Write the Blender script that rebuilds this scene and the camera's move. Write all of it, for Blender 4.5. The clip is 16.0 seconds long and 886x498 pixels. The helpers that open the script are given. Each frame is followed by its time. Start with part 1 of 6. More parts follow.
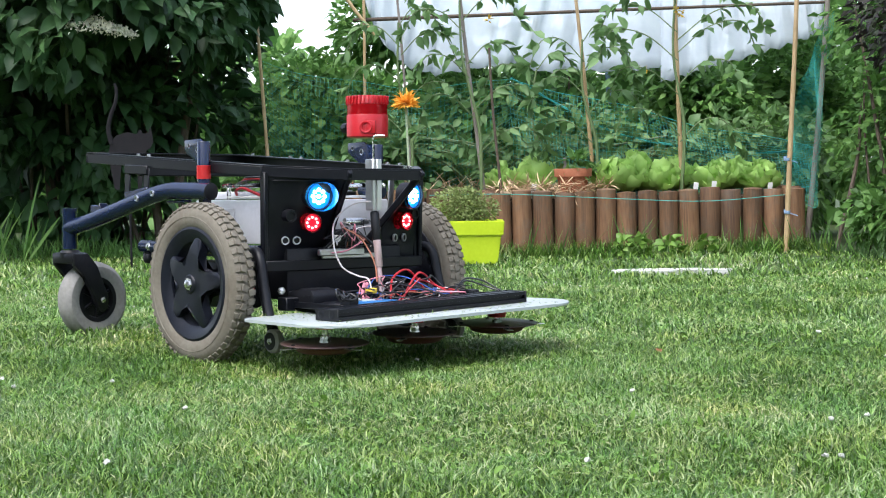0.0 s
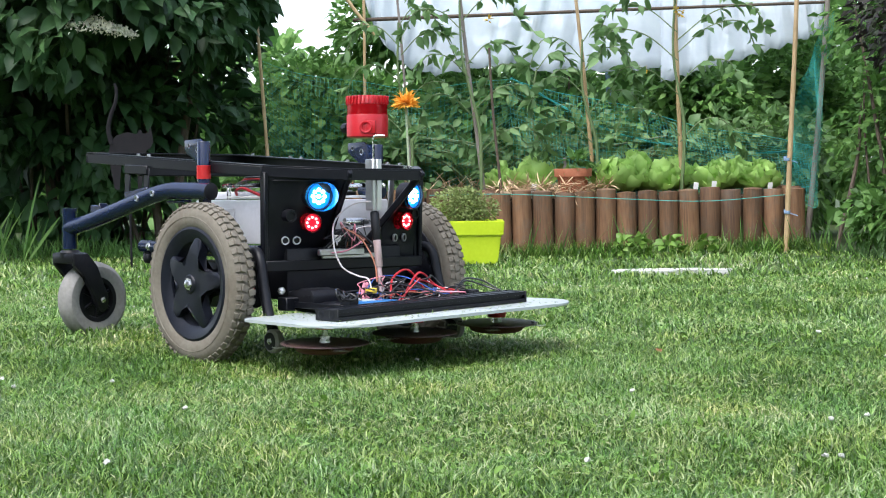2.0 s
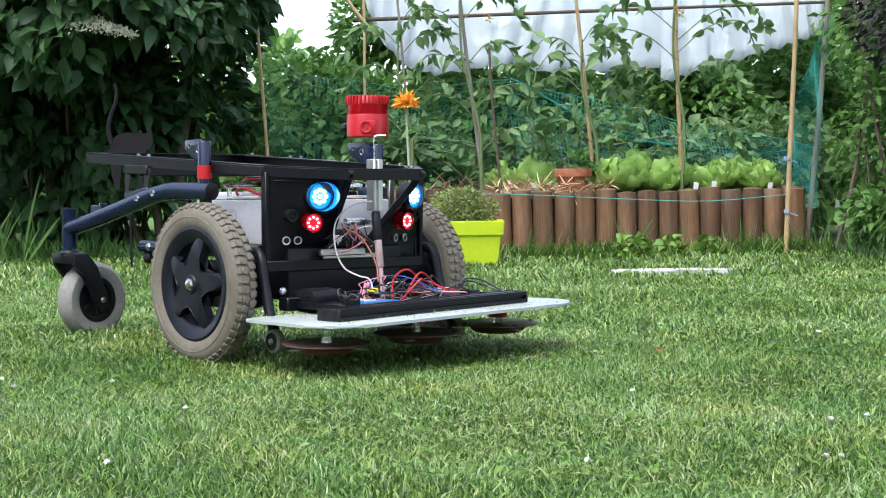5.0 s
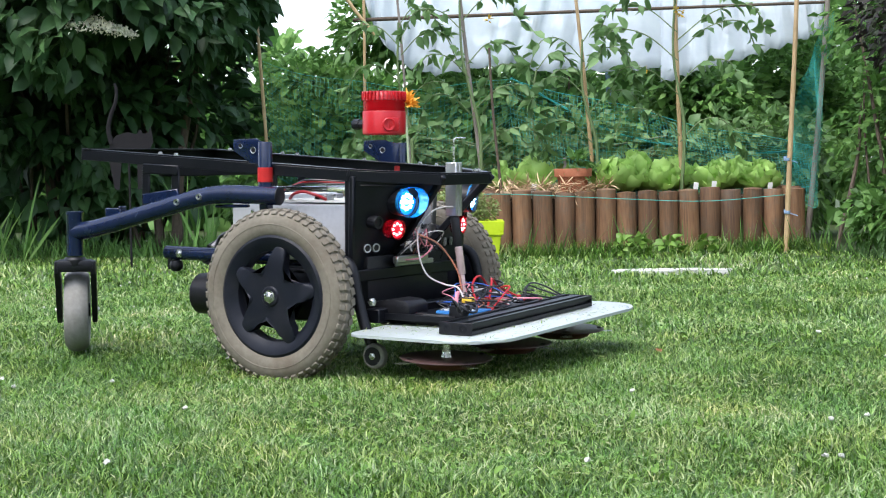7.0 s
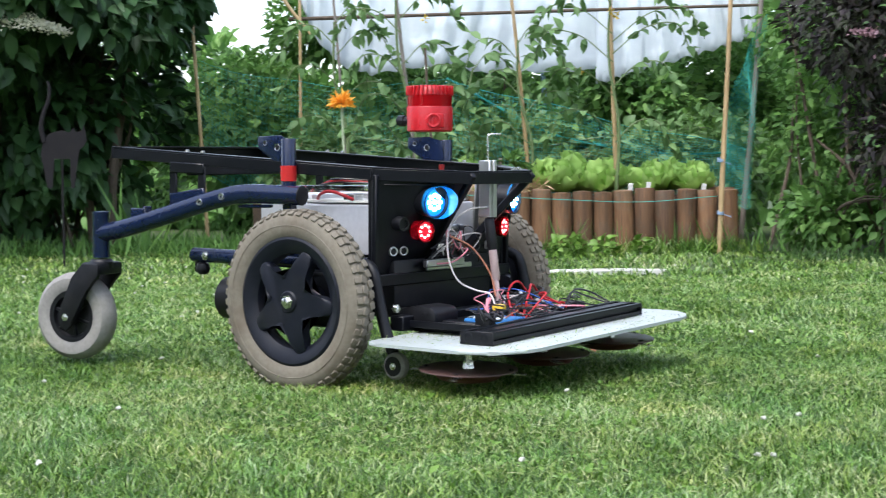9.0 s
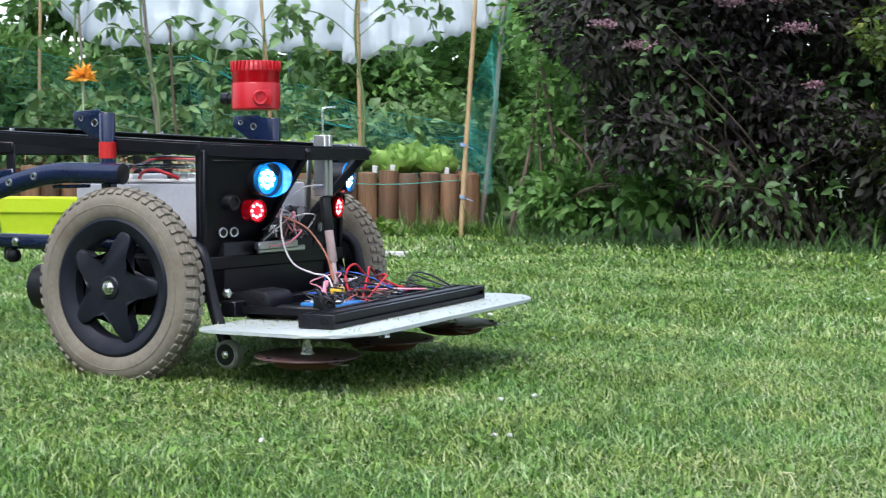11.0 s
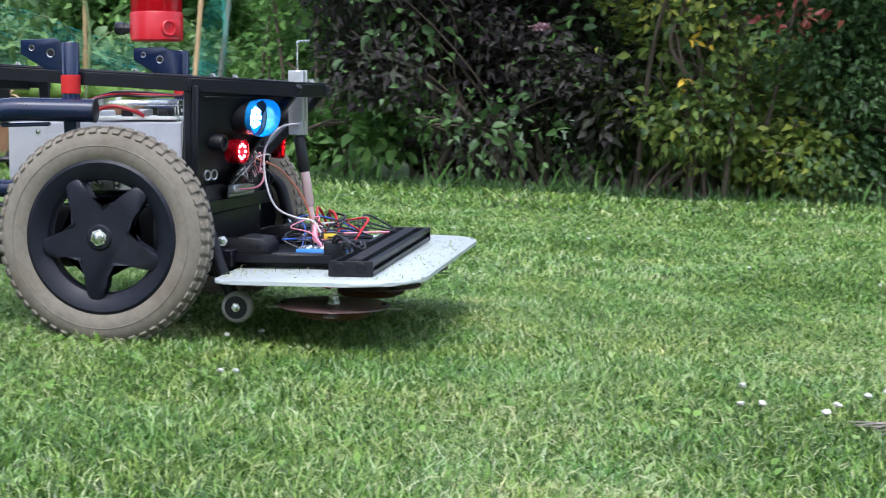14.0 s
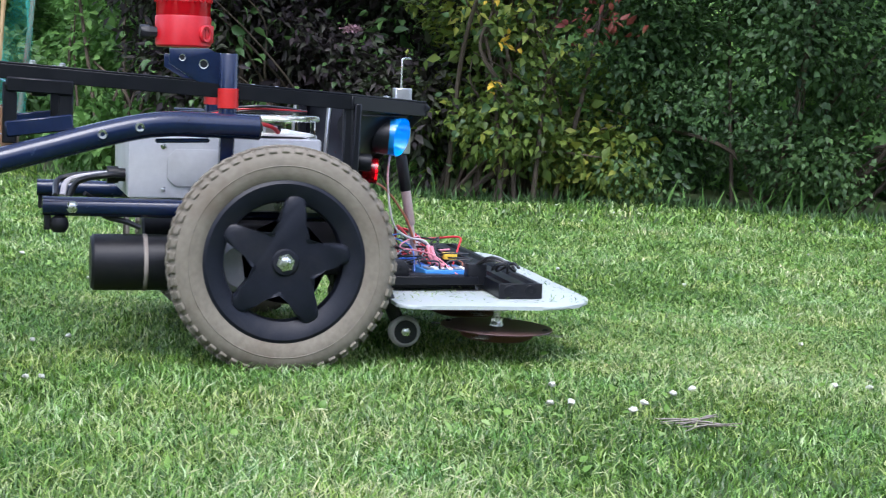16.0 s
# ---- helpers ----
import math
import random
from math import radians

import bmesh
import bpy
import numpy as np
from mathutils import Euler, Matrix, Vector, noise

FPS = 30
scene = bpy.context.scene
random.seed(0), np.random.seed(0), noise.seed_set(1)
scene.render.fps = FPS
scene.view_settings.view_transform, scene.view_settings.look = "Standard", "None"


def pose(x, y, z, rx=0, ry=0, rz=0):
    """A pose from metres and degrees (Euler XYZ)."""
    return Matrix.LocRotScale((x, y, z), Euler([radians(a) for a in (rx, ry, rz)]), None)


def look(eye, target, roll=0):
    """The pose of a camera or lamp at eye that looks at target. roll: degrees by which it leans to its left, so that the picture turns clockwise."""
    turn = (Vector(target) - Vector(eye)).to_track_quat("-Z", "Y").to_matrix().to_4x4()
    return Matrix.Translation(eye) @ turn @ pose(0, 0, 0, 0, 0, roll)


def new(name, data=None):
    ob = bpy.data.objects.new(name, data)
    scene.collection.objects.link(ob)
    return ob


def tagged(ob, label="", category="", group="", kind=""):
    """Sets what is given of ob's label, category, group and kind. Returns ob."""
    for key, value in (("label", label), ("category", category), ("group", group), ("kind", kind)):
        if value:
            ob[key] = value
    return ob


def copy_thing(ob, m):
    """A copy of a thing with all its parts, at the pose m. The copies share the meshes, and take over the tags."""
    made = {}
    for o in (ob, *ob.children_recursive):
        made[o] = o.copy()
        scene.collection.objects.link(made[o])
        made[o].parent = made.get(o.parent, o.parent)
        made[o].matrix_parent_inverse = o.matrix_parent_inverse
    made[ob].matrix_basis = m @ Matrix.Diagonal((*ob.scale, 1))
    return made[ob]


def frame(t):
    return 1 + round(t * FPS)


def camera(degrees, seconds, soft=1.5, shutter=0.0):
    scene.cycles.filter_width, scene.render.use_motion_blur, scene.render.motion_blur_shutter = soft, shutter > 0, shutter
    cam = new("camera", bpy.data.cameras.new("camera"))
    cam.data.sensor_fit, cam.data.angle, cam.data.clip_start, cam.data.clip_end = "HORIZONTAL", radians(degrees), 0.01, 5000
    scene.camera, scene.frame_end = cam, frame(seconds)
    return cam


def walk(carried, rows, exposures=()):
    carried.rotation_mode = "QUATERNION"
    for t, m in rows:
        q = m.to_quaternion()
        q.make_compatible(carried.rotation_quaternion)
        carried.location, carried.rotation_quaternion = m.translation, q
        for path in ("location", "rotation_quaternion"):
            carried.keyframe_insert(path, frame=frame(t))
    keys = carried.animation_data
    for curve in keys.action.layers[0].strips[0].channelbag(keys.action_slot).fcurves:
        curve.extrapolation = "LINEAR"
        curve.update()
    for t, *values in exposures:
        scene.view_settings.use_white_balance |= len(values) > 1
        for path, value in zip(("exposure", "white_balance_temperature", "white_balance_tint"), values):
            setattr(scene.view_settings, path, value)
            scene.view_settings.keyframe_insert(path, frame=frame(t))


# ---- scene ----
EYE = 0.3967


def aim(yaw, pitch, roll):
    """The camera's pose on its tripod."""
    return pose(0, 0, EYE, 0, 0, yaw) @ pose(0, 0, 0, pitch) @ pose(0, 0, 0, 0, roll) @ pose(0, 0, 0, 90)


PAN = [
    (0.0, 0.00, -2.81, 0.92),
    (8.2, 0.00, -2.81, 0.92),
    (8.5, -0.25, -2.81, 0.92),
    (9.0, -2.20, -2.84, 0.67),
    (9.5, -4.45, -2.89, 0.37),
    (10.0, -6.65, -2.96, 0.07),
    (10.5, -8.80, -3.06, -0.23),
    (11.0, -10.94, -3.48, -0.77),
    (11.5, -12.69, -4.03, -1.25),
    (12.0, -14.50, -4.64, -1.66),
    (12.5, -15.07, -5.01, -1.70),
    (13.0, -16.40, -5.23, -1.94),
    (13.5, -17.70, -5.39, -2.09),
    (14.0, -20.25, -5.42, -2.31),
    (14.5, -22.90, -5.35, -2.55),
    (15.0, -24.62, -5.23, -2.58),
    (15.5, -25.56, -5.13, -2.51),
    (16.0, -26.68, -5.08, -2.65),
]
cam = camera(29.51, 16.0, 1.1, 0.4)
# the clip's camera grows slightly brighter and cooler as it turns to the hedge
TONE = [(0.0, 1.55, 6190, 12.0), (8.2, 1.55, 6190, 12.0), (10.5, 1.48, 6120, 12.5), (12.0, 1.49, 5980, 13.5), (14.0, 1.56, 5880, 15.0), (16.0, 1.62, 5780, 16.0)]
walk(cam, [(t, aim(*turn)) for t, *turn in PAN], TONE)

# seconds, x, y, heading, nose up, roll, lift
DRIVE = [
    (0.0, -0.277, 3.522, -47.7, 0.3, -1.1, 0.004),
    (4.2, -0.277, 3.522, -47.7, 0.3, -1.1, 0.004),
    (5.4, -0.272, 3.515, -46.8, 0.2, -1.0, 0.004),
    (6.0, -0.247, 3.475, -42.3, -0.6, -0.5, 0.002),
    (6.5, -0.216, 3.428, -36.9, -1.2, 0.0, 0.0),
    (7.0, -0.165, 3.352, -30.6, -1.0, 0.0, 0.0),
    (7.5, -0.118, 3.337, -31.1, -0.9, 0.0, 0.0),
    (8.0, -0.055, 3.291, -38.3, -1.2, 0.0, 0.0),
    (8.5, -0.010, 3.228, -38.5, -1.0, 0.0, 0.0),
    (9.5, 0.072, 3.112, -38.8, -0.4, 0.0, 0.0),
    (10.5, 0.146, 3.006, -39.1, 0.3, 0.0, 0.0),
    (11.0, 0.183, 2.989, -40.4, 1.4, 0.0, 0.0),
    (11.5, 0.214, 2.958, -40.9, 2.4, 0.0, 0.0),
    (12.0, 0.244, 2.945, -38.7, 3.2, 0.0, 0.0),
    (12.5, 0.288, 2.906, -30.6, 4.3, 0.0, 0.0),
    (13.0, 0.337, 2.868, -30.0, 4.5, 0.0, 0.0),
    (13.5, 0.422, 2.800, -28.9, 3.7, 0.0, 0.0),
    (14.0, 0.522, 2.717, -29.4, 2.4, 0.0, 0.0),
    (14.5, 0.613, 2.638, -27.7, 1.7, 0.0, 0.0),
    (15.0, 0.719, 2.580, -26.1, -0.1, 0.0, 0.0),
    (15.5, 0.797, 2.467, -17.3, -1.1, 0.0, 0.0),
    (16.0, 0.906, 2.457, -11.9, 0.8, 0.0, 0.0),
]

# ---- world and light: bright overcast evening ----
world = bpy.data.worlds.new("overcast_sky")
scene.world = world
world.use_nodes = True
wt = world.node_tree
sky = wt.nodes.new("ShaderNodeTexSky")
sky.sky_type = "NISHITA"
sky.sun_disc = False
sky.sun_elevation = radians(60)
sky.sun_rotation = radians(212)
sky.air_density, sky.dust_density, sky.ozone_density = 1.0, 1.5, 1.0
hsv = wt.nodes.new("ShaderNodeHueSaturation")
hsv.inputs["Saturation"].default_value = 0.55
wt.links.new(sky.outputs[0], hsv.inputs["Color"])
wt.links.new(hsv.outputs[0], wt.nodes["Background"].inputs["Color"])
wt.nodes["Background"].inputs["Strength"].default_value = 0.15

sun_data = bpy.data.lights.new("sun", "SUN")
sun_data.energy, sun_data.angle, sun_data.color = 1.2, radians(35), (1.0, 0.95, 0.86)
sun = new("sun", sun_data)
sun.matrix_world = look((-2.2, -1.2, 8.5), (0.4, 3.0, 0.0))


# ---- materials ----
def node(nt, kind, **inputs):
    n = nt.nodes.new(kind)
    for k, val in inputs.items():
        n.inputs[k.replace("_", " ")].default_value = val
    return n


def surface(name, low, high, scale=20.0, rough=0.6, metal=0.0, bump=0.2, fine=8.0, coat=0.0, stretch=(1, 1, 1), spec=0.5, dirt=None, dirt_scale=3.0, dirt_amount=0.5):
    """A worn surface: two scales of noise between two colours, a relief, and stains."""
    m = bpy.data.materials.new(name)
    m.use_nodes = True
    nt = m.node_tree
    b = nt.nodes["Principled BSDF"]
    tc = nt.nodes.new("ShaderNodeTexCoord")
    mp = nt.nodes.new("ShaderNodeMapping")
    mp.inputs["Scale"].default_value = stretch
    nt.links.new(tc.outputs["Object"], mp.inputs["Vector"])
    n1 = node(nt, "ShaderNodeTexNoise", Scale=scale, Detail=6.0, Roughness=0.65)
    n2 = node(nt, "ShaderNodeTexNoise", Scale=scale * fine, Detail=3.0)
    for n in (n1, n2):
        nt.links.new(mp.outputs[0], n.inputs["Vector"])
    mix = nt.nodes.new("ShaderNodeMix")
    mix.data_type = "RGBA"
    mix.inputs["A"].default_value, mix.inputs["B"].default_value = (*low, 1), (*high, 1)
    ramp = nt.nodes.new("ShaderNodeValToRGB")
    ramp.color_ramp.elements[0].position, ramp.color_ramp.elements[1].position = 0.3, 0.7
    add = nt.nodes.new("ShaderNodeMath")
    add.operation = "MULTIPLY_ADD"
    add.inputs[1].default_value = 0.35
    nt.links.new(n2.outputs["Fac"], add.inputs[0])
    mul = nt.nodes.new("ShaderNodeMath")
    mul.operation = "MULTIPLY"
    mul.inputs[1].default_value = 0.65
    nt.links.new(n1.outputs["Fac"], mul.inputs[0])
    nt.links.new(mul.outputs[0], add.inputs[2])
    nt.links.new(add.outputs[0], ramp.inputs[0])
    nt.links.new(ramp.outputs[0], mix.inputs["Factor"])
    colour = mix.outputs["Result"]
    if dirt:
        n3 = node(nt, "ShaderNodeTexNoise", Scale=dirt_scale, Detail=8.0, Roughness=0.7)
        nt.links.new(tc.outputs["Object"], n3.inputs["Vector"])
        r3 = nt.nodes.new("ShaderNodeValToRGB")
        r3.color_ramp.elements[0].position, r3.color_ramp.elements[1].position = 0.48, 0.68
        nt.links.new(n3.outputs["Fac"], r3.inputs[0])
        m3 = nt.nodes.new("ShaderNodeMath")
        m3.operation = "MULTIPLY"
        m3.inputs[1].default_value = dirt_amount
        nt.links.new(r3.outputs[0], m3.inputs[0])
        mx = nt.nodes.new("ShaderNodeMix")
        mx.data_type = "RGBA"
        mx.inputs["B"].default_value = (*dirt, 1)
        nt.links.new(colour, mx.inputs["A"])
        nt.links.new(m3.outputs[0], mx.inputs["Factor"])
        colour = mx.outputs["Result"]
    nt.links.new(colour, b.inputs["Base Color"])
    b.inputs["Metallic"].default_value = metal
    b.inputs["Coat Weight"].default_value = coat
    b.inputs["Specular IOR Level"].default_value = spec
    rr = nt.nodes.new("ShaderNodeMapRange")
    rr.inputs["To Min"].default_value, rr.inputs["To Max"].default_value = max(rough - 0.12, 0.03), min(rough + 0.12, 1)
    nt.links.new(n1.outputs["Fac"], rr.inputs["Value"])
    nt.links.new(rr.outputs[0], b.inputs["Roughness"])
    if bump:
        bp = node(nt, "ShaderNodeBump", Strength=bump, Distance=0.002)
        nt.links.new(add.outputs[0], bp.inputs["Height"])
        nt.links.new(bp.outputs[0], b.inputs["Normal"])
    return m


def leafy(name, colours, rough=0.5, through_light=0.3, tone_scale=1.5, spread=0.62, patches=False):
    """Leaves: each one takes its own colour, with slow changes through the plant; light shines through."""
    m = bpy.data.materials.new(name)
    m.use_nodes = True
    nt = m.node_tree
    b = nt.nodes["Principled BSDF"]
    geo = nt.nodes.new("ShaderNodeNewGeometry")
    ramp = nt.nodes.new("ShaderNodeValToRGB")
    els = ramp.color_ramp.elements
    while len(els) < len(colours):
        els.new(0.5)
    for i, c in enumerate(colours):
        els[i].position, els[i].color = i / (len(colours) - 1), (*c, 1)
    tc = nt.nodes.new("ShaderNodeTexCoord")
    n = node(nt, "ShaderNodeTexNoise", Scale=tone_scale, Detail=3.0)
    nt.links.new(tc.outputs["Object"], n.inputs["Vector"])
    a = nt.nodes.new("ShaderNodeMath")
    a.operation = "MULTIPLY_ADD"
    a.inputs[1].default_value = spread
    nt.links.new(geo.outputs["Random Per Island"], a.inputs[0])
    s = nt.nodes.new("ShaderNodeMath")
    s.operation = "MULTIPLY_ADD"
    s.inputs[1].default_value, s.inputs[2].default_value = 1.1, 0.26 - spread
    nt.links.new(n.outputs["Fac"], s.inputs[0])
    nt.links.new(s.outputs[0], a.inputs[2])
    nt.links.new(a.outputs[0], ramp.inputs[0])
    vein = node(nt, "ShaderNodeTexNoise", Scale=160.0, Detail=2.0)
    nt.links.new(tc.outputs["Object"], vein.inputs["Vector"])
    bp = node(nt, "ShaderNodeBump", Strength=0.3, Distance=0.001)
    nt.links.new(vein.outputs["Fac"], bp.inputs["Height"])
    colour = ramp.outputs[0]
    if patches:
        # patches of yellower, drier and of bluer, lusher growth
        pn = node(nt, "ShaderNodeTexNoise", Scale=5.5, Detail=5.0, Roughness=0.7)
        nt.links.new(tc.outputs["Object"], pn.inputs["Vector"])
        pr = nt.nodes.new("ShaderNodeValToRGB")
        pe_ = pr.color_ramp.elements
        pe_.new(0.5)
        for e_, (at, c) in zip(pe_, ((0.34, (0.80, 1.02, 0.95)), (0.50, (1.0, 1.0, 0.95)), (0.66, (1.32, 1.08, 0.80)))):
            e_.position, e_.color = at, (*c, 1)
        nt.links.new(pn.outputs["Fac"], pr.inputs[0])
        mx = nt.nodes.new("ShaderNodeVectorMath")
        mx.operation = "MULTIPLY"
        nt.links.new(colour, mx.inputs[0])
        nt.links.new(pr.outputs[0], mx.inputs[1])
        colour = mx.outputs[0]
    nt.links.new(colour, b.inputs["Base Color"])
    nt.links.new(bp.outputs[0], b.inputs["Normal"])
    b.inputs["Roughness"].default_value = rough
    b.inputs["Specular IOR Level"].default_value = 0.6 if patches else 0.35
    tr = nt.nodes.new("ShaderNodeBsdfTranslucent")
    nt.links.new(ramp.outputs[0], tr.inputs["Color"])
    mx = nt.nodes.new("ShaderNodeMixShader")
    mx.inputs[0].default_value = through_light
    nt.links.new(b.outputs[0], mx.inputs[1])
    nt.links.new(tr.outputs[0], mx.inputs[2])
    nt.links.new(mx.outputs[0], nt.nodes["Material Output"].inputs["Surface"])
    return m


def glow(name, colour, strength):
    m = bpy.data.materials.new(name)
    m.use_nodes = True
    b = m.node_tree.nodes["Principled BSDF"]
    b.inputs["Base Color"].default_value = (*colour, 1)
    b.inputs["Emission Color"].default_value = (*colour, 1)
    b.inputs["Emission Strength"].default_value = strength
    return m


def clear(name, colour, rough=0.08, transmission=1.0, ior=1.45):
    m = bpy.data.materials.new(name)
    m.use_nodes = True
    nt = m.node_tree
    b = nt.nodes["Principled BSDF"]
    b.inputs["Base Color"].default_value = (*colour, 1)
    b.inputs["Transmission Weight"].default_value = transmission
    b.inputs["IOR"].default_value = ior
    n = node(nt, "ShaderNodeTexNoise", Scale=60.0, Detail=4.0)
    rr = nt.nodes.new("ShaderNodeMapRange")
    rr.inputs["To Min"].default_value, rr.inputs["To Max"].default_value = rough * 0.5, rough * 1.6
    nt.links.new(n.outputs["Fac"], rr.inputs["Value"])
    nt.links.new(rr.outputs[0], b.inputs["Roughness"])
    return m


M = {}
M["soil"] = surface("soil", (0.026, 0.044, 0.009), (0.056, 0.088, 0.018), 6.0, 0.9, bump=0.6)
M["earth"] = surface("earth", (0.035, 0.024, 0.015), (0.08, 0.055, 0.035), 12.0, 0.95, bump=0.8)
M["grass"] = leafy("grass_blades", [(0.050, 0.112, 0.016), (0.095, 0.205, 0.028), (0.165, 0.315, 0.048), (0.28, 0.43, 0.100), (0.47, 0.56, 0.29), (0.68, 0.65, 0.45)], 0.34, 0.35, 2.2, 1.0, True)
M["clover"] = leafy("clover_leaves", [(0.07, 0.16, 0.020), (0.12, 0.24, 0.034), (0.19, 0.33, 0.06), (0.36, 0.46, 0.20)], 0.40, 0.3)
M["thatch"] = leafy("dry_clippings", [(0.16, 0.24, 0.06), (0.27, 0.34, 0.11), (0.38, 0.42, 0.20), (0.50, 0.50, 0.30)], 0.5, 0.25)
M["petal"] = surface("white_petal", (0.36, 0.37, 0.30), (0.62, 0.61, 0.57), 80, 0.6, bump=0.1)
M["elder"] = leafy("elder_leaves", [(0.017, 0.048, 0.016), (0.032, 0.082, 0.026), (0.054, 0.122, 0.040), (0.095, 0.19, 0.065)], 0.48, 0.3)
M["bramble"] = leafy("bramble_leaves", [(0.045, 0.105, 0.024), (0.090, 0.20, 0.045), (0.16, 0.32, 0.075), (0.27, 0.44, 0.12)], 0.5, 0.42)
M["purple"] = leafy("purple_leaves", [(0.014, 0.010, 0.013), (0.024, 0.016, 0.020), (0.028, 0.026, 0.020), (0.036, 0.050, 0.022), (0.060, 0.040, 0.046)], 0.6, 0.18)
M["yellowgreen"] = leafy("yellow_green_leaves", [(0.038, 0.062, 0.014), (0.085, 0.135, 0.026), (0.165, 0.24, 0.042), (0.44, 0.43, 0.07)], 0.5, 0.4, 2.5)
M["redleaf"] = leafy("red_young_leaves", [(0.10, 0.022, 0.020), (0.17, 0.04, 0.03), (0.26, 0.08, 0.05)], 0.5, 0.3)
M["yellowleaf"] = leafy("yellowed_leaves", [(0.45, 0.30, 0.03), (0.6, 0.42, 0.05)], 0.5, 0.3)
M["privet"] = leafy("privet_leaves", [(0.018, 0.042, 0.013), (0.040, 0.088, 0.026), (0.080, 0.155, 0.046), (0.165, 0.28, 0.088)], 0.45, 0.25)
M["lettuce"] = leafy("lettuce_leaves", [(0.24, 0.44, 0.075), (0.38, 0.61, 0.14), (0.55, 0.75, 0.27)], 0.4, 0.35, 6)
M["tomato"] = leafy("tomato_leaves", [(0.075, 0.15, 0.048), (0.13, 0.24, 0.08), (0.22, 0.35, 0.14)], 0.45, 0.3)
M["herb"] = leafy("herb_leaves", [(0.15, 0.20, 0.07), (0.24, 0.30, 0.10), (0.36, 0.42, 0.17)], 0.6, 0.35, 8)
M["pinkbloom"] = leafy("faded_pink_bloom", [(0.22, 0.12, 0.15), (0.34, 0.20, 0.24), (0.46, 0.32, 0.35)], 0.7, 0.2)
M["creambloom"] = leafy("cream_umbel", [(0.55, 0.53, 0.38), (0.72, 0.70, 0.55), (0.80, 0.78, 0.66)], 0.7, 0.15)
M["orange"] = leafy("orange_petals", [(0.80, 0.32, 0.03), (0.88, 0.44, 0.05), (0.92, 0.55, 0.10)], 0.5, 0.3)
M["bark"] = surface("bark", (0.05, 0.035, 0.025), (0.13, 0.10, 0.07), 25, 0.9, bump=0.8, stretch=(1, 1, 0.25))
M["stem"] = surface("green_stem", (0.09, 0.14, 0.05), (0.16, 0.22, 0.09), 40, 0.6, bump=0.2)
M["palestem"] = surface("pale_stem", (0.30, 0.36, 0.22), (0.42, 0.48, 0.32), 40, 0.6, bump=0.2)
M["bamboo"] = surface("bamboo", (0.36, 0.24, 0.11), (0.55, 0.40, 0.22), 18, 0.45, bump=0.15, stretch=(1, 1, 0.2), dirt=(0.2, 0.14, 0.08))
M["greystick"] = surface("weathered_stick", (0.16, 0.13, 0.11), (0.30, 0.27, 0.24), 30, 0.85, bump=0.5, stretch=(1, 1, 0.15))
M["log"] = surface("impregnated_log", (0.062, 0.030, 0.014), (0.225, 0.118, 0.055), 20, 0.75, bump=0.8, stretch=(1, 1, 0.07), dirt=(0.11, 0.10, 0.075), dirt_scale=9, dirt_amount=0.7)
M["terracotta"] = surface("terracotta", (0.26, 0.080, 0.035), (0.37, 0.130, 0.062), 20, 0.8, bump=0.2, dirt=(0.45, 0.30, 0.2), dirt_scale=9, dirt_amount=0.25)
M["lime"] = surface("lime_plastic", (0.46, 0.60, 0.015), (0.54, 0.68, 0.03), 10, 0.32, bump=0.02)
M["stone"] = surface("pale_stone", (0.50, 0.50, 0.46), (0.68, 0.67, 0.63), 20, 0.85, bump=0.5)
M["fleece"] = surface("white_fleece", (0.47, 0.54, 0.58), (0.55, 0.61, 0.65), 3, 0.75, bump=0.3)
ft = M["fleece"].node_tree
sheer = ft.nodes.new("ShaderNodeBsdfTransparent")
thin = ft.nodes.new("ShaderNodeMixShader")
thin.inputs[0].default_value = 0.38
ft.links.new(ft.nodes["Principled BSDF"].outputs[0], thin.inputs[1])
ft.links.new(sheer.outputs[0], thin.inputs[2])
ft.links.new(thin.outputs[0], ft.nodes["Material Output"].inputs["Surface"])
M["net"] = surface("teal_netting", (0.02, 0.25, 0.20), (0.05, 0.38, 0.32), 30, 0.5, bump=0)
M["straw"] = leafy("straw", [(0.32, 0.20, 0.11), (0.50, 0.36, 0.21), (0.64, 0.50, 0.33)], 0.8, 0.1)
M["iron"] = surface("rusty_black_sheet", (0.008, 0.008, 0.010), (0.018, 0.016, 0.017), 30, 0.8, bump=0.2, spec=0.2)
M["tag"] = surface("plant_tag", (0.72, 0.72, 0.68), (0.8, 0.8, 0.77), 30, 0.5, bump=0)
M["string"] = surface("blue_string", (0.2, 0.3, 0.45), (0.3, 0.42, 0.6), 60, 0.7, bump=0.2)


# each log has its own tone
lt = M["log"].node_tree
lb = lt.nodes["Principled BSDF"]
was = lb.inputs["Base Color"].links[0].from_socket
info = lt.nodes.new("ShaderNodeObjectInfo")
tone = lt.nodes.new("ShaderNodeMapRange")
tone.inputs["To Min"].default_value, tone.inputs["To Max"].default_value = 0.65, 1.35
lt.links.new(info.outputs["Random"], tone.inputs["Value"])
scaled = lt.nodes.new("ShaderNodeVectorMath")
scaled.operation = "SCALE"
lt.links.new(was, scaled.inputs[0])
lt.links.new(tone.outputs[0], scaled.inputs["Scale"])
lt.links.new(scaled.outputs[0], lb.inputs["Base Color"])


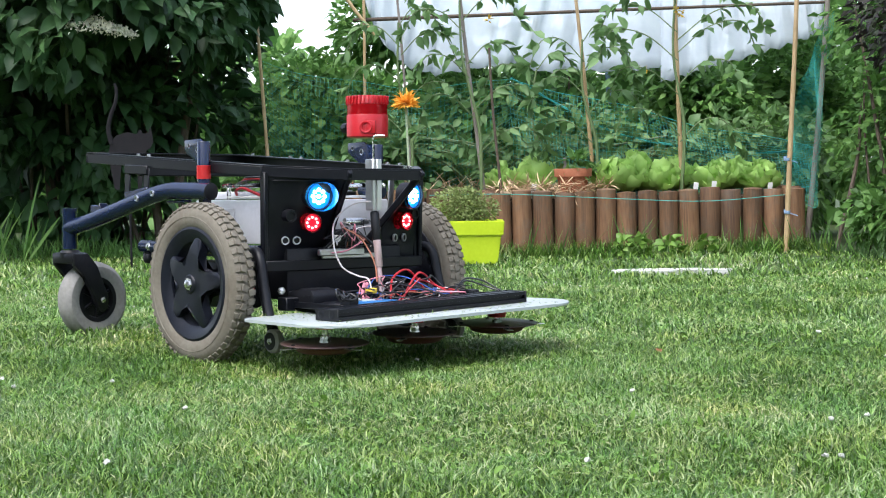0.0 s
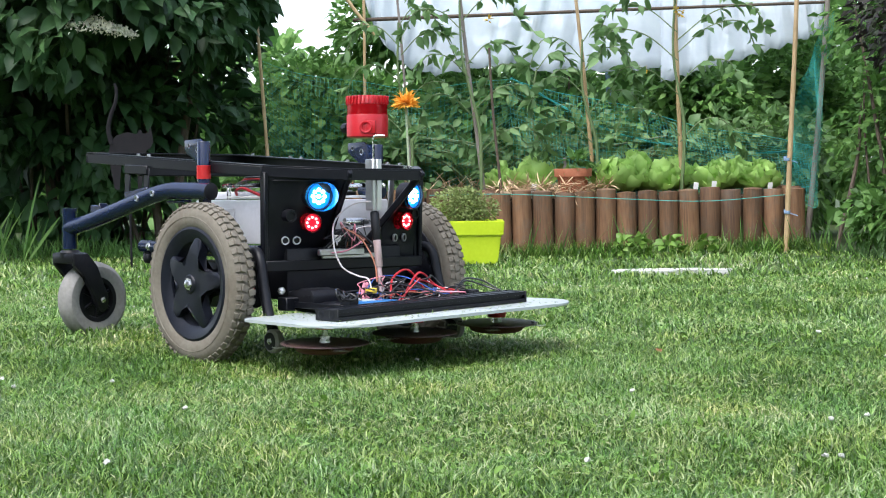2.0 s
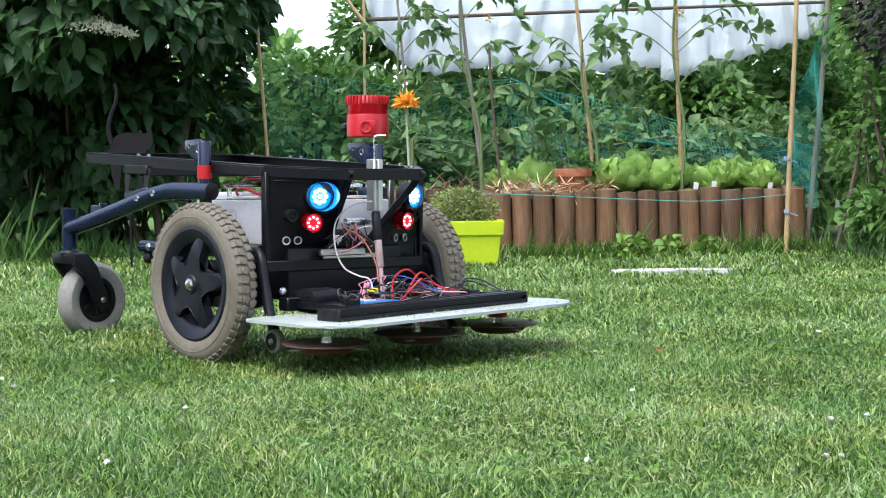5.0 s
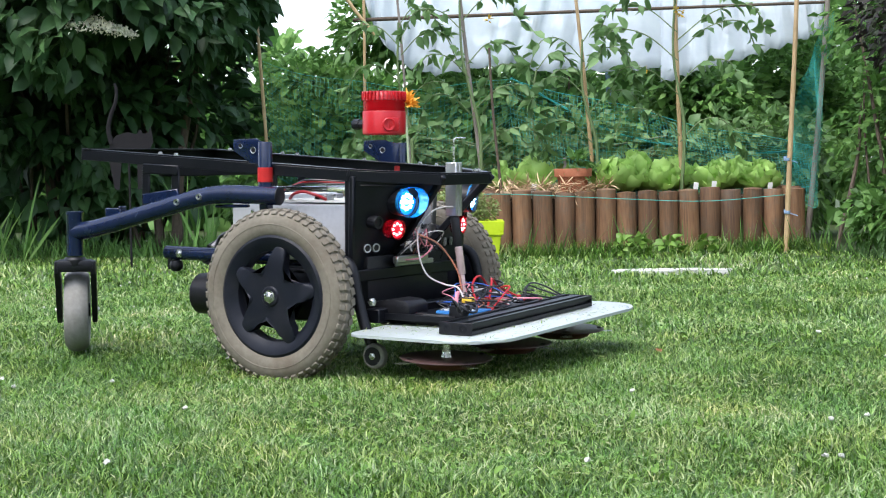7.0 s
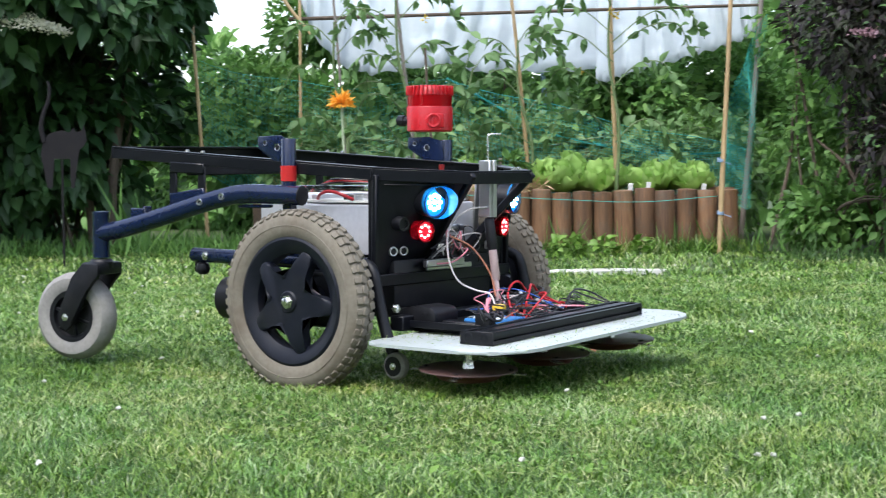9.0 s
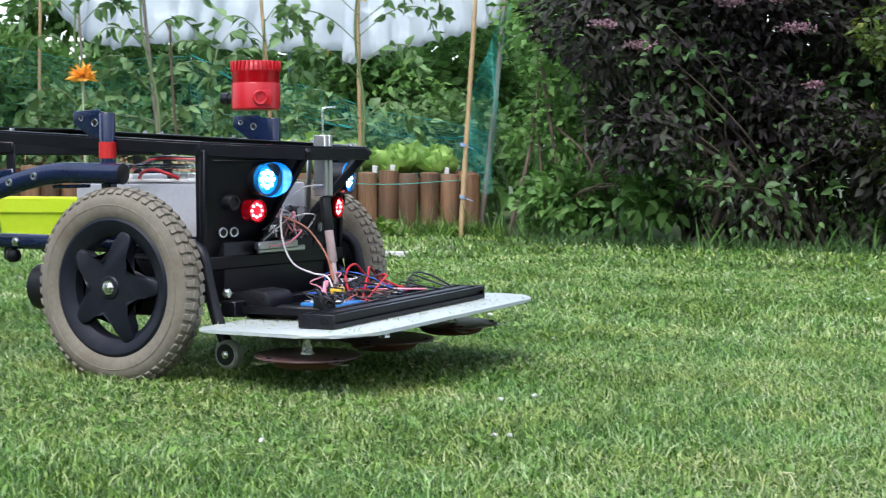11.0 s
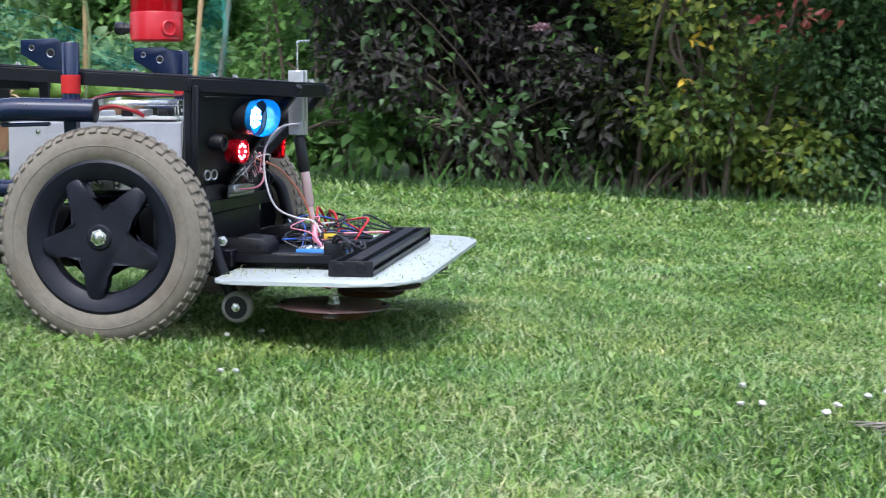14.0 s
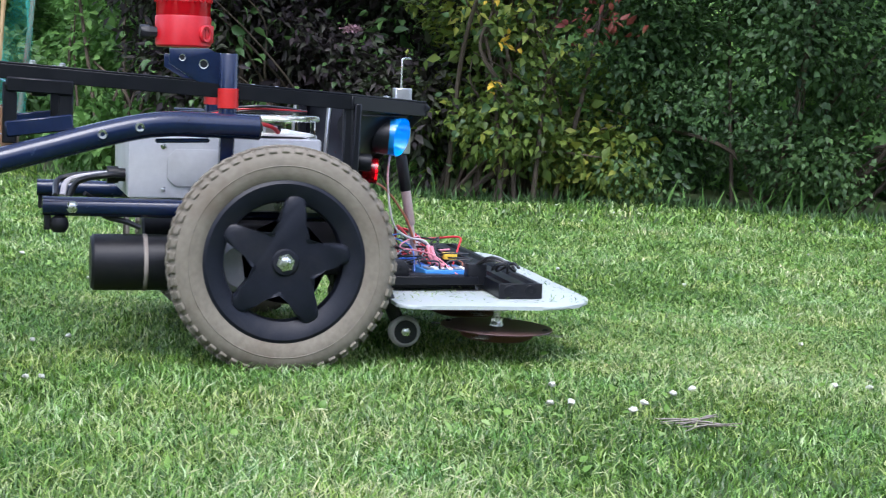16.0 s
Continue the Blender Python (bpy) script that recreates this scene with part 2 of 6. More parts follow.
# ---- mesh helpers ----
def part(name, bm, material, parent=None, label="", smooth=True):
    """Links a bmesh as one mesh object under a thing or a part."""
    me = bpy.data.meshes.new(name)
    bmesh.ops.recalc_face_normals(bm, faces=bm.faces[:])
    bm.to_mesh(me)
    bm.free()
    me.materials.append(material)
    if smooth:
        for poly in me.polygons:
            poly.use_smooth = True
        me.set_sharp_from_angle(angle=radians(38))
    ob = new(name, me)
    if parent:
        ob.parent = parent
    if label:
        tagged(ob, label)
    return ob


def thing(name, label, category, m=None, group="", kind=""):
    ob = new(name)
    ob.empty_display_size = 0.1
    if m is not None:
        ob.matrix_world = m
    return tagged(ob, label, category, group, kind)


def raw(name, verts, faces, material, parent=None, label="", smooth=False):
    """A mesh from numpy rows: verts (n, 3), and faces (k, 3 or 4)."""
    me = bpy.data.meshes.new(name)
    verts = np.asarray(verts, dtype=np.float32)
    faces = np.asarray(faces, dtype=np.int32)
    me.vertices.add(len(verts))
    me.vertices.foreach_set("co", verts.ravel())
    k = faces.shape[1]
    me.loops.add(faces.size)
    me.loops.foreach_set("vertex_index", faces.ravel())
    me.polygons.add(len(faces))
    me.polygons.foreach_set("loop_start", np.arange(0, faces.size, k, dtype=np.int32))
    me.update(calc_edges=True)
    if smooth:
        me.polygons.foreach_set("use_smooth", np.ones(len(faces), dtype=bool))
    me.materials.append(material)
    ob = new(name, me)
    if parent:
        ob.parent = parent
    if label:
        tagged(ob, label)
    return ob


def box(bm, x0, x1, y0, y1, z0, z1, bevel=0.0, segments=2, m=None):
    r = bmesh.ops.create_cube(bm, size=1.0)
    vs = r["verts"]
    for v in vs:
        v.co = Vector(((x0 + x1) / 2 + v.co.x * (x1 - x0), (y0 + y1) / 2 + v.co.y * (y1 - y0), (z0 + z1) / 2 + v.co.z * (z1 - z0)))
    if bevel:
        es = list({e for v in vs for e in v.link_edges})
        out = bmesh.ops.bevel(bm, geom=es, offset=bevel, segments=segments, affect="EDGES", profile=0.5)
        vs = list({v for f in out["faces"] for v in f.verts} | {v for v in vs if v.is_valid})
    if m is not None:
        bmesh.ops.transform(bm, matrix=m, verts=vs)
    return vs


def lathe(bm, profile, m=None, n=24, close=False):
    """Turns (radius, height) pairs about the z axis; m places the result."""
    rings, made = [], []
    for r, z in profile:
        if r < 1e-6:
            ring = [bm.verts.new((0, 0, z))]
        else:
            ring = [bm.verts.new((r * math.cos(2 * math.pi * i / n), r * math.sin(2 * math.pi * i / n), z)) for i in range(n)]
        rings.append(ring)
        made += ring
    pairs = list(zip(rings, rings[1:])) + ([(rings[-1], rings[0])] if close else [])
    for a, b in pairs:
        for i in range(n):
            j = (i + 1) % n
            if len(a) == 1 and len(b) > 1:
                bm.faces.new((a[0], b[i], b[j]))
            elif len(b) == 1 and len(a) > 1:
                bm.faces.new((a[i], a[j], b[0]))
            elif len(a) > 1:
                bm.faces.new((a[i], a[j], b[j], b[i]))
    if m is not None:
        bmesh.ops.transform(bm, matrix=m, verts=made)
    return made


def tube(bm, points, radius, n=10, caps=True):
    """A round tube along points; radius is a number or one per point."""
    pts = [Vector(p) for p in points]
    rad = radius if isinstance(radius, (list, tuple)) else [radius] * len(pts)
    up, rings = None, []
    for i, p in enumerate(pts):
        d = (pts[min(i + 1, len(pts) - 1)] - pts[max(i - 1, 0)]).normalized()
        if up is None:
            up = Vector((0, 0, 1)) if abs(d.z) < 0.9 else Vector((1, 0, 0))
        side = d.cross(up).normalized()
        up = side.cross(d).normalized()
        rings.append([bm.verts.new(p + rad[i] * (math.cos(2 * math.pi * k / n) * side + math.sin(2 * math.pi * k / n) * up)) for k in range(n)])
    for a, b in zip(rings, rings[1:]):
        for k in range(n):
            bm.faces.new((a[k], a[(k + 1) % n], b[(k + 1) % n], b[k]))
    if caps:
        bm.faces.new(rings[0][::-1])
        bm.faces.new(rings[-1])


def spline(points, steps=6):
    """A smooth line through points."""
    pts = [Vector(p) for p in points]
    ext = [2 * pts[0] - pts[1]] + pts + [2 * pts[-1] - pts[-2]]
    out = []
    for i in range(1, len(ext) - 2):
        a, b, c, d = ext[i - 1:i + 3]
        for s in range(steps):
            t = s / steps
            out.append(0.5 * (2 * b + (c - a) * t + (2 * a - 5 * b + 4 * c - d) * t * t + (3 * b - a - 3 * c + d) * t ** 3))
    return out + [pts[-1]]


def prism(bm, outline, depth, m=None, bevel=0.0):
    """A plate: an outline of (x, y), thickened by depth along z."""
    lo = [bm.verts.new((x, y, 0)) for x, y in outline]
    hi = [bm.verts.new((x, y, depth)) for x, y in outline]
    bm.faces.new(lo[::-1])
    bm.faces.new(hi)
    k = len(lo)
    for i in range(k):
        bm.faces.new((lo[i], lo[(i + 1) % k], hi[(i + 1) % k], hi[i]))
    vs = lo + hi
    if bevel:
        es = [e for e in {e for v in vs for e in v.link_edges}]
        out = bmesh.ops.bevel(bm, geom=es, offset=bevel, segments=2, affect="EDGES", profile=0.5)
        vs = list({v for f in out["faces"] for v in f.verts} | {v for v in vs if v.is_valid})
    if m is not None:
        bmesh.ops.transform(bm, matrix=m, verts=vs)
    return vs


def along(a, b):
    """A pose at a whose z axis points to b."""
    a, b = Vector(a), Vector(b)
    return Matrix.Translation(a) @ (b - a).to_track_quat("Z", "Y").to_matrix().to_4x4()


rng = np.random.default_rng(7)


def unit(a):
    return a / np.maximum(np.linalg.norm(a, axis=1, keepdims=True), 1e-9)


def leaves(name, pos, out, length, width, material, parent=None, label="", droop=0.25, fold=0.18, level=0.55, smooth=True):
    """Many folded leaves of eight points each (five where they are small and many), at pos, growing outwards along out with spread."""
    n = len(pos)
    length = np.broadcast_to(length, n)[:, None] * rng.uniform(0.65, 1.25, (n, 1))
    width = np.broadcast_to(width, n)[:, None] * rng.uniform(0.75, 1.2, (n, 1))
    axis = unit(out + rng.normal(0, 0.55, (n, 3)) + np.array([0, 0, -droop]))
    up = unit(np.array([0, 0, 1.0]) * level + rng.normal(0, 0.45, (n, 3)) + 0.5 * out)
    side = unit(np.cross(axis, up))
    nor = np.cross(side, axis)
    shape = ((0, 0, 0), (0.28, -0.42, 1), (0.28, 0.42, 1), (0.30, 0, 0), (0.62, -0.40, 1), (0.62, 0.40, 1), (0.66, 0, 0), (1.0, 0, -0.9))
    tri = np.array([(0, 3, 1), (0, 2, 3), (1, 3, 6), (1, 6, 4), (3, 2, 5), (3, 5, 6), (4, 6, 7), (6, 5, 7)])
    if n > 2500 and length.mean() < 0.09:
        # small leaves in great number have five points
        shape = ((0, 0, 0), (0.42, -0.45, 1), (0.42, 0.45, 1), (0.45, 0, 0), (1.0, 0, -0.9))
        tri = np.array([(0, 3, 1), (0, 2, 3), (1, 3, 4), (3, 2, 4)])
    k = len(shape)
    v = np.empty((n, k, 3))
    for i, (a, s, f) in enumerate(shape):
        v[:, i] = pos + axis * length * a + side * width * s + nor * width * fold * f - nor * length * 0.12 * a * a
    faces = (np.arange(n)[:, None, None] * k + tri[None]).reshape(-1, 3)
    return raw(name, v.reshape(-1, 3), faces, material, parent, label, smooth)


def shell(n, centre, radii, fill=0.45, gaps=0.5, scale=2.2, floor=0.02):
    """Points through an ellipsoid, most near its skin, with lumps and gaps; and their outward directions."""
    got, outs, total = [], [], 0
    centre, radii = np.array(centre), np.array(radii)
    while total < n:
        d = unit(rng.normal(0, 1, (n, 3)))
        r = 1 - fill * rng.random(n) ** 1.6
        p = centre + d * r[:, None] * radii
        ph = p * scale
        lump = np.sin(ph[:, 0] * 2.1 + 1.3 * np.sin(ph[:, 2] * 1.7)) + np.sin(ph[:, 1] * 2.6 + ph[:, 2]) + np.sin(ph[:, 2] * 2.9 + ph[:, 0] * 1.4)
        p = p + d * (lump * 0.085)[:, None] * radii.mean()
        ok = (p[:, 2] > floor) & (lump + rng.normal(0, 0.6, n) > -1.4 + gaps)
        got.append(p[ok])
        outs.append(d[ok])
        total += ok.sum()
    return np.concatenate(got)[:n], np.concatenate(outs)[:n]


# ---- ground and lawn ----
def lie(x, y):
    """The height of the lawn, which is slightly uneven."""
    return 0.006 * np.sin(x * 3.1 + 0.5) * np.sin(y * 2.3) + 0.003 * np.sin(x * 9 + y * 7) - 0.012 + 0.016 * np.clip((6.2 - y) / 0.8, 0, 1) + 0.040 * np.exp(-((x + 0.80) ** 2 + (y - 3.75) ** 2) / 0.16) + 0.008 * np.exp(-((x + 0.48) ** 2 + (y - 3.34) ** 2) / 0.04)


gx = np.concatenate([[-200, -60, -20, -8], np.arange(-4, 7.01, 0.1), [10, 20, 60, 200]])
gy = np.concatenate([[-200, -60, -20, -6, -2], np.arange(0.5, 10.01, 0.1), [14, 25, 60, 200]])
GX, GY = np.meshgrid(gx, gy, indexing="ij")
gv = np.stack([GX, GY, lie(GX, GY)], -1).reshape(-1, 3)
ni, nj = len(gx), len(gy)
ii, jj = np.meshgrid(np.arange(ni - 1), np.arange(nj - 1), indexing="ij")
q0 = (ii * nj + jj).ravel()
ground = raw("ground", gv, np.stack([q0, q0 + nj, q0 + nj + 1, q0 + 1], 1), M["soil"], smooth=True)
tagged(ground, "dark earth of a mown garden lawn", "ground", kind="structure")


def hedge_foot(x):
    """How far the lawn reaches, at x."""
    return np.interp(x, [-3, -0.6, -0.2, 0.1, 1.6, 1.75, 2.3, 2.85, 3.25, 3.7, 4.1, 4.6, 5.5], [8.7, 8.4, 7.9, 7.35, 7.3, 6.75, 6.2, 5.95, 5.7, 5.4, 4.9, 4.3, 3.3])


def lawn(n, near, far, tall, wide, name, label, material):
    """Grass blades in a fan before the camera."""
    r = np.sqrt(rng.uniform(near ** 2, far ** 2, n))
    az = np.radians(rng.uniform(-18.5, 45, n))
    x, y = r * np.sin(az), r * np.cos(az)
    keep = y < hedge_foot(x) + 0.7
    x, y = x[keep], y[keep]
    n = len(x)
    patch = 0.5 + 0.5 * np.sin(x * 5.3 + 1.7 * np.sin(y * 3.1)) * np.sin(y * 4.7 + x)
    h = tall * (0.55 + 0.35 * patch) * rng.uniform(0.4, 1.5, n)
    w = wide * rng.uniform(0.6, 1.35, n)
    th = rng.uniform(0, 2 * np.pi, n)
    lean = rng.uniform(0.2, 1.7, n) * h
    d = np.stack([np.cos(th), np.sin(th), np.zeros(n)], 1)
    fa = th + rng.normal(np.pi / 2, 0.5, n)
    s = np.stack([np.cos(fa), np.sin(fa), np.zeros(n)], 1) * (w / 2)[:, None]
    base = np.stack([x, y, lie(x, y)], 1)
    up = np.array([0, 0, 1.0])
    mid = base + d * (lean * 0.3)[:, None] + up * (h * 0.6)[:, None]
    tip = base + d * lean[:, None] + up * (h * rng.uniform(0.75, 1.0, n))[:, None]
    v = np.stack([base - s, base + s, mid + s * 0.8, mid - s * 0.8, tip], 1).reshape(-1, 3)
    f = np.array([(0, 1, 2), (0, 2, 3), (3, 2, 4)])
    ob = raw(name, v, (np.arange(n)[:, None, None] * 5 + f[None]).reshape(-1, 3), material)
    return tagged(ob, label, "grass", kind="stuff")


lawn(300000, 1.4, 3.6, 0.021, 0.0023, "grass", "short mown lawn grass, mixed green and pale blades", M["grass"])
lawn(185000, 3.4, 5.6, 0.024, 0.0036, "grass", "short mown lawn grass, mixed green and pale blades", M["grass"])
lawn(80000, 5.4, 9.2, 0.032, 0.0065, "grass", "short mown lawn grass further back", M["grass"])


def strewn(name, label, n, size, material, z, flat, near=1.6, far=5.5):
    """Small flat bits lying in the lawn, in drifts."""
    r = np.sqrt(rng.uniform(near ** 2, far ** 2, n))
    az = np.radians(rng.uniform(-18, 44, n))
    x, y = r * np.sin(az), r * np.cos(az)
    drift = np.sin(x * 3.7 + 2.0 * np.sin(y * 2.2)) * np.sin(y * 4.3 + x * 1.4) + rng.normal(0, 0.5, n) + 0.5 * np.clip(x - 0.5, -1, 1)
    ok = (drift > 0.25) & (y < hedge_foot(x))
    x, y = x[ok], y[ok]
    k = len(x)
    pos = np.stack([x, y, lie(x, y) + rng.uniform(*z, k)], 1)
    out = unit(np.stack([rng.normal(0, 1, k), rng.normal(0, 1, k), np.full(k, flat)], 1)) * 3
    return tagged(leaves(name, pos, out, size[0], size[1], material, None, droop=0, level=1.6, fold=0.1), label, "grass", kind="stuff")


strewn("dry_clipping", "pale dry grass clippings strewn on the lawn", 12000, (0.024, 0.0024), M["thatch"], (0.006, 0.018), 0.15)
strewn("dry_clipping", "short pale mowing clippings lying on the lawn", 38000, (0.014, 0.0017), M["thatch"], (0.006, 0.018), 0.7, 1.5, 3.0)
strewn("broad_weed", "broad round weed leaves in the lawn", 3600, (0.014, 0.010), M["clover"], (0.008, 0.016), 0.5)


def outer_lawn(n):
    """Coarser grass over the rest of the garden, beside and behind the tripod."""
    x, y = rng.uniform(-6.5, 6.0, n), rng.uniform(-6.5, 8.4, n)
    r, az = np.hypot(x, y), np.degrees(np.arctan2(x, y))
    ok = ((r < 1.2) | (az < -21) | (az > 47.5)) & (y < hedge_foot(x) + 0.2)
    x, y = x[ok], y[ok]
    k = len(x)
    pos = np.stack([x, y, lie(x, y) - 0.004], 1)
    out = unit(np.stack([rng.normal(0, 0.6, k), rng.normal(0, 0.6, k), np.full(k, 0.6)], 1)) * 2.5
    return tagged(leaves("grass", pos, out, 0.075, 0.042, M["grass"], None, droop=0.0, level=0.1), "mown lawn grass round the tripod", "grass", kind="stuff")


outer_lawn(34000)


# ---- the mowing robot ----
AXLE = 0.1625
M["navy"] = surface("navy_gloss_paint", (0.0035, 0.008, 0.030), (0.005, 0.013, 0.048), 25, 0.24, bump=0.02, spec=0.4, coat=0.25, dirt=(0.04, 0.04, 0.04), dirt_scale=14, dirt_amount=0.08)
M["black"] = surface("black_frame_paint", (0.0032, 0.0037, 0.0058), (0.0055, 0.0062, 0.0092), 30, 0.36, spec=0.25, bump=0.04, dirt=(0.04, 0.04, 0.038), dirt_scale=16, dirt_amount=0.1)
M["blackplastic"] = surface("black_plastic", (0.0046, 0.0050, 0.0070), (0.0085, 0.009, 0.012), 60, 0.42, spec=0.28, bump=0.12, dirt=(0.06, 0.055, 0.045), dirt_scale=20, dirt_amount=0.12)
M["rim"] = surface("dark_plastic_rim", (0.005, 0.006, 0.011), (0.009, 0.011, 0.019), 50, 0.42, spec=0.26, bump=0.1, dirt=(0.06, 0.055, 0.05), dirt_scale=18, dirt_amount=0.15)
M["tyre"] = surface("dusty_grey_tyre", (0.130, 0.115, 0.088), (0.205, 0.182, 0.142), 16, 0.85, bump=0.35, dirt=(0.10, 0.075, 0.050), dirt_scale=12, dirt_amount=0.6)
M["casterrubber"] = surface("grey_caster_rubber", (0.20, 0.19, 0.18), (0.30, 0.29, 0.27), 16, 0.8, bump=0.3, dirt=(0.14, 0.13, 0.10), dirt_scale=14, dirt_amount=0.5)
M["steel"] = surface("bright_steel", (0.55, 0.55, 0.54), (0.72, 0.72, 0.71), 60, 0.28, metal=1.0, bump=0.05)
M["alu"] = surface("anodised_aluminium", (0.50, 0.50, 0.50), (0.62, 0.62, 0.61), 60, 0.35, metal=0.9, bump=0.05)
M["redplastic"] = surface("red_plastic", (0.38, 0.005, 0.010), (0.46, 0.008, 0.014), 30, 0.38, bump=0.05)
M["redsleeve"] = surface("red_sleeve", (0.42, 0.010, 0.010), (0.5, 0.016, 0.014), 30, 0.45, bump=0.05)
M["greybox"] = surface("grey_painted_steel", (0.52, 0.53, 0.555), (0.60, 0.61, 0.63), 14, 0.42, bump=0.05, dirt=(0.25, 0.24, 0.22), dirt_scale=10, dirt_amount=0.25)
M["whiteplate"] = surface("white_plastic_plate", (0.36, 0.40, 0.405), (0.44, 0.48, 0.475), 12, 0.35, bump=0.05, dirt=(0.42, 0.48, 0.38), dirt_scale=18, dirt_amount=0.45)
M["smoke"] = surface("brown_steel_disc", (0.070, 0.038, 0.036), (0.105, 0.058, 0.054), 25, 0.38, bump=0.05, dirt=(0.10, 0.06, 0.05), dirt_scale=25, dirt_amount=0.3)
M["carrier"] = surface("red_brown_carrier", (0.075, 0.020, 0.014), (0.12, 0.034, 0.024), 25, 0.6, bump=0.1, dirt=(0.06, 0.06, 0.02), dirt_scale=25, dirt_amount=0.5)
M["rosealu"] = surface("rose_actuator_rod", (0.50, 0.36, 0.36), (0.62, 0.47, 0.46), 50, 0.35, metal=0.4, bump=0.05)
M["wire_red"] = surface("red_wire", (0.42, 0.012, 0.02), (0.52, 0.025, 0.03), 60, 0.4, bump=0)
M["wire_pink"] = surface("pink_wire", (0.62, 0.20, 0.26), (0.70, 0.28, 0.34), 60, 0.4, bump=0)
M["wire_black"] = surface("black_wire", (0.010, 0.010, 0.012), (0.018, 0.018, 0.02), 60, 0.35, bump=0)
M["wire_white"] = surface("grey_white_wire", (0.45, 0.42, 0.42), (0.6, 0.56, 0.56), 60, 0.4, bump=0)
M["wire_brown"] = surface("brown_wire", (0.30, 0.10, 0.05), (0.4, 0.15, 0.08), 60, 0.4, bump=0)
M["wire_blue"] = surface("blue_wire", (0.03, 0.10, 0.42), (0.05, 0.15, 0.55), 60, 0.4, bump=0)
M["blueboard"] = surface("blue_module", (0.03, 0.16, 0.45), (0.06, 0.26, 0.60), 40, 0.4, bump=0.1)
M["yellow"] = surface("yellow_connector", (0.65, 0.45, 0.04), (0.75, 0.53, 0.06), 40, 0.45, bump=0)
M["redlens"] = clear("red_lens", (0.40, 0.004, 0.012), 0.12, 0.7)
M["bluelens"] = clear("blue_hood", (0.03, 0.36, 0.88), 0.15, 0.6)
M["redclear"] = leafy("red_beacon_lens", [(0.50, 0.006, 0.012), (0.6, 0.010, 0.016)], 0.12, 0.55)
M["perspex"] = clear("clear_lid", (0.92, 0.95, 0.95), 0.06)
M["ledwhite"] = glow("cold_white_led", (0.40, 0.80, 1.0), 6.0)
M["ledblue"] = glow("blue_led_glow", (0.01, 0.20, 1.0), 0.45)
M["ledredglow"] = glow("red_led_glow", (0.45, 0.004, 0.02), 0.4)
M["ledred"] = glow("red_led", (1.0, 0.20, 0.20), 4.0)

robot = thing("mowing_robot", "black and navy wheelchair-based mowing robot with a white front plate", "robot")


def beam(name, a, b, w, h, material, parent, label="", bevel=0.002):
    """A bar of width w and height h from a to b."""
    a, b = Vector(a), Vector(b)
    d = (b - a).normalized()
    side = Vector((0, 0, 1)).cross(d).normalized() if abs(d.z) < 0.95 else Vector((0, 1, 0))
    up = d.cross(side)
    m = Matrix((side, up, d)).transposed().to_4x4()
    m.translation = a
    bm = bmesh.new()
    box(bm, -w / 2, w / 2, -h / 2, h / 2, 0, (b - a).length, bevel, 1, m)
    return part(name, bm, material, parent, label)


def bolt(at, towards, r, parent, name="bolt", material=None, height=0.005):
    bm = bmesh.new()
    m = along(at, Vector(at) + Vector(towards))
    lathe(bm, [(0, 0), (r * 1.5, 0), (r * 1.5, height * 0.25), (r, height * 0.3), (r, height), (r * 0.6, height * 1.25), (0, height * 1.25)], m, 6 if r > 0.004 else 8)
    return part(name, bm, material or M["steel"], parent, "bright steel bolt")


ROLL = pose(0, 0, 0, 90)          # turns the lathe's axis on to y; outwards is -y


